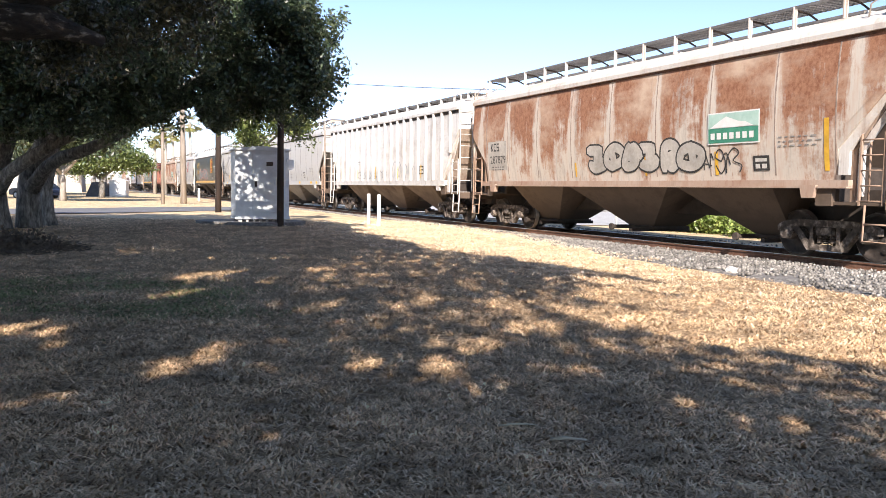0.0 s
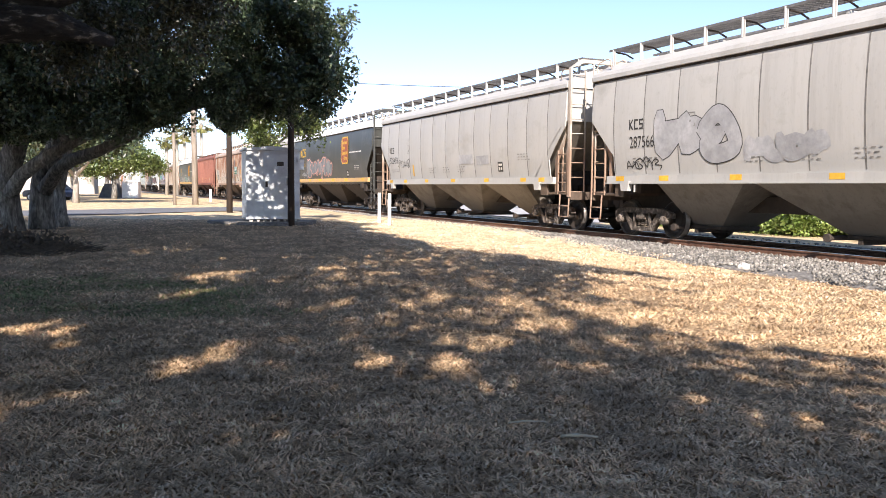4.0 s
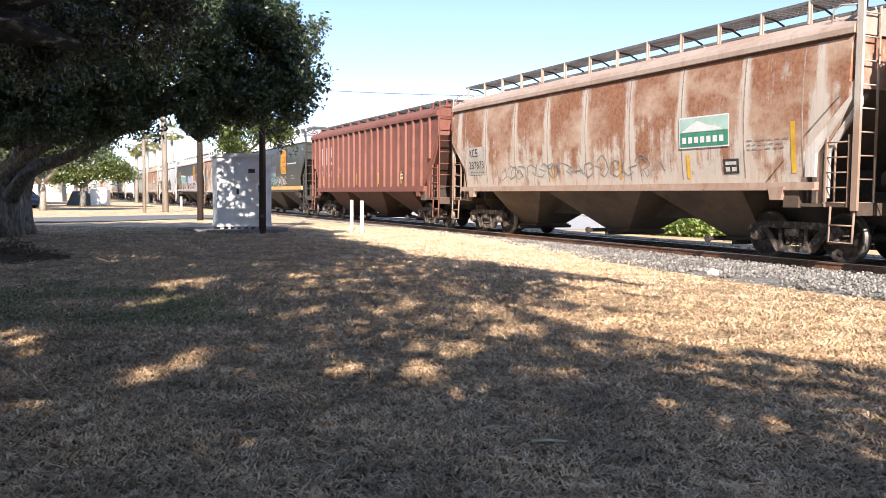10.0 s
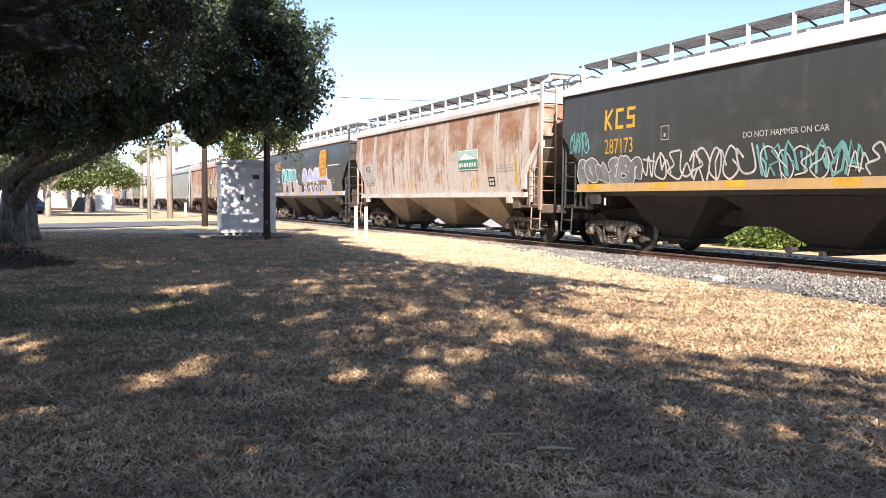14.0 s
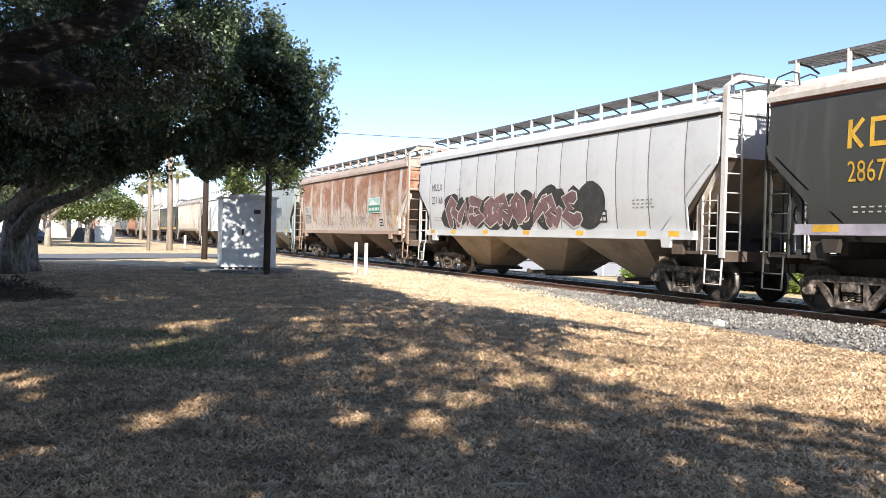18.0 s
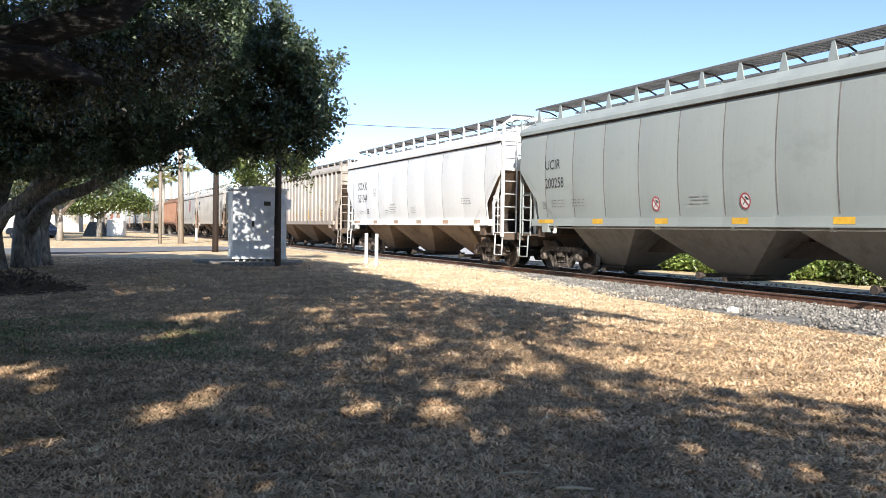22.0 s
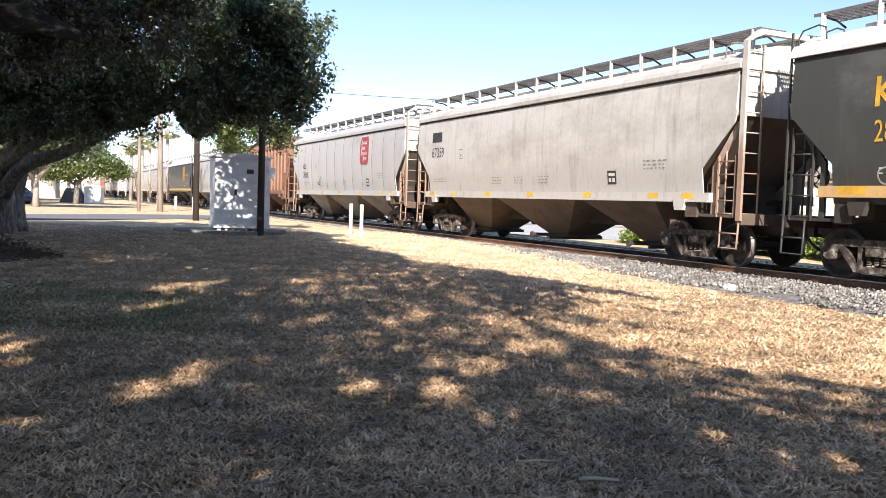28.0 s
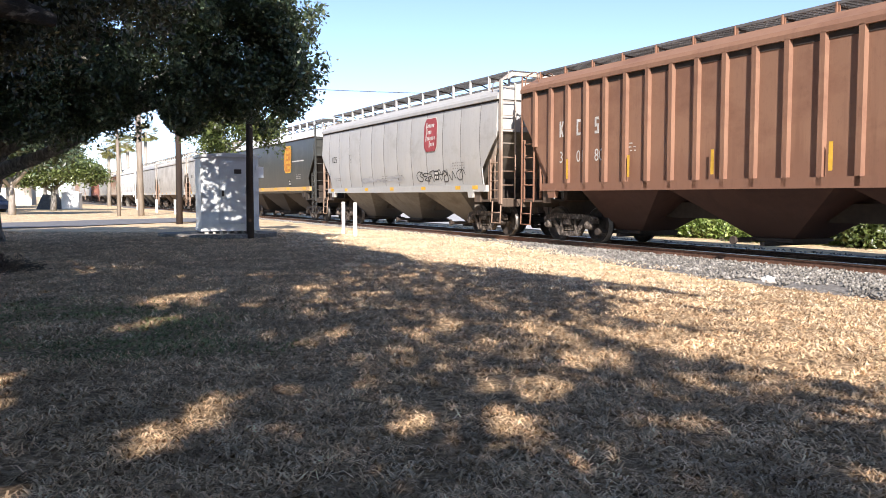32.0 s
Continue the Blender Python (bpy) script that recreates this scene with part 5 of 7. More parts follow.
def hopper_car(k, paint, ribbed, label, seams=0, belly="belly", roof=None, sill=None, drop=0.0, fittings=None, near=True):
    """A covered hopper: body, roof, roof walk, sills, hoppers, ends, trucks with turning wheelsets."""
    root = thing("hopper_car", pose(0, 0, 0), label, "freight car", "cars of the freight train")
    pm, rm, sm = PAINT[paint], PAINT[roof or paint], (M[sill] if sill in M else PAINT[sill or paint])
    fm = PAINT[fittings or paint]
    gus = paint == "slate"
    R = "r" if ribbed else "u" if paint.startswith("rust") else "c"

    def add(name, key, build, material, parent=root, label_=""):
        return part(name, cached(f"{name}|{key}", build, material), None, parent, label_)

    add("body", R, lambda: body_mesh(ribbed, R), pm)
    add("roof", R, lambda: roof_mesh(ribbed), rm)
    # eave shade laid on as a dark band; brown where the edge itself is brown
    add("roof_lip", R, lambda: eave_shade_mesh(ribbed), PAINT["redrib"] if k == 10 else M["rail" if R == "u" else "under"], label_="dark band for the shade under the roof edge, brown on some cars")
    add("hatch_trough", "", hatch_mesh, rm)
    for sx in (-1, 1):
        add("roof_walk", sx, lambda: board_mesh(sx), M["galv"], label_="open steel grating walkway").location.z = -0.13 if ribbed else 0.12
        add("side_sill", f"{R}{sx}", lambda: sill_mesh(sx, ribbed, R), sm).location.z = 0.13 if paint == "dark" else 0.0
    for i in range(14):
        for sx in ((-1, 1) if near else (-1,)):
            br = add("walk_bracket", f"{sx}{gus}", lambda: bracket_mesh(sx, gus), rm)
            br.location = (0, -7.5 + i * 15.0 / 13, -0.13 if ribbed else 0.12)
            if sx < 0:
                add("arm", sx, lambda: arm_mesh(sx), M["under"], br)
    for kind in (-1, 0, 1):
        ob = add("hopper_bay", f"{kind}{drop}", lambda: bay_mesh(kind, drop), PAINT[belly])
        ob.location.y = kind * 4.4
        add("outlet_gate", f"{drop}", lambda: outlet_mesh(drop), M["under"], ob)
    add("centre_sill", "", frame_mesh, M["under"])
    for e in (-1, 1):
        deck = add("end_deck", e, lambda: deck_mesh(e), PAINT["bellydark" if paint == "dark" else "belly"])
        deck.location.y = e * 0.2
        # dark overlay stands for the shade under the end; rust-stained on pale ribbed cars
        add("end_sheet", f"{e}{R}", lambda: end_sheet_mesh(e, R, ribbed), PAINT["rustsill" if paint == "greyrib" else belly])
        add("side_ladder", e, lambda: ladder_mesh(e * 7.44, e * 6.98, -1.50, 1.04, 2.75 if e > 0 else 2.3, 5), fm).location.y = e * 0.2
        add("end_ladder", e, lambda: ladder_mesh(e * 7.58, -1.02, -1.5, 1.0, 4.5, 9, True), fm).location.y = e * 0.2
        if e < 0 and not ribbed:
            add("end_frame", e, lambda: end_frame_mesh(e), fm, label_="broad painted channel past the roof")
        add("sill_step", e, lambda: stirrup_mesh(e), fm)
        add("end_ladder", f"f{e}", lambda: ladder_mesh(e * 7.53, 1.02, 1.5, 1.0, 4.45, 9, True), fm).location.y = e * 0.2
        for sx in (-1, 1):
            add("end_brace", f"{e}{sx}{R}", lambda: brace_mesh(e, sx, R), fm).location.y = e * 0.2
        add("grab_rail", e, lambda: loop_mesh(e), fm)
        add("jacking_pad", f"{e}{ribbed}", lambda: step_mesh(e), PAINT["bellydark"] if paint == "dark" else sm)
        add("brake_gear", e, lambda: bulk_mesh(e), M["under"], deck)
        add("coupler", e, lambda: coupler_mesh(e), M["under"]).location.y = e * 0.2
        truck = add("truck", "", bolster_mesh, M["truck"])
        truck.location.y = e * 6.15
        for sx in (-1, 1):
            add("side_frame", sx, lambda: sideframe_mesh(sx), M["truck"], truck)
            for dy in (-0.14, 0.0, 0.14):
                add("spring", "", spring_mesh, M["truck"], truck).location = (sx * 1.02, dy, 0)
        for y in (-0.89, 0.89):
            ws = add("wheelset", "", wheelset_mesh, M["wheel"], truck)
            ws.location = (0, y, 0.457)
            if len(ws.data.materials) < 2:
                ws.data.materials.append(M["tread"])
            WHEELS.setdefault(k, []).append(ws)
    add("brake_wheel", "", brake_wheel_mesh, M["under"]).location.y = -0.2
    if R == "u":
        for sx in (-1, 1):
            add("end_gusset", sx, lambda: gusset_mesh(sx), PAINT["gusset"], label_="broad pale end brace")
        for i in range(-4, 5):
            y = max(-6.7, min(6.7, i * 1.77))
            add("seam", f"u{abs(y) > 6.5}", lambda: seam_mesh(y), M["seam_rust"]).location.y = y
    if ribbed:
        ys = [-7.05 + i * 14.1 / 19 for i in range(20)]
        for y in ys:
            if abs(y) < HALF - INSET["r"]:
                add("rib", "", rib_mesh, pm).location.y = y
            else:
                add("rib", f"e{y:.2f}", lambda: short_rib(y), pm)
        add("far_ribs", "", lambda: far_ribs_mesh(ys), pm)
    elif seams:
        for i in range(seams):
            w = 6.25 if paint == "slate" else 6.7
            y = -w + 2 * w * i / (seams - 1)
            add("seam", f"{max(SILL1, low_at(y, 'c')):.2f}", lambda: seam_mesh(y), M["seam_pale" if paint == "white" else "seam"]).location.y = y
    return root


def short_rib(y):
    bm = bmesh.new()
    prism(bm, [(-1.52, y - 0.085), (-1.60, y - 0.055), (-1.60, y + 0.055), (-1.52, y + 0.085)], "z", low_at(y), EAVE - 0.03)
    return bm


def wheelset_mesh():
    bm = bmesh.new()
    for sx in (-1, 1):
        prof = [(0.68, 0.12), (0.68, 0.40), (0.676, 0.483), (0.70, 0.483), (0.715, 0.459), (0.79, 0.455), (0.80, 0.44), (0.80, 0.385), (0.765, 0.37),
                (0.75, 0.2), (0.80, 0.13), (0.82, 0.1)]
        lathe(bm, [(sx * a, r) for a, r in prof], "x", 28)
        for k in range(3):
            a = 2 * math.pi * k / 3
            c, s = 0.29 * math.cos(a), 0.29 * math.sin(a)
            box(bm, sx * 0.765 - 0.02, sx * 0.765 + 0.02, c - 0.035, c + 0.035, s - 0.035, s + 0.035)
    for f in bm.faces:
        c = f.calc_center_median()
        f.material_index = int(abs(c.x) > 0.70 and math.hypot(c.y, c.z) > 0.435)
    tube(bm, [(-0.92, 0, 0), (0.92, 0, 0)], 0.085, 12)
    return bm


# ---- markings on the sides ----
def on_side(name, polys, material, parent, ribbed=False, proud=0.008, label=""):
    """Flat shapes laid on the camera's side of a car: polygons of (along, height); along runs to the reader's right."""
    bm = bmesh.new()
    for i, poly in enumerate(polys):
        lift = proud + (0.078 if ribbed == 2 else 0)
        vs = [bm.verts.new((-(side_x(p[1], ribbed) + lift + (p[2] if len(p) > 2 else 0.0)), -p[0], p[1])) for p in poly]
        try:
            bm.faces.new(vs)
        except ValueError:
            pass
    bmesh.ops.remove_doubles(bm, verts=bm.verts, dist=0.0001)
    return part(name, bm, material, parent, label)


def rect(a, z, w, h):
    """A rectangle cut in strips, so that it follows the curve of the side."""
    n = max(1, int(h / 0.25))
    return [[(a, z + h * i / n), (a + w, z + h * i / n), (a + w, z + h * (i + 1) / n), (a, z + h * (i + 1) / n)] for i in range(n)]


def lettering(text, a, z, size, material, parent, ribbed=False, squeeze=1.0, proud=0.010):
    cu = bpy.data.curves.new("letters", "FONT")
    cu.body, cu.size = text, size
    cu.resolution_u = 3
    tmp = bpy.data.objects.new("letters", cu)
    me = bpy.data.meshes.new_from_object(tmp)
    bpy.data.objects.remove(tmp)
    for v in me.vertices:
        h = z + v.co.y
        v.co = (-(side_x(h, ribbed) + proud), -(a + v.co.x * squeeze), h)
    me.materials.append(material)
    return part("lettering", me, None, parent)


def stroke(pts, w):
    """A ribbon of quads along pts."""
    out = []
    for (a, b), (c, d) in zip(pts, pts[1:]):
        l = math.hypot(c - a, d - b) or 1
        nx, ny = -(d - b) / l * w / 2, (c - a) / l * w / 2
        ex, ey = (c - a) / l * w * 0.25, (d - b) / l * w * 0.25
        out.append([(a - ex + nx, b - ey + ny), (a - ex - nx, b - ey - ny), (c + ex - nx, d + ey - ny), (c + ex + nx, d + ey + ny)])
    return out


# skeletons of sprayed letters, in a unit box; strokes run through these points
GLYPHS = [
    [[(0.85, 0.7), (0.5, 1.0), (0.12, 0.7), (0.2, 0.2), (0.6, 0.02), (0.9, 0.3), (0.55, 0.55)]],
    [[(0.5, 1.0), (0.12, 0.75), (0.1, 0.25), (0.5, 0.0), (0.88, 0.25), (0.88, 0.75), (0.5, 1.0), (0.45, 0.4)]],
    [[(0.05, 0.1), (0.3, 0.9), (0.55, 0.15), (0.75, 0.8), (1.0, 0.5)], [(0.15, 0.38), (0.78, 0.3)]],
    [[(0.15, 0.0), (0.05, 0.6), (0.4, 1.0), (0.75, 0.8), (0.45, 0.5), (0.95, 0.3), (0.8, 0.0)]],
    [[(0.1, 1.0), (0.14, 0.25), (0.5, 0.0), (0.85, 0.25), (0.9, 0.9), (0.6, 0.6)]],
    [[(0.0, 0.3), (0.4, 0.95), (0.5, 0.1), (0.95, 0.75)]],
    [[(0.9, 0.95), (0.3, 0.85), (0.6, 0.5), (0.1, 0.25), (0.6, 0.0), (1.0, 0.15)]],
    [[(0.2, 0.0), (0.1, 0.9), (0.6, 1.0), (0.8, 0.6), (0.3, 0.4), (0.7, 0.0), (1.0, 0.4)]],
]


def curved(pts, n=5):
    """A smooth line through pts."""
    out = []
    for i in range(len(pts) - 1):
        p0, p1, p2, p3 = pts[max(i - 1, 0)], pts[i], pts[i + 1], pts[min(i + 2, len(pts) - 1)]
        for j in range(n):
            t = j / n
            out.append(tuple(0.5 * (2 * p1[q] + (p2[q] - p0[q]) * t + (2 * p0[q] - 5 * p1[q] + 4 * p2[q] - p3[q]) * t * t
                                    + (3 * p1[q] - p0[q] - 3 * p2[q] + p3[q]) * t ** 3) for q in (0, 1)))
    return out + [tuple(pts[-1])]


def ribbon(pts, w, lift=0.0):
    """One connected ribbon along pts with narrowed ends; it climbs a hair as it goes, so that it can cross itself."""
    n = len(pts)
    rows = []
    for i, (x, y) in enumerate(pts):
        p, q = pts[max(i - 1, 0)], pts[min(i + 1, n - 1)]
        l = math.hypot(q[0] - p[0], q[1] - p[1]) or 1.0
        t = ((q[0] - p[0]) / l, (q[1] - p[1]) / l)
        k = w / 2
        if i == 0:
            rows.append((x - t[0] * k, y - t[1] * k, -t[1] * k * 0.5, t[0] * k * 0.5, i))
        rows.append((x, y, -t[1] * k, t[0] * k, i))
        if i == n - 1:
            rows.append((x + t[0] * k, y + t[1] * k, -t[1] * k * 0.5, t[0] * k * 0.5, i))
    out = []
    for a, b in zip(rows, rows[1:]):
        la, lb = lift + a[4] * 0.00005, lift + b[4] * 0.00005
        out.append([(a[0] + a[2], a[1] + a[3], la), (a[0] - a[2], a[1] - a[3], la), (b[0] - b[2], b[1] - b[3], lb), (b[0] + b[2], b[1] + b[3], lb)])
    return out


def graffiti(parent, a0, a1, z0, z1, fill, line, seed, n=7, w=0.05, ribbed=False, sharp=False):
    """Sprayed letter-like shapes: swollen letters with an outline, or quick thin strokes where no fill is given."""
    rng = random.Random(seed)
    step = (a1 - a0) / n
    last = -1
    for i in range(n):
        g = rng.choice([q for q in range(len(GLYPHS)) if q != last])
        last = g
        h = (z1 - z0) * rng.uniform(0.8, 1.0)
        zb = z0 + (z1 - z0 - h) * rng.random()
        slant, wide = rng.uniform(-0.15, 0.25) * h, rng.uniform(1.0, 1.45)
        body = min(0.40 * step, 0.30 * h) if fill else w
        lines = []
        flip, turn = rng.random() < 0.5, rng.random() < 0.4
        for sk in GLYPHS[g]:
            sk = [(1 - p[0] if flip else p[0], 1 - p[1] if turn else p[1]) for p in sk]
            pad = body / 2 + w
            pts = [(a0 + (i + 0.5) * step + (p[0] - 0.5 + rng.uniform(-0.1, 0.1)) * max(0.2 * step, step * wide - pad) + slant * (p[1] - 0.5),
                    zb + pad + (h - 2 * pad) * p[1] + rng.uniform(-0.03, 0.03) * h) for p in sk]
            lines.append(curved(pts, 1 if sharp else 5))
        lift = 0.006 + 0.003 * (i % 3) + (0.012 if sharp and fill else 0.0)
        if fill:
            on_side("graffiti", [q for m, p in enumerate(lines) for q in ribbon(p, body + 2 * w, m * 0.0004)], line, parent, ribbed, lift)
            on_side("graffiti_fill", [q for m, p in enumerate(lines) for q in ribbon(p, body, m * 0.0004)], fill, parent, ribbed, lift + 0.0025)
        else:
            if rng.random() < 0.5:
                p = lines[-1][-1]
                lines.append(curved([p, (p[0] + 0.4 * step, p[1] + 0.3 * h), (p[0] + 0.7 * step, p[1] - 0.1 * h)]))
            on_side("graffiti", [q for m, p in enumerate(lines) for q in ribbon(p, w, m * 0.0004)], line, parent, ribbed, lift)


def emblem(parent, a, z, w, h, back, front, edge):
    """An eight-sided company plate with bands in place of its words."""
    def octo(s, x=0.0):
        c = 0.3
        return [(a + w * (p[0] * s), z + h * (p[1] * s)) for p in ((-0.5 + c / 2, -0.5), (0.5 - c / 2, -0.5), (0.5, -0.5 + c / 2), (0.5, 0.5 - c / 2),
                                                                     (0.5 - c / 2, 0.5), (-0.5 + c / 2, 0.5), (-0.5, 0.5 - c / 2), (-0.5, -0.5 + c / 2))]
    if front is M["pale"]:
        on_side("emblem_rim", strips(octo(1.06)), front, parent, proud=0.006)
    plate = on_side("emblem", strips(octo(1.0)), edge, parent, proud=0.024, label="eight-sided painted emblem")
    on_side("emblem_field", strips(octo(0.9)), back, plate, proud=0.028)
    bands = []
    for i, (x0, n) in enumerate(((-0.36, 6), (-0.33, 4), (-0.38, 7), (-0.12, 4))):
        zz = z + h * (0.24 - i * 0.19)
        for q in range(n):
            tall = 0.155 if q == 0 else 0.10
            bands += stroke([(a + w * (x0 + 0.055 + q * 0.108), zz - h * (0.03 if q == 0 else 0)), (a + w * (x0 + 0.075 + q * 0.108), zz - h * 0.03 + h * tall)], w * 0.07)
    on_side("emblem_lettering", bands, front, plate, proud=0.032)


def strips(ring, n=10, lo_z=0.0, hi_z=9.0):
    """A convex outline cut into level strips, so that it follows the curve of the side; only what lies between two heights."""
    z0, z1 = max(lo_z, min(p[1] for p in ring)), min(hi_z, max(p[1] for p in ring))

    def span(z):
        z = min(max(z, z0 + 1e-5), z1 - 1e-5) + 1.7e-6
        xs = [p[0] + (q[0] - p[0]) * (z - p[1]) / (q[1] - p[1]) for p, q in zip(ring, ring[1:] + ring[:1]) if (p[1] - z) * (q[1] - z) < 0]
        return min(xs), max(xs)
    out = []
    for i in range(n):
        lo, hi = z0 + (z1 - z0) * i / n, z0 + (z1 - z0) * (i + 1) / n
        (a, b), (e, f) = span(lo), span(hi)
        out.append([(a, lo), (b, lo), (f, hi), (e, hi)])
    return out


def fan(ring):
    c = (sum(p[0] for p in ring) / len(ring), sum(p[1] for p in ring) / len(ring))
    return [[c, ring[i], ring[(i + 1) % len(ring)]] for i in range(len(ring))]


def blocks(parent, a, z, h, n, material, w=0.6, gap=0.18, ribbed=False, first=0):
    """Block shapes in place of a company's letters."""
    for i in range(n):
        polys = []
        x = a + i * h * (w + gap)
        t = h * 0.17
        polys += rect(x, z, t, h)
        i += first
        if i % 3 == 0:
            polys += stroke([(x + t, z + h * 0.5), (x + h * w * 0.9, z + h * 0.96)], t * 0.9) + stroke([(x + t, z + h * 0.5), (x + h * w * 0.9, z + h * 0.04)], t * 0.9)
        elif i % 3 == 1:
            polys += rect(x + t, z, h * w - t, t) + rect(x + t, z + h - t, h * w - t, t)
        else:
            polys = polys[:-max(1, int(h / 0.25))]
            polys += rect(x, z, h * w, t) + rect(x, z + h - t, h * w, t) + rect(x, z + h * 0.42, h * w, t) + rect(x, z + h * 0.5, t, h * 0.4) + rect(x + h * w - t, z + t, t, h * 0.35)
        on_side("initial", polys, material, parent, ribbed)


def small_print(parent, a, z, material, ribbed=False, rows=3, w=0.7, seed=0):
    """Lines of unreadable data as small bars."""
    rng = random.Random(seed)
    polys = []
    for i in range(rows):
        x = a
        while x < a + w:
            k = rng.uniform(0.06, 0.16)
            polys += rect(x, z - i * 0.085, k * 0.8, 0.026)
            x += k + 0.05
    on_side("data_print", polys, material, parent, ribbed)["kind"] = "stuff"


def line_print(parent, a, z, material, rows=3, w=0.5):
    """A short block of unreadable lines."""
    polys = []
    for i in range(rows):
        polys += rect(a + 0.03 * (i % 2), z - i * 0.075, w * (0.62 if i % 2 else 0.55), 0.016) + rect(a + w * 0.68, z - i * 0.075, w * (0.32 if i % 2 == 0 else 0.25), 0.016)
    on_side("data_print", polys, material, parent)["kind"] = "stuff"


def placard(parent, a, z, w, h, ink, ribbed=False):
    on_side("placard", rect(a, z, w, h), ink, parent, ribbed, 0.009)
    pl = [rect(a + w * 0.15, z + h * 0.15, w * 0.28, h * 0.3)[0], rect(a + w * 0.55, z + h * 0.15, w * 0.3, h * 0.3)[0], rect(a + w * 0.15, z + h * 0.6, w * 0.7, h * 0.22)[0]]
    for mark in pl:
        on_side("placard_mark", [mark], M["pale"], parent, ribbed, 0.013)


def reflectors(parent, ys, z, w, h, ribbed=False, on_sill=False, material="orange"):
    for y in ys:
        if on_sill:
            bm = bmesh.new()
            x = side_x(SILL1, ribbed) + 0.079
            bm.faces.new([bm.verts.new(p) for p in ((-x, y, z), (-x, y - w, z), (-x, y - w, z + h), (-x, y, z + h))])
            part("reflector", bm, M[material], parent)
        else:
            on_side("reflector", rect(-y, z, w, h), M["orange"], parent, 2 if ribbed else False)


def company_board(parent, a, z, w=1.45, h=0.66):
    """A framed board: green field, pale hill, white bands where its name stood."""
    b = on_side("sign_board", rect(a, z, w, h), M["white"], parent, proud=0.02, label="faded green and white sign board")
    on_side("sign_field", rect(a + 0.03, z + 0.03, w - 0.06, h * 0.46), M["green"], b, proud=0.024)
    on_side("sign_sky", rect(a + 0.03, z + h * 0.52, w - 0.06, h * 0.44), M["boardsky"], b, proud=0.024)
    hill = [(a + 0.08, z + h * 0.52), (a + w * 0.25, z + h * 0.74), (a + w * 0.38, z + h * 0.86), (a + w * 0.6, z + h * 0.7), (a + w * 0.75, z + h * 0.66), (a + w * 0.9, z + h * 0.52)]
    on_side("sign_hill", fan(hill), M["white"], b, proud=0.028)
    on_side("sign_bands", [r for i in range(7) for r in rect(a + 0.1 + i * 0.18, z + h * 0.16, 0.12, h * 0.2)], M["white"], b, proud=0.028)


# front of the train first; each row: paint, ribbed, seams, belly, roof, sill, drop, number, extras
DARK_L = "dark grey-green covered hopper car with a yellow emblem and spray tags"
RUST_L = "rust-stained covered hopper car with a green sign board"
GREY_L = "pale grey covered hopper car with curved sides"
CARS = [
    ("rust", RUST_L, "287879"), ("greyrib", "pale grey ribbed covered hopper car with rust streaks", ""), ("grey", GREY_L + " and dark tags", "287566"),
    ("grey", GREY_L + " and a yellow stripe", "525459"), ("dark", DARK_L, "286961"), ("grey", GREY_L + ", large silver graffiti", "288941"),
    ("rust", RUST_L, "287873"), ("redrib", "red-brown ribbed covered hopper car", "310699"), ("dark", DARK_L, "287173"), ("rustpale", RUST_L, ""),
    ("dark", DARK_L, "286793"), ("grey", GREY_L + ", maroon graffiti", "201166"), ("rust", RUST_L, "287794"),
    ("slate", "blue-grey covered hopper car with smooth curved sides", "200258"), ("white", "white covered hopper car with a pale rust belly", "521044"),
    ("tanrib", "tan-grey ribbed covered hopper car", ""), ("dark", DARK_L, "286550"), ("greydirty", "stained grey covered hopper car", "67359"),
    ("grey", GREY_L + " and a red emblem", "288082"), ("brownrib", "faded brown ribbed covered hopper car", "301780"), ("grey", GREY_L + " and a red emblem", ""),
    ("dark", DARK_L, ""), ("grey", GREY_L, ""), ("greydirty", "stained grey covered hopper car", ""), ("grey", GREY_L, ""), ("white", "white covered hopper car", ""),
    ("rust", RUST_L, ""), ("grey", GREY_L, ""), ("redrib", "red-brown ribbed covered hopper car", ""), ("greydirty", "stained grey covered hopper car", ""),
    ("grey", GREY_L, ""), ("rust", RUST_L, ""), ("grey", GREY_L, ""),
]
TRAIN = []


def build_train():
    for k, (paint, label, number) in enumerate(CARS):
        ribbed = paint.endswith("rib")
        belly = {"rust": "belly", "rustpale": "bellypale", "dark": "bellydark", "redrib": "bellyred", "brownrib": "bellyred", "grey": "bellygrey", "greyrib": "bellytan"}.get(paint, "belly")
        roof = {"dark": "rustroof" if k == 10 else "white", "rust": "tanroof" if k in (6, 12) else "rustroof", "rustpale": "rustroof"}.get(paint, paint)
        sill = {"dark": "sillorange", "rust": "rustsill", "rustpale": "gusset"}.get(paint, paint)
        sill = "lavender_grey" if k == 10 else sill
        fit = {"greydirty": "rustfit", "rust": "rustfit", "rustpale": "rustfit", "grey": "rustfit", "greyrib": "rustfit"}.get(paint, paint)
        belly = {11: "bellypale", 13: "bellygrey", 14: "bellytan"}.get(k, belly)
        fit = "gusset" if k in (1, 5, 11) else fit
        coat = "palegrey" if k == 11 else paint
        roof, sill = (coat if roof == paint else roof), (coat if sill == paint else sill)
        car = hopper_car(k, coat, ribbed, label, {"grey": 12, "slate": 10, "white": 5}.get(paint, 0), belly, roof, sill,
                         0.06 if paint in ("white", "slate") else 0.0, fit, near=k < 24)
        TRAIN.append(car)
        dress(k, car, paint, number, ribbed)


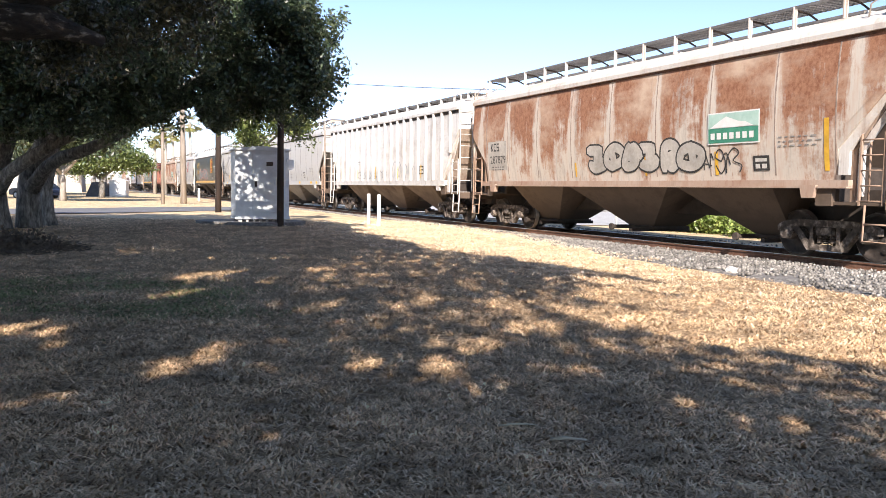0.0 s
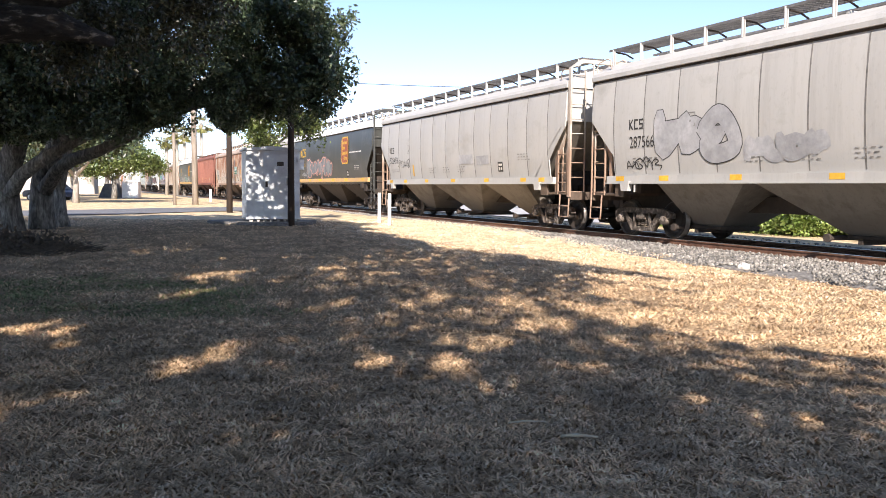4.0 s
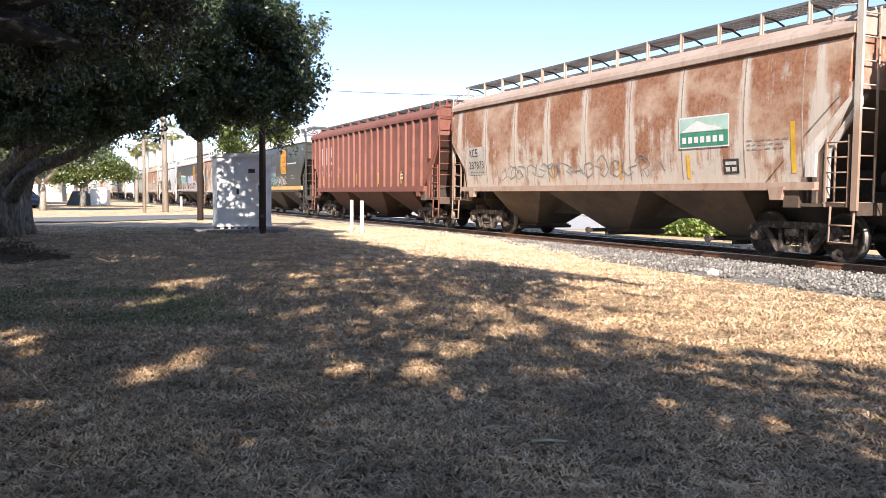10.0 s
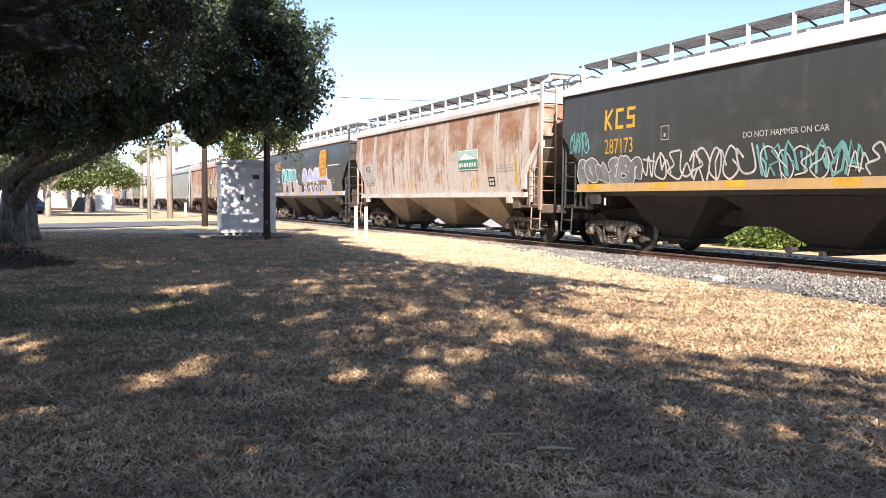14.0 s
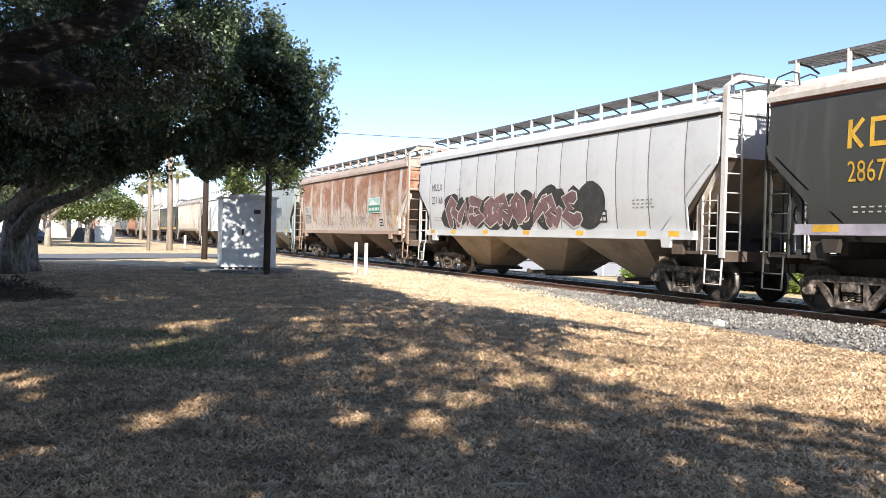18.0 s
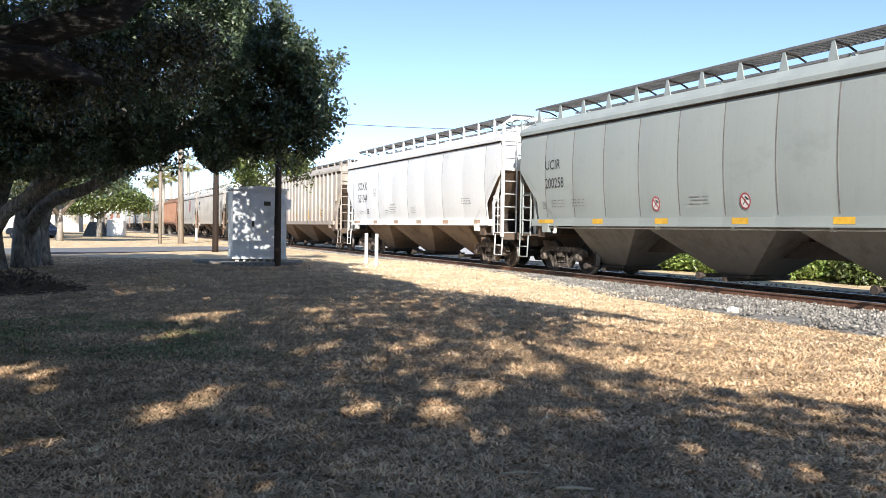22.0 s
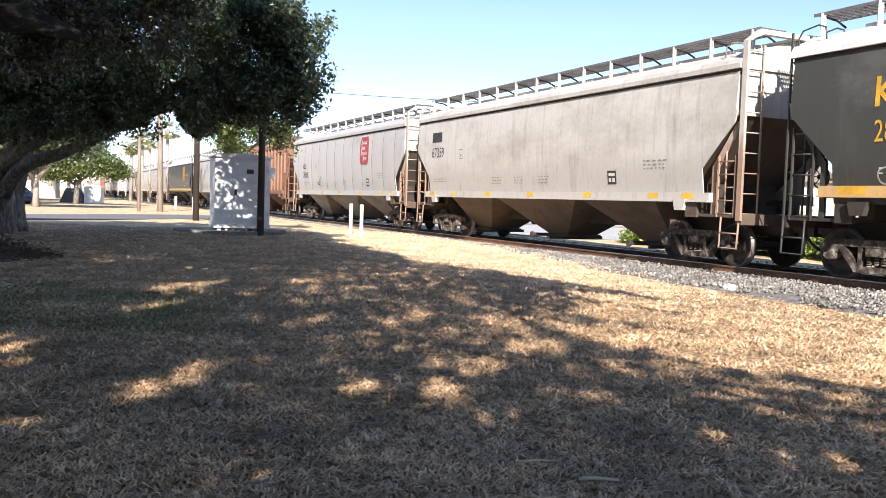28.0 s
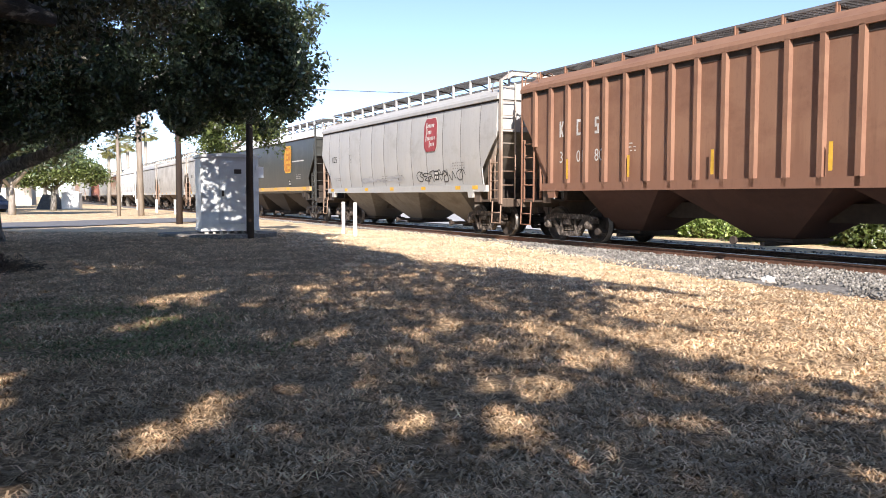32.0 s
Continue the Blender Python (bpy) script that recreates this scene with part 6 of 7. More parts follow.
def domed(a0, a1, z0, z1, lean=0.0, square=0.35):
    """A letter's body: level foot, upright sides, round head."""
    m, r = (a0 + a1) / 2, (a1 - a0) / 2
    zs = z0 + (z1 - z0) * square
    return [(a0, z0), (a1, z0)] + [(m + lean + r * math.cos(q * math.pi / 12), zs + (z1 - zs) * math.sin(q * math.pi / 12)) for q in range(13)]


def spray_letter(car, ring, fills, edge=0.05, lift=0.0):
    """A fat sprayed letter: white outline, and fields of colour up to the heights given."""
    ma, mz = sum(p[0] for p in ring) / len(ring), sum(p[1] for p in ring) / len(ring)
    out = [(p[0] + edge * (1 if p[0] > ma else -1), p[1] + (edge if p[1] > mz else -edge * 0.4)) for p in ring]
    letter = on_side("spray_letter", strips(out, 10), M["spraywhite"], car, proud=0.010 + lift)
    lo = 0.0
    for hi, colour in fills:
        if max(p[1] for p in ring) > lo + 0.02:
            on_side("spray_field", strips(ring, 6, lo, hi), M[colour], letter, proud=0.014 + lift)
        lo = hi
    return letter


def fat_mural(car):
    """Two sprayed pieces: teal and mauve letters, and fat lavender ones over a dotted brown band."""
    bands = [(2.0, "lavender_grey"), (2.2, "spraybrown"), (3.2, "violet")]
    spray_letter(car, domed(4.1, 5.2, 1.62, 2.25), [(3.0, "panel")], 0.03)
    spray_letter(car, [(-0.35, 1.62), (0.2, 1.62), (0.25, 2.3), (-0.1, 2.35)], [(3.0, "ink")], 0.02)
    spray_letter(car, domed(0.25, 1.30, 1.62, 2.34, square=0.3), bands)
    spray_letter(car, domed(0.07, 1.03, 2.16, 2.92, square=0.3), [(2.2, "spraybrown"), (3.2, "violet")], lift=0.006)
    spray_letter(car, domed(2.35, 3.50, 1.62, 2.34, square=0.3), bands)
    spray_letter(car, domed(2.18, 3.26, 2.16, 2.90, square=0.3), [(2.2, "spraybrown"), (3.2, "violet")], lift=0.006)
    spray_letter(car, domed(1.14, 2.13, 1.62, 2.88, square=0.55), bands, lift=0.003)
    spray_letter(car, [(3.50, 1.62), (4.02, 1.62), (4.02, 2.0), (3.50, 2.0)], [(2.3, "lavender_grey")])
    spray_letter(car, [(3.14, 1.99), (4.58, 1.99), (4.60, 2.86), (3.12, 2.88)], [(2.24, "spraybrown"), (3.2, "violet")], lift=0.006)
    for pts, w in ([(0.42, 2.2), (0.55, 2.08), (0.78, 2.1), (0.86, 1.9)], 0.09), ([(2.75, 2.28), (2.78, 2.1), (3.0, 2.08), (3.1, 1.9)], 0.09), ([(0.30, 1.85), (0.48, 1.93), (0.66, 1.78)], 0.07), ([(2.42, 1.9), (2.55, 2.0)], 0.06), ([(1.58, 1.66), (1.60, 1.95)], 0.16):
        on_side("spray_curl", ribbon(curved(pts), w), M["spraywhite"], car, proud=0.026)
    star = [(1.60 + (0.20 if q % 2 == 0 else 0.08) * math.sin(q * math.pi / 5), 2.29 + (0.22 if q % 2 == 0 else 0.085) * math.cos(q * math.pi / 5)) for q in range(10)]
    on_side("spray_star", fan(star), M["spraywhite"], car, proud=0.026)
    for i in range(3):
        on_side("spray_mark", rect(0.32, 2.42 + i * 0.12, 0.3 - 0.05 * i, 0.045), M["spraywhite"], car, proud=0.026)
    rng = random.Random(12)
    for x, z in ((0.42, 1.82), (0.95, 1.93), (1.12, 1.75), (0.5, 2.08), (0.98, 2.06), (1.28, 2.06), (1.85, 2.12), (1.9, 1.85), (2.05, 1.72), (1.35, 1.78), (2.45, 2.1), (2.6, 1.8),
                 (2.9, 1.75), (3.05, 2.02), (3.38, 1.98), (3.3, 1.75), (3.45, 2.14), (3.85, 2.12), (4.25, 2.14), (3.72, 1.85)):
        r = rng.uniform(0.05, 0.085)
        on_side("spray_dot", [[(x + r * math.cos(q * math.pi / 5), z + 1.25 * r * math.sin(q * math.pi / 5)) for q in range(10)]], M["ink"], car, proud=0.028)
    # the smaller piece: slanted teal letters on mauve feet
    for ring in ([(-4.30, 1.62), (-3.72, 1.62), (-3.45, 2.24), (-4.22, 2.2)], [(-3.1, 1.62), (-2.55, 1.62), (-2.3, 2.3), (-3.25, 2.4)], [(-1.85, 1.62), (-1.15, 1.62), (-0.95, 2.3), (-2.0, 2.3)], [(-1.2, 1.62), (-0.3, 1.62), (-0.3, 1.92), (-1.1, 2.05)]):
        spray_letter(car, ring, [(3.0, "mauve")], 0.045)
    for ring in (domed(-4.30, -3.52, 2.2, 3.04, square=0.5), [(-3.30, 2.36), (-2.75, 2.28), (-2.45, 2.98), (-3.38, 3.0)], [(-2.62, 2.3), (-2.2, 2.3), (-2.05, 2.96), (-2.52, 2.98)], domed(-2.0, -1.2, 2.28, 2.94, square=0.8)):
        spray_letter(car, ring, [(3.2, "teal")], 0.05, 0.005)
    for pts in ([(-4.05, 2.3), (-3.9, 2.75)], [(-3.0, 2.95), (-2.95, 2.65)], [(-1.62, 2.9), (-1.6, 2.6)], [(-3.6, 1.66), (-3.35, 2.1)], [(-2.35, 1.66), (-2.15, 2.05)]):
        on_side("spray_gap", stroke(pts, 0.12), M["ink"], car, proud=0.024)
    for i in range(15):
        x, z, r = -4.2 + i * 0.62 + rng.uniform(-0.15, 0.15), (3.02 if i < 6 else 2.55 if i < 8 else 2.96) + rng.uniform(-0.05, 0.05), rng.uniform(0.05, 0.11)
        if x < 3.2:
            on_side("spray_loop", ribbon([(x + r * math.cos(q * math.pi / 6), z + r * math.sin(q * math.pi / 6)) for q in range(13)], 0.022), M["pale"], car, proud=0.006)


def dress(k, car, paint, number, ribbed):
    """Lettering, emblems, tags and reflectors of each car."""
    ink = M["gold"] if paint == "dark" else M["pale"] if paint in ("redrib", "brownrib") else M["ink"]
    if ribbed:
        reflectors(car, [5.55, 3.2, 0.65, -2.05, -4.5], SILL1 + 0.06, 0.085, 0.5, True)
        h, z0 = (0.85, 2.65) if paint == "redrib" else (0.40, 2.72)
        ink = M["ribpale"] if paint == "redrib" else ink
        for i in range(0 if k == 1 else 3):
            blocks(car, -5.95 + i * 0.725, z0, h, 1, ink, 0.42, ribbed=True, first=i)
        if number:
            for i, ch in enumerate((number[0], number[1:4] if paint == "redrib" else number[1:3], number[4:])):
                lettering(ch, -5.95 + i * 0.725, 2.06, 0.42, ink, car, True, 0.85, 0.012)
        placard(car, 4.2, 1.78, 0.42, 0.32, M["ink"], True)
        small_print(car, -3.4, 2.4, ink, True, 3, 0.35, k)
        if k == 1:
            graffiti(car, -3.35, 0.6, 1.55, 2.0, None, M["print"], 31, 6, 0.022, True)
            graffiti(car, 1.2, 3.4, 1.6, 2.4, None, M["chrome"], 32, 4, 0.045, True)
        return
    left = {4: -5.8, 8: -5.8, 10: -5.9, 16: -5.95, 11: -6.5, 13: -6.25, 14: -6.0, 17: -6.45, 18: -5.75, 2: -6.05, 3: -6.55, 5: -5.85}.get(k, -6.3)
    if paint in ("rust", "rustpale"):
        on_side("number_panel", rect(-6.58, 1.85, 1.2, 0.9), M["panel"], car, proud=0.006)
        blocks(car, -6.38, 2.44, 0.25, 3, ink)
        if number:
            lettering(number, -6.45, 2.06, 0.34, ink, car)
        small_print(car, -6.35, 1.93, ink, rows=2, w=0.8, seed=k)
        company_board(car, 2.7 if k == 9 else 3.5, 2.24)
        small_print(car, 5.4, 2.3, M["print"], rows=3, w=0.9, seed=k + 50)
        placard(car, 4.75, 1.68, 0.42, 0.3, M["ink"])
        for r in (rect(3.68, 1.6, 0.10, 0.5), rect(1.35, 1.6, 0.07, 0.45), rect(-1.6, 1.6, 0.07, 0.38)):
            on_side("reflector", r, M["orange"], car)
        on_side("reflector", rect(6.45, 1.66, 0.11, 0.95), M["orange"], car)
    else:
        if k in (11, 13, 14):
            lettering({11: "MULX", 13: "UCIR", 14: "SOXX"}[k], left, 2.93, {11: 0.36, 13: 0.38, 14: 0.50}[k], ink, car, squeeze=0.9)
        elif paint == "dark":
            blocks(car, left, 2.98, 0.5, 3, ink, 0.62, 0.24)
        elif k == 17:
            on_side("stencil_block", rect(left, 3.24, 0.75, 0.34), ink, car)
        else:
            blocks(car, left, 2.66, 0.25, 3, ink)
        size, z = {11: (0.38, 2.47), 13: (0.40, 2.41), 14: (0.52, 2.37), 17: (0.48, 2.72)}.get(k, (0.52, 2.4) if paint == "dark" else (0.40, 2.22))
        if number:
            lettering(number, left, z, size, ink, car, squeeze=0.72 if paint == "dark" else 0.8)
        pr = M["print"] if paint != "dark" else M["pale"]
        if k == 13:
            small_print(car, left + 0.3, 2.04, pr, rows=3, w=0.65, seed=k)
            small_print(car, left + 1.3, 2.04, pr, rows=3, w=0.5, seed=k + 1)
            line_print(car, -0.36, 1.99, pr, 3, 0.62)
        else:
            small_print(car, left + 0.1, 1.95, pr, rows=2, w=0.9, seed=k)
        if k == 14:
            line_print(car, -2.6, 1.95, pr, 3, 0.45)
            line_print(car, -2.05, 2.06, pr, 4, 0.75)
            lettering("WARNING", -1.9, 2.15, 0.12, pr, car)
            line_print(car, 0.3, 2.04, pr, 4, 0.5)
            placard(car, -4.85, 1.84, 0.24, 0.2, M["ink"])
        small_print(car, 4.9, 2.25, pr, rows=3, w=0.7, seed=k + 50)
        ring = [(left + 2.1, 2.62), (left + 2.36, 2.62), (left + 2.36, 2.92), (left + 2.1, 2.92), (left + 2.1, 2.62)]
        if k == 13:
            ring = [(-6.42, 1.84), (-6.26, 1.84), (-6.26, 2.0), (-6.42, 2.0), (-6.42, 1.84)]
        on_side("inspection_box", stroke(ring, 0.016) + rect(ring[0][0] + 0.09, ring[0][1] + 0.06, 0.06, 0.08), pr, car)
        if k not in (13, 14):
            placard(car, 3.55, 1.74, 0.34, 0.32, M["ink"])
    if paint == "dark":
        e = {4: 3.4, 8: 3.45, 10: 3.92, 16: 4.0}.get(k, 3.6)
        emblem(car, e, 3.08, 1.25, 1.38, M["maroonplate" if k == 4 else "amber"], M["gold"], M["gold"])
        on_side("white_rule", rect(e + 0.75, 2.92, 1.9, 0.06), M["pale"], car)
        if k in (8, 16):
            lettering("DO NOT HAMMER ON CAR", -1.28 if k == 8 else -1.9, 2.5 if k == 8 else 2.62, 0.17, M["pale"], car, squeeze=0.95)
        reflectors(car, [6.6, 4.05, 1.75, -0.85, -3.2, -5.9], SILL0 + 0.19, 0.55, 0.13, on_sill=True)
    elif not paint.startswith("rust"):
        if k in (13, 14):
            reflectors(car, [6.62], SILL0 + 0.07, 0.8, 0.11, on_sill=True, material="orange" if k == 13 else "faded_reflector")
            reflectors(car, [3.95, 1.47, -0.95, -3.4, -5.9], SILL0 + 0.06, 0.45, 0.13, on_sill=True, material="orange" if k == 13 else "faded_reflector")
        else:
            reflectors(car, [6.6, 4.9, 2.6, 0.1, -2.6, -5.1, -6.2], SILL0 + 0.07, 0.34, 0.12, on_sill=True)
        for a in () if k in (13, 14) else (-2.2, -0.9, 0.4):
            small_print(car, a, 1.95, M["print"], rows=3, w=0.5, seed=k * 3 + int(a * 10))
    if k in (5, 18, 20):
        emblem(car, {5: 3.2, 18: 3.4, 20: 3.4}[k], 3.26, 1.04 if k == 18 else 0.96, 1.18 if k == 18 else 1.1, M["red"], M["pale"], M["red"])
    if k == 3:
        reflectors(car, [3.95], 1.67, 0.13, 0.47)
        on_side("spray_patch", rect(0.6, 2.05, 1.1, 0.32) + rect(2.0, 2.0, 0.9, 0.3), M["chrome"], car)
    tags = {
        0: [(-0.9, 3.3, 1.6, 2.5, "panel", "ink", 6, 0.045), (3.3, 4.4, 1.6, 2.2, None, "ink", 3, 0.03)],
        2: [(-4.9, -2.3, 1.66, 3.2, "chrome", "ink", 2, 0.02), (-2.2, -0.2, 1.75, 2.4, "chrome", "chrome", 4, 0.04), (-6.2, -4.9, 1.62, 2.0, None, "ink", 4, 0.03)],
        3: [(-5.6, -4.2, 2.0, 2.4, None, "ink", 4, 0.02)],
        4: [(-4.35, 0.8, 1.66, 2.9, "dkspray", "pink", 5, 0.06), (-5.4, -4.2, 1.66, 2.1, None, "chrome", 4, 0.03), (-7.2, -6.3, 2.85, 3.3, None, "teal", 4, 0.025)],
        5: [(-4.1, 2.4, 1.6, 3.25, "greyspray", "ink", 7, 0.06)], 6: [(-4.6, 2.6, 1.62, 2.15, None, "print", 13, 0.03)],
        8: [(-7.3, -6.5, 2.35, 3.1, None, "teal", 4, 0.035), (-7.0, -4.4, 1.60, 2.35, "dkspray", "pale", 6, 0.03), (-4.35, -1.0, 1.62, 2.45, None, "pale", 8, 0.045),
            (-0.95, 1.4, 1.60, 2.45, None, "teal", 7, 0.06), (-0.8, 1.5, 1.60, 2.35, None, "pale", 6, 0.03), (1.5, 3.9, 1.62, 2.3, None, "pale", 7, 0.04)],
        11: [(-5.6, 3.7, 1.5, 2.85, "ink", "ink", 9, 0.05), (-5.2, 2.7, 1.55, 2.75, "maroon", "pale", 9, 0.04)],
        12: [(-4.2, 3.9, 1.62, 2.2, None, "print", 14, 0.028)], 16: [(-5.9, -2.0, 1.64, 2.1, None, "chrome", 8, 0.03), (-1.4, 2.4, 1.64, 2.25, None, "chrome", 7, 0.03)],
        18: [(-3.35, -2.55, 1.7, 2.15, None, "ink", 2, 0.025)], 20: [(2.2, 5.6, 1.65, 2.1, None, "ink", 7, 0.03), (-3, 1, 1.65, 2.0, None, "chrome", 6, 0.05)],
    }
    for i, (a0, a1, z0, z1, fill, line, n, w) in enumerate(tags.get(k, ())):
        graffiti(car, a0, a1, z0, z1, M[fill] if fill else None, M[line], k * 10 + i, n, w, sharp=k in (5, 6, 12) or (k, i) in ((11, 1), (8, 3)))
    if k == 10:
        fat_mural(car)
    if k == 13:
        for a in (-1.47, 1.28):
            turn = [(math.cos(q), math.sin(q)) for q in [2 * math.pi * i / 20 for i in range(20)]]
            ring = [(a + 0.15 * x, 1.87 + 0.17 * y) for x, y in turn]
            inner = [(a + 0.118 * x, 1.87 + 0.136 * y) for x, y in turn]
            on_side("warning_face", fan(ring), M["white"], car, proud=0.006)
            on_side("warning_ring", [[ring[i - 1], ring[i], inner[i], inner[i - 1]] for i in range(20)], M["red"], car, proud=0.012)
            on_side("warning_bar", stroke([(a - 0.085, 1.965), (a + 0.085, 1.775)], 0.032), M["red"], car, proud=0.013)
            on_side("hammer_mark", stroke([(a - 0.07, 1.80), (a + 0.05, 1.93)], 0.022) + stroke([(a + 0.0, 1.955), (a + 0.08, 1.895)], 0.034), M["ink"], car, proud=0.010)
        bm = bmesh.new()
        x = -side_x(SILL1, False) - 0.03
        tube(bm, [(x, -6.0, SILL0 - 0.05), (x, 6.6, SILL0 - 0.05)], 0.016, 6)
        pipe = part("brake_pipe", bm, M["pale"], car, "thin white pipe under the sill")
        for i in range(6):
            bm = bmesh.new()
            box(bm, x - 0.024, x + 0.06, -5.8 + i * 2.4, -5.72 + i * 2.4, SILL0 - 0.075, SILL0 + 0.005)
            part("pipe_clamp", bm, M["pale"], pipe)


def train_shift(t):
    """How far the train has run by t seconds: about ten metres a second, with a little surge."""
    return 10.026 * t + float(np.interp(t, SURGE_T, SURGE))


SURGE_T = [0, 1, 2, 3, 5.5, 6, 7, 8, 9, 10, 11, 12, 13, 14, 17, 18, 19, 20, 21, 22, 23, 24, 27, 28, 29, 30, 31, 32]
SURGE = [0.4, 0.4, 0, 0.1, -0.3, -0.3, -0.05, -0.25, -0.05, -0.2, -0.15, -0.45, -0.5, -0.55, -0.5, -0.35, -0.35, -0.3, -0.5, -0.35, 0.2, 0.15, -0.85, -0.45, -0.3, 0.1, 0.4, -0.1]


def car_s(k, t):
    return SPEED_0 + (k + 0.5) * CAR_L - train_shift(t)


def motions():
    ts = sorted(set(SURGE_T) | {0, 8, 16, 24, 32})
    for k, car in enumerate(TRAIN):
        walk(car, [(t, at_track(TRACK_U, car_s(k, t), RAIL_Z)) for t in ts])
        if k > 23:
            continue
        # wheels turn while the car is near enough to show it
        t0 = max(0.0, (car_s(k, 0) - 48) / 10.0)
        t1 = min(32.0, (car_s(k, 0) + 6) / 10.0)
        rows, t = [(0.0, 0.0)] if t0 > 0.05 else [], t0
        while t < t1:
            rows.append((round(t * FPS) / FPS, train_shift(t) - train_shift(t0)))
            t += 2.0 / FPS
        if rows[-1][0] < 32.0:
            rows.append((32.0, rows[-1][1]))
        for ws in WHEELS[k]:
            p = ws.location.copy()
            walk(ws, [(t, pose(*p, math.degrees(d / 0.457) % 360.0, 0, 0)) for t, d in rows])


# ---- things beside the track ----
def build_posts():
    for u, s, h in ((10.2, 28.9, 1.12), (9.98, 27.2, 1.12)):
        x, y = tf(u, s)
        z = ground_z(x, y)
        root = thing("marker_post", pose(x, y, z), "white painted marker post in dry grass near the track", "post", "white marker posts")
        bm = bmesh.new()
        prism(bm, [(-0.055, -0.055), (0.055, -0.055), (0.055, 0.055), (-0.055, 0.055)], "z", -0.1, h)
        part("shaft", bm, M["white"], root)
        bm = bmesh.new()
        prism(bm, [(-0.05, -0.05), (0.05, -0.05), (0.05, 0.05), (-0.05, 0.05)], "z", h, h + 0.02)
        part("cap", bm, M["concrete"], root)


def build_house():
    """The sheet-metal signal equipment house."""
    x, y = -6.35, 28.35
    root = thing("equipment_house", pose(x, y, 0.27, 0, 0, 20), "galvanised metal signal equipment house on short feet", "equipment house")
    w, d, h = 1.78, 1.6, 2.38
    bm = bmesh.new()
    box(bm, -w / 2, w / 2, -d / 2, d / 2, 0.13, h)
    bmesh.ops.bevel(bm, geom=bm.edges[:], offset=0.02, segments=2, affect="EDGES")
    part("shell", bm, M["silver"], root)
    bm = bmesh.new()
    prism(bm, [(-w / 2 - 0.06, h), (w / 2 + 0.06, h), (w / 2 + 0.06, h + 0.05), (0.2, h + 0.13), (-0.2, h + 0.13), (-w / 2 - 0.06, h + 0.05)], "y", -d / 2 - 0.08, d / 2 + 0.08)
    part("roof", bm, M["silver"], root)
    bm = bmesh.new()
    box(bm, -0.34, 0.80, -d / 2 - 0.035, -d / 2 - 0.002, 0.3, h - 0.12)
    bmesh.ops.bevel(bm, geom=bm.edges[:], offset=0.008, segments=1, affect="EDGES")
    door = part("door", bm, M["silver"], root)
    bm = bmesh.new()
    box(bm, -0.27, -0.20, -d / 2 - 0.085, -d / 2 - 0.036, 1.15, 1.34)
    part("handle", bm, M["under"], door)
    for z in (0.5, 1.25, 2.0):
        bm = bmesh.new()
        tube(bm, [(0.805, -d / 2 - 0.05, z), (0.805, -d / 2 - 0.05, z + 0.16)], 0.018, 8)
        part("hinge", bm, M["silver"], door)
    bm = bmesh.new()
    box(bm, -w / 2 - 0.02, w / 2 + 0.02, -d / 2 - 0.02, d / 2 + 0.02, 0.07, 0.135)
    part("base_channel", bm, M["silver"], root)
    for i in range(5):
        bm = bmesh.new()
        tube(bm, [(-0.5 + i * 0.22, -d / 2 + 0.08, -0.2), (-0.5 + i * 0.22, -d / 2 + 0.08, 0.09)], 0.05, 8)
        part("conduit", bm, M["concrete"], root)
    for sx in (-1, 1):
        for sy in (-1, 1):
            bm = bmesh.new()
            box(bm, sx * 0.74 - 0.06, sx * 0.74 + 0.06, sy * 0.7 - 0.06, sy * 0.7 + 0.06, -0.2, 0.075)
            part("foot", bm, M["concrete"], root)
    bm = bmesh.new()
    box(bm, w / 2 + 0.004, w / 2 + 0.2, -0.55, -0.2, 1.75, 2.1)
    part("meter_box", bm, M["silver"], root)
    bm = bmesh.new()
    box(bm, 0.12, 0.34, -d / 2 - 0.06, -d / 2 - 0.037, 1.86, 2.0)
    part("vent", bm, M["under"], root)
    # stony pad at its feet
    rng = random.Random(3)
    bm = bmesh.new()
    ring = [(1.9 * math.cos(a) * rng.uniform(0.9, 1.1), 1.5 * math.sin(a) * rng.uniform(0.85, 1.1)) for a in [2 * math.pi * k / 18 for k in range(18)]]
    prism(bm, ring, "z", -0.25, 0.02)
    pad = part("gravel_pad", bm, M["gravel"])
    pad.matrix_basis = pose(x - 0.2, y - 0.15, 0.235)
    tagged(pad, "pale gravel pad under the equipment house", "gravel pad")


def pole(name, x, y, h, r, material, label, lean=0.0):
    z = ground_z(x, y)
    root = thing(name, pose(x, y, z, 0, lean), label, "pole")
    bm = bmesh.new()
    tube(bm, [(0, 0, -0.3), (0.02, 0, h * 0.4), (0, 0.02, h)], [r, r * 0.9, r * 0.75], 12, True, 0.04, random.Random(int(h * 10)))
    part("shaft", bm, M[material], root)
    return root


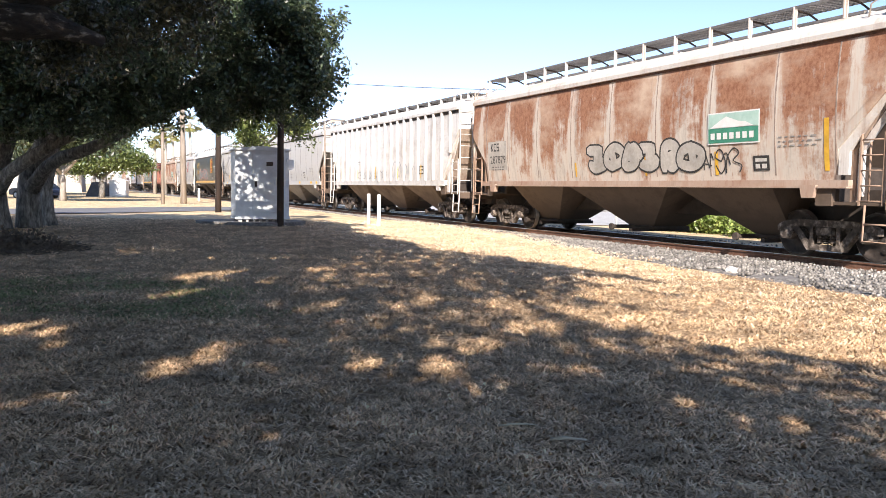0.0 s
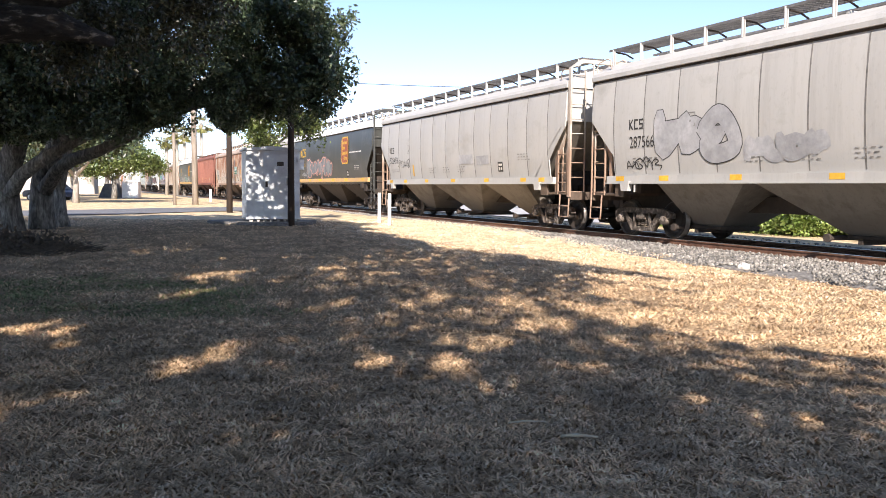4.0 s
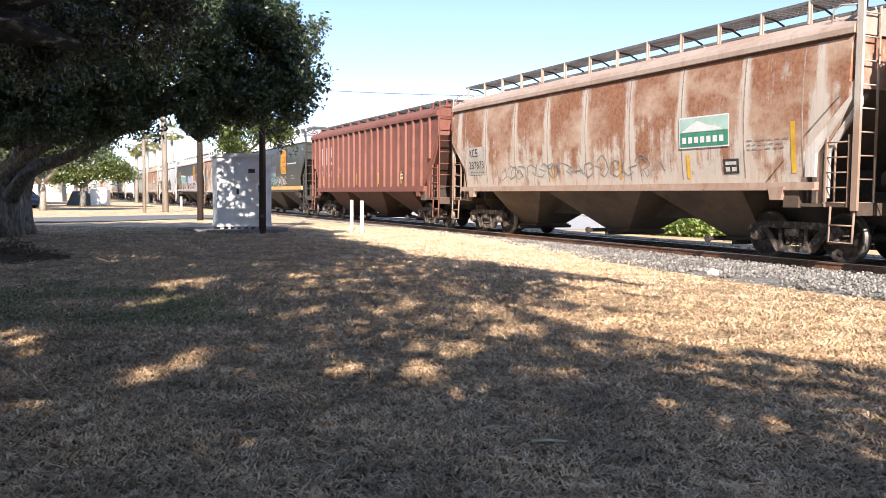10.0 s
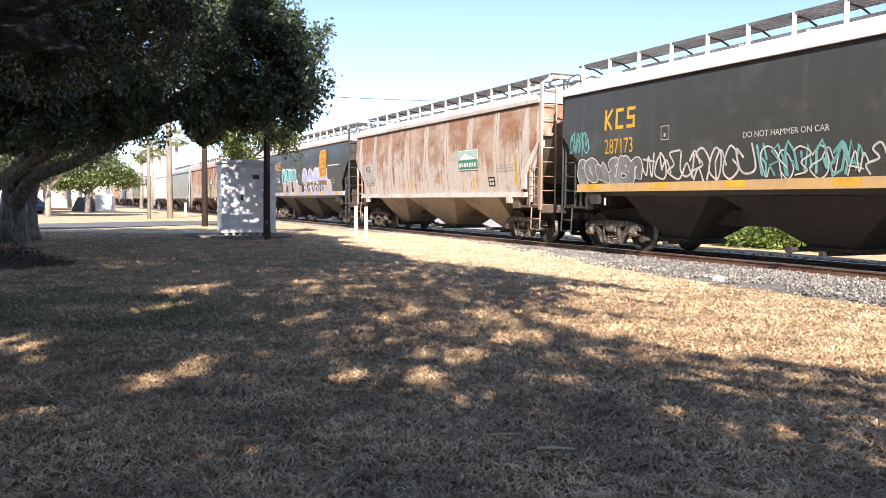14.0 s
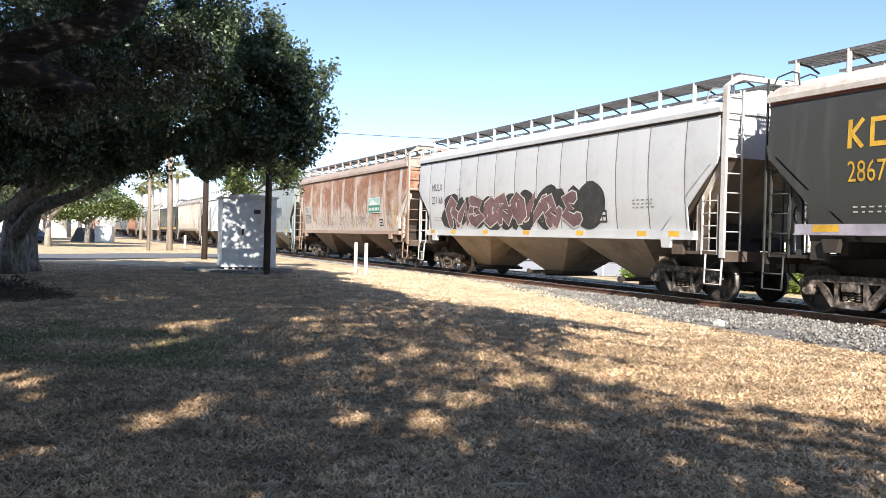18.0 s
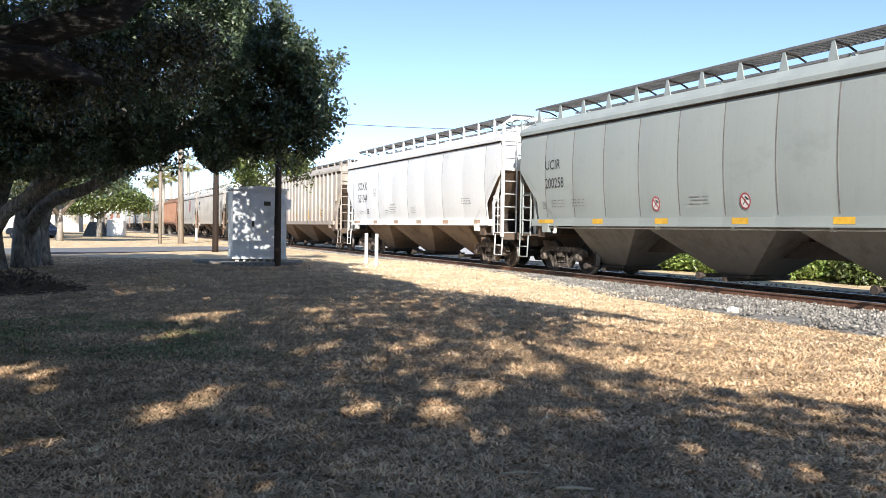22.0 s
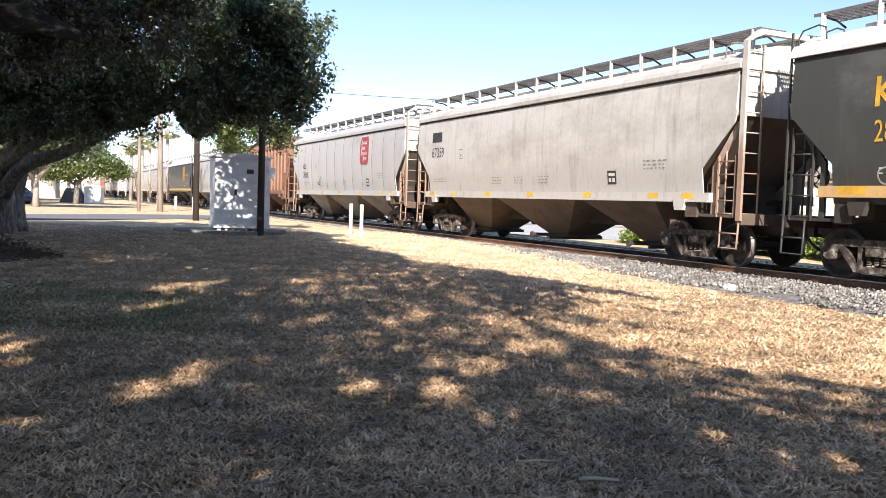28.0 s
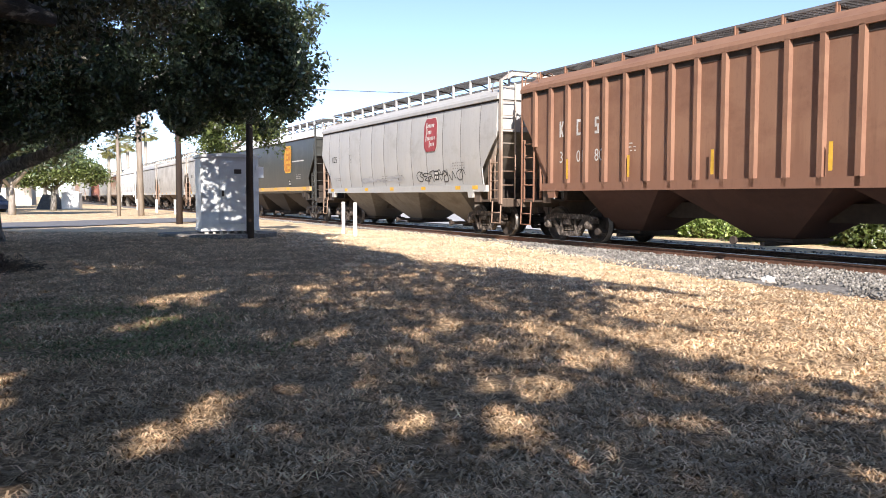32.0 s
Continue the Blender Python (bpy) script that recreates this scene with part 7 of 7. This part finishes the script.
def build_poles():
    p1 = pole("wooden_pole", -5.37, 27.0, 8.0, 0.115, "shadepole", "dark wooden pole before the equipment house")
    bm = bmesh.new()
    box(bm, -0.16, -0.1, -0.2, 0.1, 1.35, 1.6)
    part("tag_plate", bm, M["silver"], p1)
    pole("wooden_pole", -11.4, 41.5, 9.0, 0.16, "shadepole", "dark wooden pole at the road's edge")
    p3 = pole("utility_pole", -18.7, 59.0, 11.5, 0.22, "pole", "weathered grey wooden utility pole", -0.6)
    bm = bmesh.new()
    box(bm, -1.2, 1.2, -0.06, 0.06, 10.0, 10.14)
    part("crossarm", bm, M["pole"], p3)
    for x in (-1.05, -0.5, 0.5, 1.05):
        bm = bmesh.new()
        lathe(bm, [(10.14, 0.03), (10.2, 0.06), (10.26, 0.06), (10.3, 0.02)], "z", 10, (x, 0, 0))
        part("insulator", bm, M["silver"], p3)
    pole("utility_pole", -19.9, 58.1, 9.0, 0.13, "pole", "thin weathered wooden pole")
    # one wire over the scene, from the pole towards the far side of the line
    a, b = Vector((-18.4, 59.0, 9.5)), Vector((24, 62, 9.4))
    bm = bmesh.new()
    tube(bm, [a.lerp(b, t) - Vector((0, 0, 0.7 * 4 * t * (1 - t))) for t in [i / 16 for i in range(17)]], 0.022, 5)
    tagged(part("overhead_wire", bm, M["cable"]), "dark overhead wire across the sky", "wire")
    # small posts and a leaning board along the far lawn
    for u, s, h, lean in ((10.6, 66, 1.1, 0), (10.4, 74, 1.1, 0), (10.6, 88, 1.1, 0), (10.2, 52, 1.5, -24)):
        x, y = tf(u, s)
        root = thing("marker_post", pose(x, y, ground_z(x, y), 0, lean, 0), "white marker post beside the track", "post", "white marker posts")
        bm = bmesh.new()
        box(bm, -0.09, 0.09, -0.06, 0.06, -0.1, h)
        part("shaft", bm, M["white"], root)


def build_roads():
    # the road that crosses the line, seen edge-on
    bm = bmesh.new()
    rows = []
    for i in range(31):
        k = -82 + 3 * i
        cx, cy = -16.2 + 0.56 * k, 44.2 + 0.83 * k
        rows.append([bm.verts.new((cx + 0.83 * w, cy - 0.56 * w, ground_z(cx + 0.83 * w, cy - 0.56 * w) + 0.035)) for w in (-3.4, 3.4)])
    for r0, r1 in zip(rows, rows[1:]):
        bm.faces.new((r0[0], r0[1], r1[1], r1[0]))
    tagged(part("road_1", bm, M["asphalt"]), "grey asphalt road that crosses the railway", "road", kind="structure")
    bm = bmesh.new()
    q = [bm.verts.new((*tf(u, s), 0.11)) for u, s in ((22.5, -60), (31.5, -60), (31.5, 400), (18.2, 400), (18.2, 27.0), (22.5, 25.6))]
    bm.faces.new(q)
    tagged(part("road_2", bm, M["paleroad"]), "sunlit pale grey road beyond the railway", "road", kind="structure")
    bm = bmesh.new()
    box(bm, 31.5, 31.7, -60, 400, 0, 0.24)
    kerb = part("kerb", bm, M["concrete"])
    kerb.matrix_basis = pose(0, 0, 0, 0, 0, TURN)
    tagged(kerb, "pale concrete kerb along the far road", "kerb", kind="structure")


def hedge(u, s, r, h, seed, label="green rounded shrub beyond the railway", leaf="leaf_hedge"):
    x, y = tf(u, s)
    root = thing("shrub", pose(x, y, 0.05), label, "shrub", "shrubs beyond the track")
    rng = random.Random(seed)
    blobs = [((rng.uniform(-0.5, 0.5) * r, rng.uniform(-0.5, 0.5) * r, h * rng.uniform(0.35, 0.6)), (r * 0.6, r * 0.6, h * 0.42)) for _ in range(6)]
    bm = bmesh.new()
    for i in range(5):
        a = rng.uniform(0, 6.28)
        tube(bm, [(0, 0, -0.05), (0.3 * r * math.cos(a), 0.3 * r * math.sin(a), h * 0.5), (0.6 * r * math.cos(a), 0.6 * r * math.sin(a), h * 0.8)], [0.03, 0.02, 0.008], 5)
    part("stems", bm, M["bark"], root)
    part("foliage", leaves("foliage", in_blobs(blobs, 260, seed, 0.5), 0.15, 34, 0.07, M[leaf], seed + 5), None, root)


def build_far_side():
    for u, s, r, h, seed in ((20.2, 22.6, 1.35, 1.2, 1), (20.3, 21.2, 1.0, 0.85, 2), (20.2, 17.2, 1.5, 1.2, 3), (19.9, 19.4, 0.7, 0.4, 5),
                             (19.9, 24.6, 0.6, 0.4, 6), (20.0, 12.6, 0.8, 0.5, 7), (20.0, 9.0, 0.9, 0.55, 8), (20.0, 5.5, 0.8, 0.5, 9)):
        hedge(u, s, r, h, seed)
    hedge(20.5, 15.8, 1.0, 1.15, 4, "half-dry yellowish shrub beyond the railway", "leaf_lit")
    # thin white sign post
    x, y = tf(20.0, 26.9)
    root = thing("sign_post", pose(x, y, 0.1), "thin white post beyond the railway", "post")
    bm = bmesh.new()
    tube(bm, [(0, 0, -0.1), (0, 0, 1.5)], 0.04, 8)
    part("shaft", bm, M["white"], root)
    # low buildings across the far road
    for u, s, w, d, h, mat, lab in ((40, 44, 10, 16, 3.2, "stucco", "low pale stucco house across the road"), (38, 20, 9, 14, 2.9, "yellow_wall", "low yellow house across the road"),
                                    (42, -4, 10, 15, 3.4, "stucco", "low white house across the road"), (44, 75, 12, 18, 3.6, "stucco", "low pale house far along the road")):
        root = thing("house", at_track(u, s, 0.05), lab, "house")
        bm = bmesh.new()
        box(bm, -w / 2, w / 2, -d / 2, d / 2, -0.2, h)
        part("wall", bm, M[mat], root)
        bm = bmesh.new()
        prism(bm, [(-w / 2 - 0.5, h), (w / 2 + 0.5, h), (0, h + w * 0.22)], "y", -d / 2 - 0.5, d / 2 + 0.5)
        part("roof", bm, M["roof"], root)
        for yy in (-d / 3, 0, d / 3):
            bm = bmesh.new()
            box(bm, -w / 2 - 0.04, -w / 2 + 0.05, yy - 0.7, yy + 0.7, 0.9, 2.1)
            win = part("window", bm, M["dkglass"], root)
            bm = bmesh.new()
            box(bm, -w / 2 - 0.09, -w / 2 - 0.045, yy - 0.8, yy + 0.8, 0.78, 0.9)
            part("sill", bm, M["white"], win)
    for u, s, mat, lab in ((27.6, 31.0, "carwhite", "white parked car across the railway"), (27.4, 46.0, "carwhite", "pale parked car on the far road")):
        car_thing(*tf(u, s), 0.11, TURN, mat, lab)
    # trees behind the houses
    for i, (u, s, h) in enumerate(((52, 5, 8), (55, 30, 9), (50, 58, 8), (56, -18, 9), (54, 95, 9), (36, 6, 5.5))):
        x, y = tf(u, s)
        small_tree(x, y, h, 60 + i, "leaf_hedge", "green garden tree beyond the far road")


def small_tree(x, y, h, seed, leaf, label, bark="bark", width=0.42, clumps=260, size=0.16):
    rng = random.Random(seed)
    r = h * width
    blobs = [((x + rng.uniform(-0.5, 0.5) * r, y + rng.uniform(-0.5, 0.5) * r, h * rng.uniform(0.55, 0.8)), (r * 0.62, r * 0.62, h * 0.2)) for _ in range(6)]
    limbs = []
    for i in range(5):
        a = i * 1.3 + rng.uniform(0, 1)
        limbs.append(([(x, y, h * 0.3), (x + 0.3 * r * math.cos(a), y + 0.3 * r * math.sin(a), h * 0.48), (x + 0.7 * r * math.cos(a), y + 0.7 * r * math.sin(a), h * 0.66)],
                      [h * 0.022, h * 0.015, h * 0.006]))
    z = ground_z(x, y)
    return tree("broadleaf_tree", (x, y, z), ([(x, y, z - 0.1), (x + 0.05, y, h * 0.2), (x, y, h * 0.4)], [h * 0.04, h * 0.03, h * 0.024]), limbs, blobs, clumps, 46,
                h * 0.05, size, seed, label, leaf, bark)


def car_thing(x, y, z, turn, mat, label):
    root = thing("parked_car", pose(x, y, z, 0, 0, turn), label, "car")
    bm = bmesh.new()
    prism(bm, [(-2.2, 0.3), (2.2, 0.3), (2.25, 0.7), (2.0, 0.88), (1.1, 0.95), (-2.1, 0.98), (-2.25, 0.7)], "x", -0.88, 0.88)
    bmesh.ops.bevel(bm, geom=bm.edges[:], offset=0.06, segments=2, affect="EDGES")
    part("body", bm, M[mat], root)
    bm = bmesh.new()
    prism(bm, [(1.05, 0.94), (0.35, 1.42), (-1.3, 1.44), (-2.0, 0.96)], "x", -0.76, 0.76)
    cab = part("cabin", bm, M["dkglass"], root)
    bm = bmesh.new()
    prism(bm, [(0.38, 1.425), (0.3, 1.47), (-1.25, 1.49), (-1.35, 1.445)], "x", -0.72, 0.72)
    part("roof", bm, M[mat], cab)
    for sx in (-1, 1):
        for yy in (-1.35, 1.35):
            bm = bmesh.new()
            lathe(bm, [(sx * 0.70, 0.2), (sx * 0.70, 0.32), (sx * 0.9, 0.32), (sx * 0.9, 0.2)], "x", 18, (0, yy, 0.32))
            wh = part("wheel", bm, M["tyre"], root)
            bm = bmesh.new()
            lathe(bm, [(sx * 0.88, 0.05), (sx * 0.88, 0.19), (sx * 0.905, 0.18), (sx * 0.91, 0.04)], "x", 12, (0, yy, 0.32))
            part("rim", bm, M["silver"], wh)


def palm(x, y, h, seed):
    root = thing("palm_tree", pose(x, y, 0.05), "tall fan palm with yellowed fronds far off", "palm", "palms beyond the road")
    rng = random.Random(seed)
    bm = bmesh.new()
    tube(bm, [(0, 0, -0.2), (0.1, 0, h * 0.5), (0, 0.1, h)], [0.3, 0.22, 0.2], 10, True, 0.06, rng)
    part("trunk", bm, M["palebark"], root)
    bm = bmesh.new()
    for i in range(34):
        a, up = rng.uniform(0, 6.28), rng.uniform(-1.0, 0.95)
        d = Vector((math.cos(a) * math.cos(up), math.sin(a) * math.cos(up), math.sin(up)))
        side = d.cross(Vector((0, 0, 1))).normalized()
        c = Vector((0, 0.1, h)) + d * 1.0
        tube(bm, [(0, 0.1, h), c], 0.02, 4)
        for j in range(9):
            b = (j - 4) * 0.26
            e = c + (d * math.cos(b) + side * math.sin(b)) * rng.uniform(0.75, 1.05) + Vector((0, 0, -0.22 * abs(b) - 0.12))
            w = (side * math.cos(b) - d * math.sin(b)) * 0.06
            m = c.lerp(e, 0.55) + Vector((0, 0, 0.04))
            vs = [bm.verts.new(p) for p in (c, m + w, e, m - w)]
            bm.faces.new(vs)
    part("crown", bm, M["palm"], root)


def build_far_left():
    # pale-barked trees and others past the crossing road
    for i, (x, y, h, leaf, bark, w) in enumerate(((-29.0, 62.4, 7.0, "leaf", "palebark", 0.6), (-38, 68, 8.5, "leaf", "bark", 0.55),
                                                  (-39, 80, 7.5, "leaf", "bark", 0.55), (-45, 96, 8, "leaf", "bark", 0.6), (-50, 102, 9, "leaf", "bark", 0.55),
                                                  (-52, 122, 9, "leaf", "bark", 0.6), (-62, 150, 12, "leaf", "bark", 0.6), (-60, 130, 10, "leaf", "bark", 0.6))):
        small_tree(x, y, h, 80 + i, leaf, "broadleaf tree on the sunny lawn past the road", bark, w, 340, 0.16)
    for i, (x, y, h) in enumerate(((-34.0, 110, 9.6), (-37.3, 113, 8.4), (-39.0, 115, 8.8), (-41.2, 117, 8.0))):
        palm(x, y, h, 90 + i)
    tree("broadleaf_tree", (-33.4, 80, 0.05),
         ([(-33.4, 80, -0.05), (-33.3, 80, 1.2), (-33.4, 80, 2.4)], [0.3, 0.24, 0.2]),
         [([(-33.4, 80, 2.0), (-32.0, 79.6, 2.9), (-30.2, 79, 3.6)], [0.16, 0.12, 0.05]), ([(-33.4, 80, 1.9), (-35.0, 80, 2.9), (-36.6, 80, 3.6)], [0.16, 0.12, 0.05])],
         [((-33.2, 80, 4.0), (2.6, 2.6, 1.0)), ((-30.4, 79, 3.8), (2.0, 2.2, 0.9)), ((-36, 80, 4.0), (2.4, 2.4, 1.0)), ((-28.9, 79, 3.2), (0.9, 1.2, 0.5)), ((-34.4, 79, 3.1), (1.8, 1.5, 0.5))],
         420, 46, 0.34, 0.13, 87, "low spreading tree with yellow-green leaves past the road", "leaf_lit")
    # dark canvas shelter and a white shed
    root = thing("canvas_shelter", pose(-37.8, 90.2, 0.05, 0, 0, 10), "dark canvas shelter with sloping sides", "tent")
    bm = bmesh.new()
    v = [bm.verts.new(p) for p in ((-1.25, -1.2, 0), (1.25, -1.2, 0), (1.25, 1.2, 0), (-1.25, 1.2, 0), (-0.75, -0.5, 1.55), (0.55, -0.5, 1.6), (0.55, 0.5, 1.6), (-0.75, 0.5, 1.55))]
    for f in ((3, 2, 1, 0), (4, 5, 6, 7), (0, 1, 5, 4), (1, 2, 6, 5), (2, 3, 7, 6), (3, 0, 4, 7)):
        bm.faces.new([v[i] for i in f])
    part("cover", bm, M["tent"], root)
    root = thing("white_shed", pose(-35.6, 90.0, 0.05, 0, 0, 12), "small white shed beside the shelter", "shed")
    bm = bmesh.new()
    box(bm, -0.85, 0.85, -1.0, 1.0, 0, 1.75)
    part("wall", bm, M["white"], root)
    bm = bmesh.new()
    prism(bm, [(-0.95, 1.75), (0.95, 1.75), (0, 2.0)], "y", -1.1, 1.1)
    part("roof", bm, M["white"], root)
    car_thing(-36.1, 72.5, 0.06, 70, "carblue", "dark blue parked car behind the oak")
    # house behind the trees
    root = thing("house", pose(-66, 128, 0.05, 0, 0, 20), "pale house behind the far trees", "house")
    bm = bmesh.new()
    box(bm, -9, 9, -5, 5, -0.2, 3)
    part("wall", bm, M["stucco"], root)
    bm = bmesh.new()
    prism(bm, [(-5.6, 3), (5.6, 3), (0, 5.2)], "x", -9.6, 9.6)
    part("roof", bm, M["roof"], root)


def build_litter():
    x, y = tf(10.27, 10.54)
    rng = random.Random(8)
    bm = bmesh.new()
    bmesh.ops.create_icosphere(bm, subdivisions=2, radius=0.1)
    for v in bm.verts:
        v.co *= rng.uniform(0.6, 1.25)
        v.co.z = max(-0.05, v.co.z * 0.7)
    ob = part("plastic_bag", bm, M["white"])
    ob.matrix_basis = pose(x, y, 0.14)
    tagged(ob, "crumpled white plastic bag at the ballast edge", "litter")
    for x, y, ln, turn, r in ((0.75, 4.60, 0.21, -4, 0.011), (0.48, 4.88, 0.24, 8, 0.007)):
        bm = bmesh.new()
        tube(bm, [(-ln / 2, 0, 0.012), (-ln * 0.1, 0.006, 0.018), (ln / 2, 0, 0.012)], [r, r * 1.1, r * 0.5], 6)
        ob = part("stick", bm, M["dry_wood"])
        ob.matrix_basis = pose(x, y, ground_z(x, y) + 0.028, 0, 0, turn)
        tagged(ob, "bleached dry twig on the grass", "twig")
    # dead weeds at the foot of the oak
    root = thing("dry_weeds", pose(-9.1, 16.8, 0.0), "heap of dry brown weeds at the foot of the oak", "weeds")
    rng = random.Random(4)
    bm = bmesh.new()
    for i in range(900):
        a, r = rng.uniform(0, 6.28), 1.3 * rng.random() ** 0.6
        x, y = r * math.cos(a) * 1.3, r * math.sin(a)
        h = 0.42 * (1.25 - r / 1.4) * rng.uniform(0.5, 1.1)
        tube(bm, [(x, y, -0.02), (x + rng.uniform(-0.15, 0.15), y + rng.uniform(-0.1, 0.1), h * 0.6), (x + rng.uniform(-0.35, 0.35), y + rng.uniform(-0.2, 0.2), h)], [0.011, 0.009, 0.005], 3, False)
    part("stalks", bm, M["twig"], root)
    part("dead_leaves", leaves("dead_leaves", in_blobs([((0.0, 0.0, 0.14), (1.5, 0.9, 0.2)), ((-0.7, 0.1, 0.26), (0.8, 0.6, 0.24)), ((0.4, -0.1, 0.2), (0.7, 0.5, 0.18))], 150, 17, 0.2),
                               0.1, 26, 0.05, M["twig"], 18, lambda p: p[:, 2] > 0.0), None, root)


M["galv"] = surf("walkway_steel", [(0.14, 0.135, 0.13), (0.24, 0.23, 0.22)], 9, 0.7, 0, metal=0.3)
M["dry_wood"] = surf("bleached_wood", [(0.42, 0.34, 0.24), (0.68, 0.58, 0.44)], 12, 0.9, 0.2, stretch=(0.2, 1, 1))
M["boardsky"] = surf("sign_sky", [(0.30, 0.48, 0.42), (0.42, 0.58, 0.52)], 6, 0.7, 0, big=0.15)
M["panel"] = surf("number_panel", [(0.36, 0.33, 0.29), (0.5, 0.47, 0.43)], 9, 0.8, 0, big=0.2)
M["seam"] = surf("seam_shadow_dirt", [(0.10, 0.095, 0.09), (0.22, 0.21, 0.195)], 6, 0.8, 0)
M["seam_pale"] = surf("pale_seam_dirt", [(0.22, 0.225, 0.225), (0.34, 0.34, 0.33)], 6, 0.8, 0)
M["seam_rust"] = surf("rusty_seam", [(0.16, 0.10, 0.075), (0.40, 0.33, 0.28)], 7, 0.85, 0.2, big=0.35)
M["dkspray"] = surf("grey_spray", [(0.13, 0.14, 0.145), (0.24, 0.245, 0.245)], 6, 0.8, 0, stretch=(1, 3, 1), big=0.3)
M["spraybrown"] = surf("brown_spray", [(0.20, 0.12, 0.08), (0.32, 0.21, 0.15)], 6, 0.8, 0, big=0.3)
M["ribpale"] = surf("faded_white_lettering", [(0.50, 0.40, 0.35), (0.70, 0.62, 0.57)], 20, 0.8, 0, big=0.3)
M["maroonplate"] = surf("maroon_plate", [(0.24, 0.06, 0.035), (0.36, 0.11, 0.06)], 5, 0.7, 0, big=0.25)
M["print"] = surf("faded_black_print", [(0.16, 0.155, 0.145), (0.30, 0.29, 0.275)], 20, 0.8, 0, big=0.3)
M["amber"] = surf("amber_plate", [(0.42, 0.13, 0.02), (0.58, 0.24, 0.03)], 5, 0.7, 0, big=0.25)
M["mauve"] = surf("tan_mauve_spray", [(0.36, 0.29, 0.27), (0.5, 0.42, 0.4)], 9, 0.8, 0, big=0.2)
PAINT["sillorange"] = weathered("orange_sill_paint", (0.60, 0.39, 0.17), (0.47, 0.32, 0.19), (0.54, 0.34, 0.14), 1.4, 0.6, (0.2, 0.12, 0.07), 0.7, 0.5)

build_ground()
build_roads()
build_trees()
build_house()
build_posts()
build_poles()
build_far_left()
build_far_side()
build_train()
build_litter()
build_track()
build_grass()
motions()
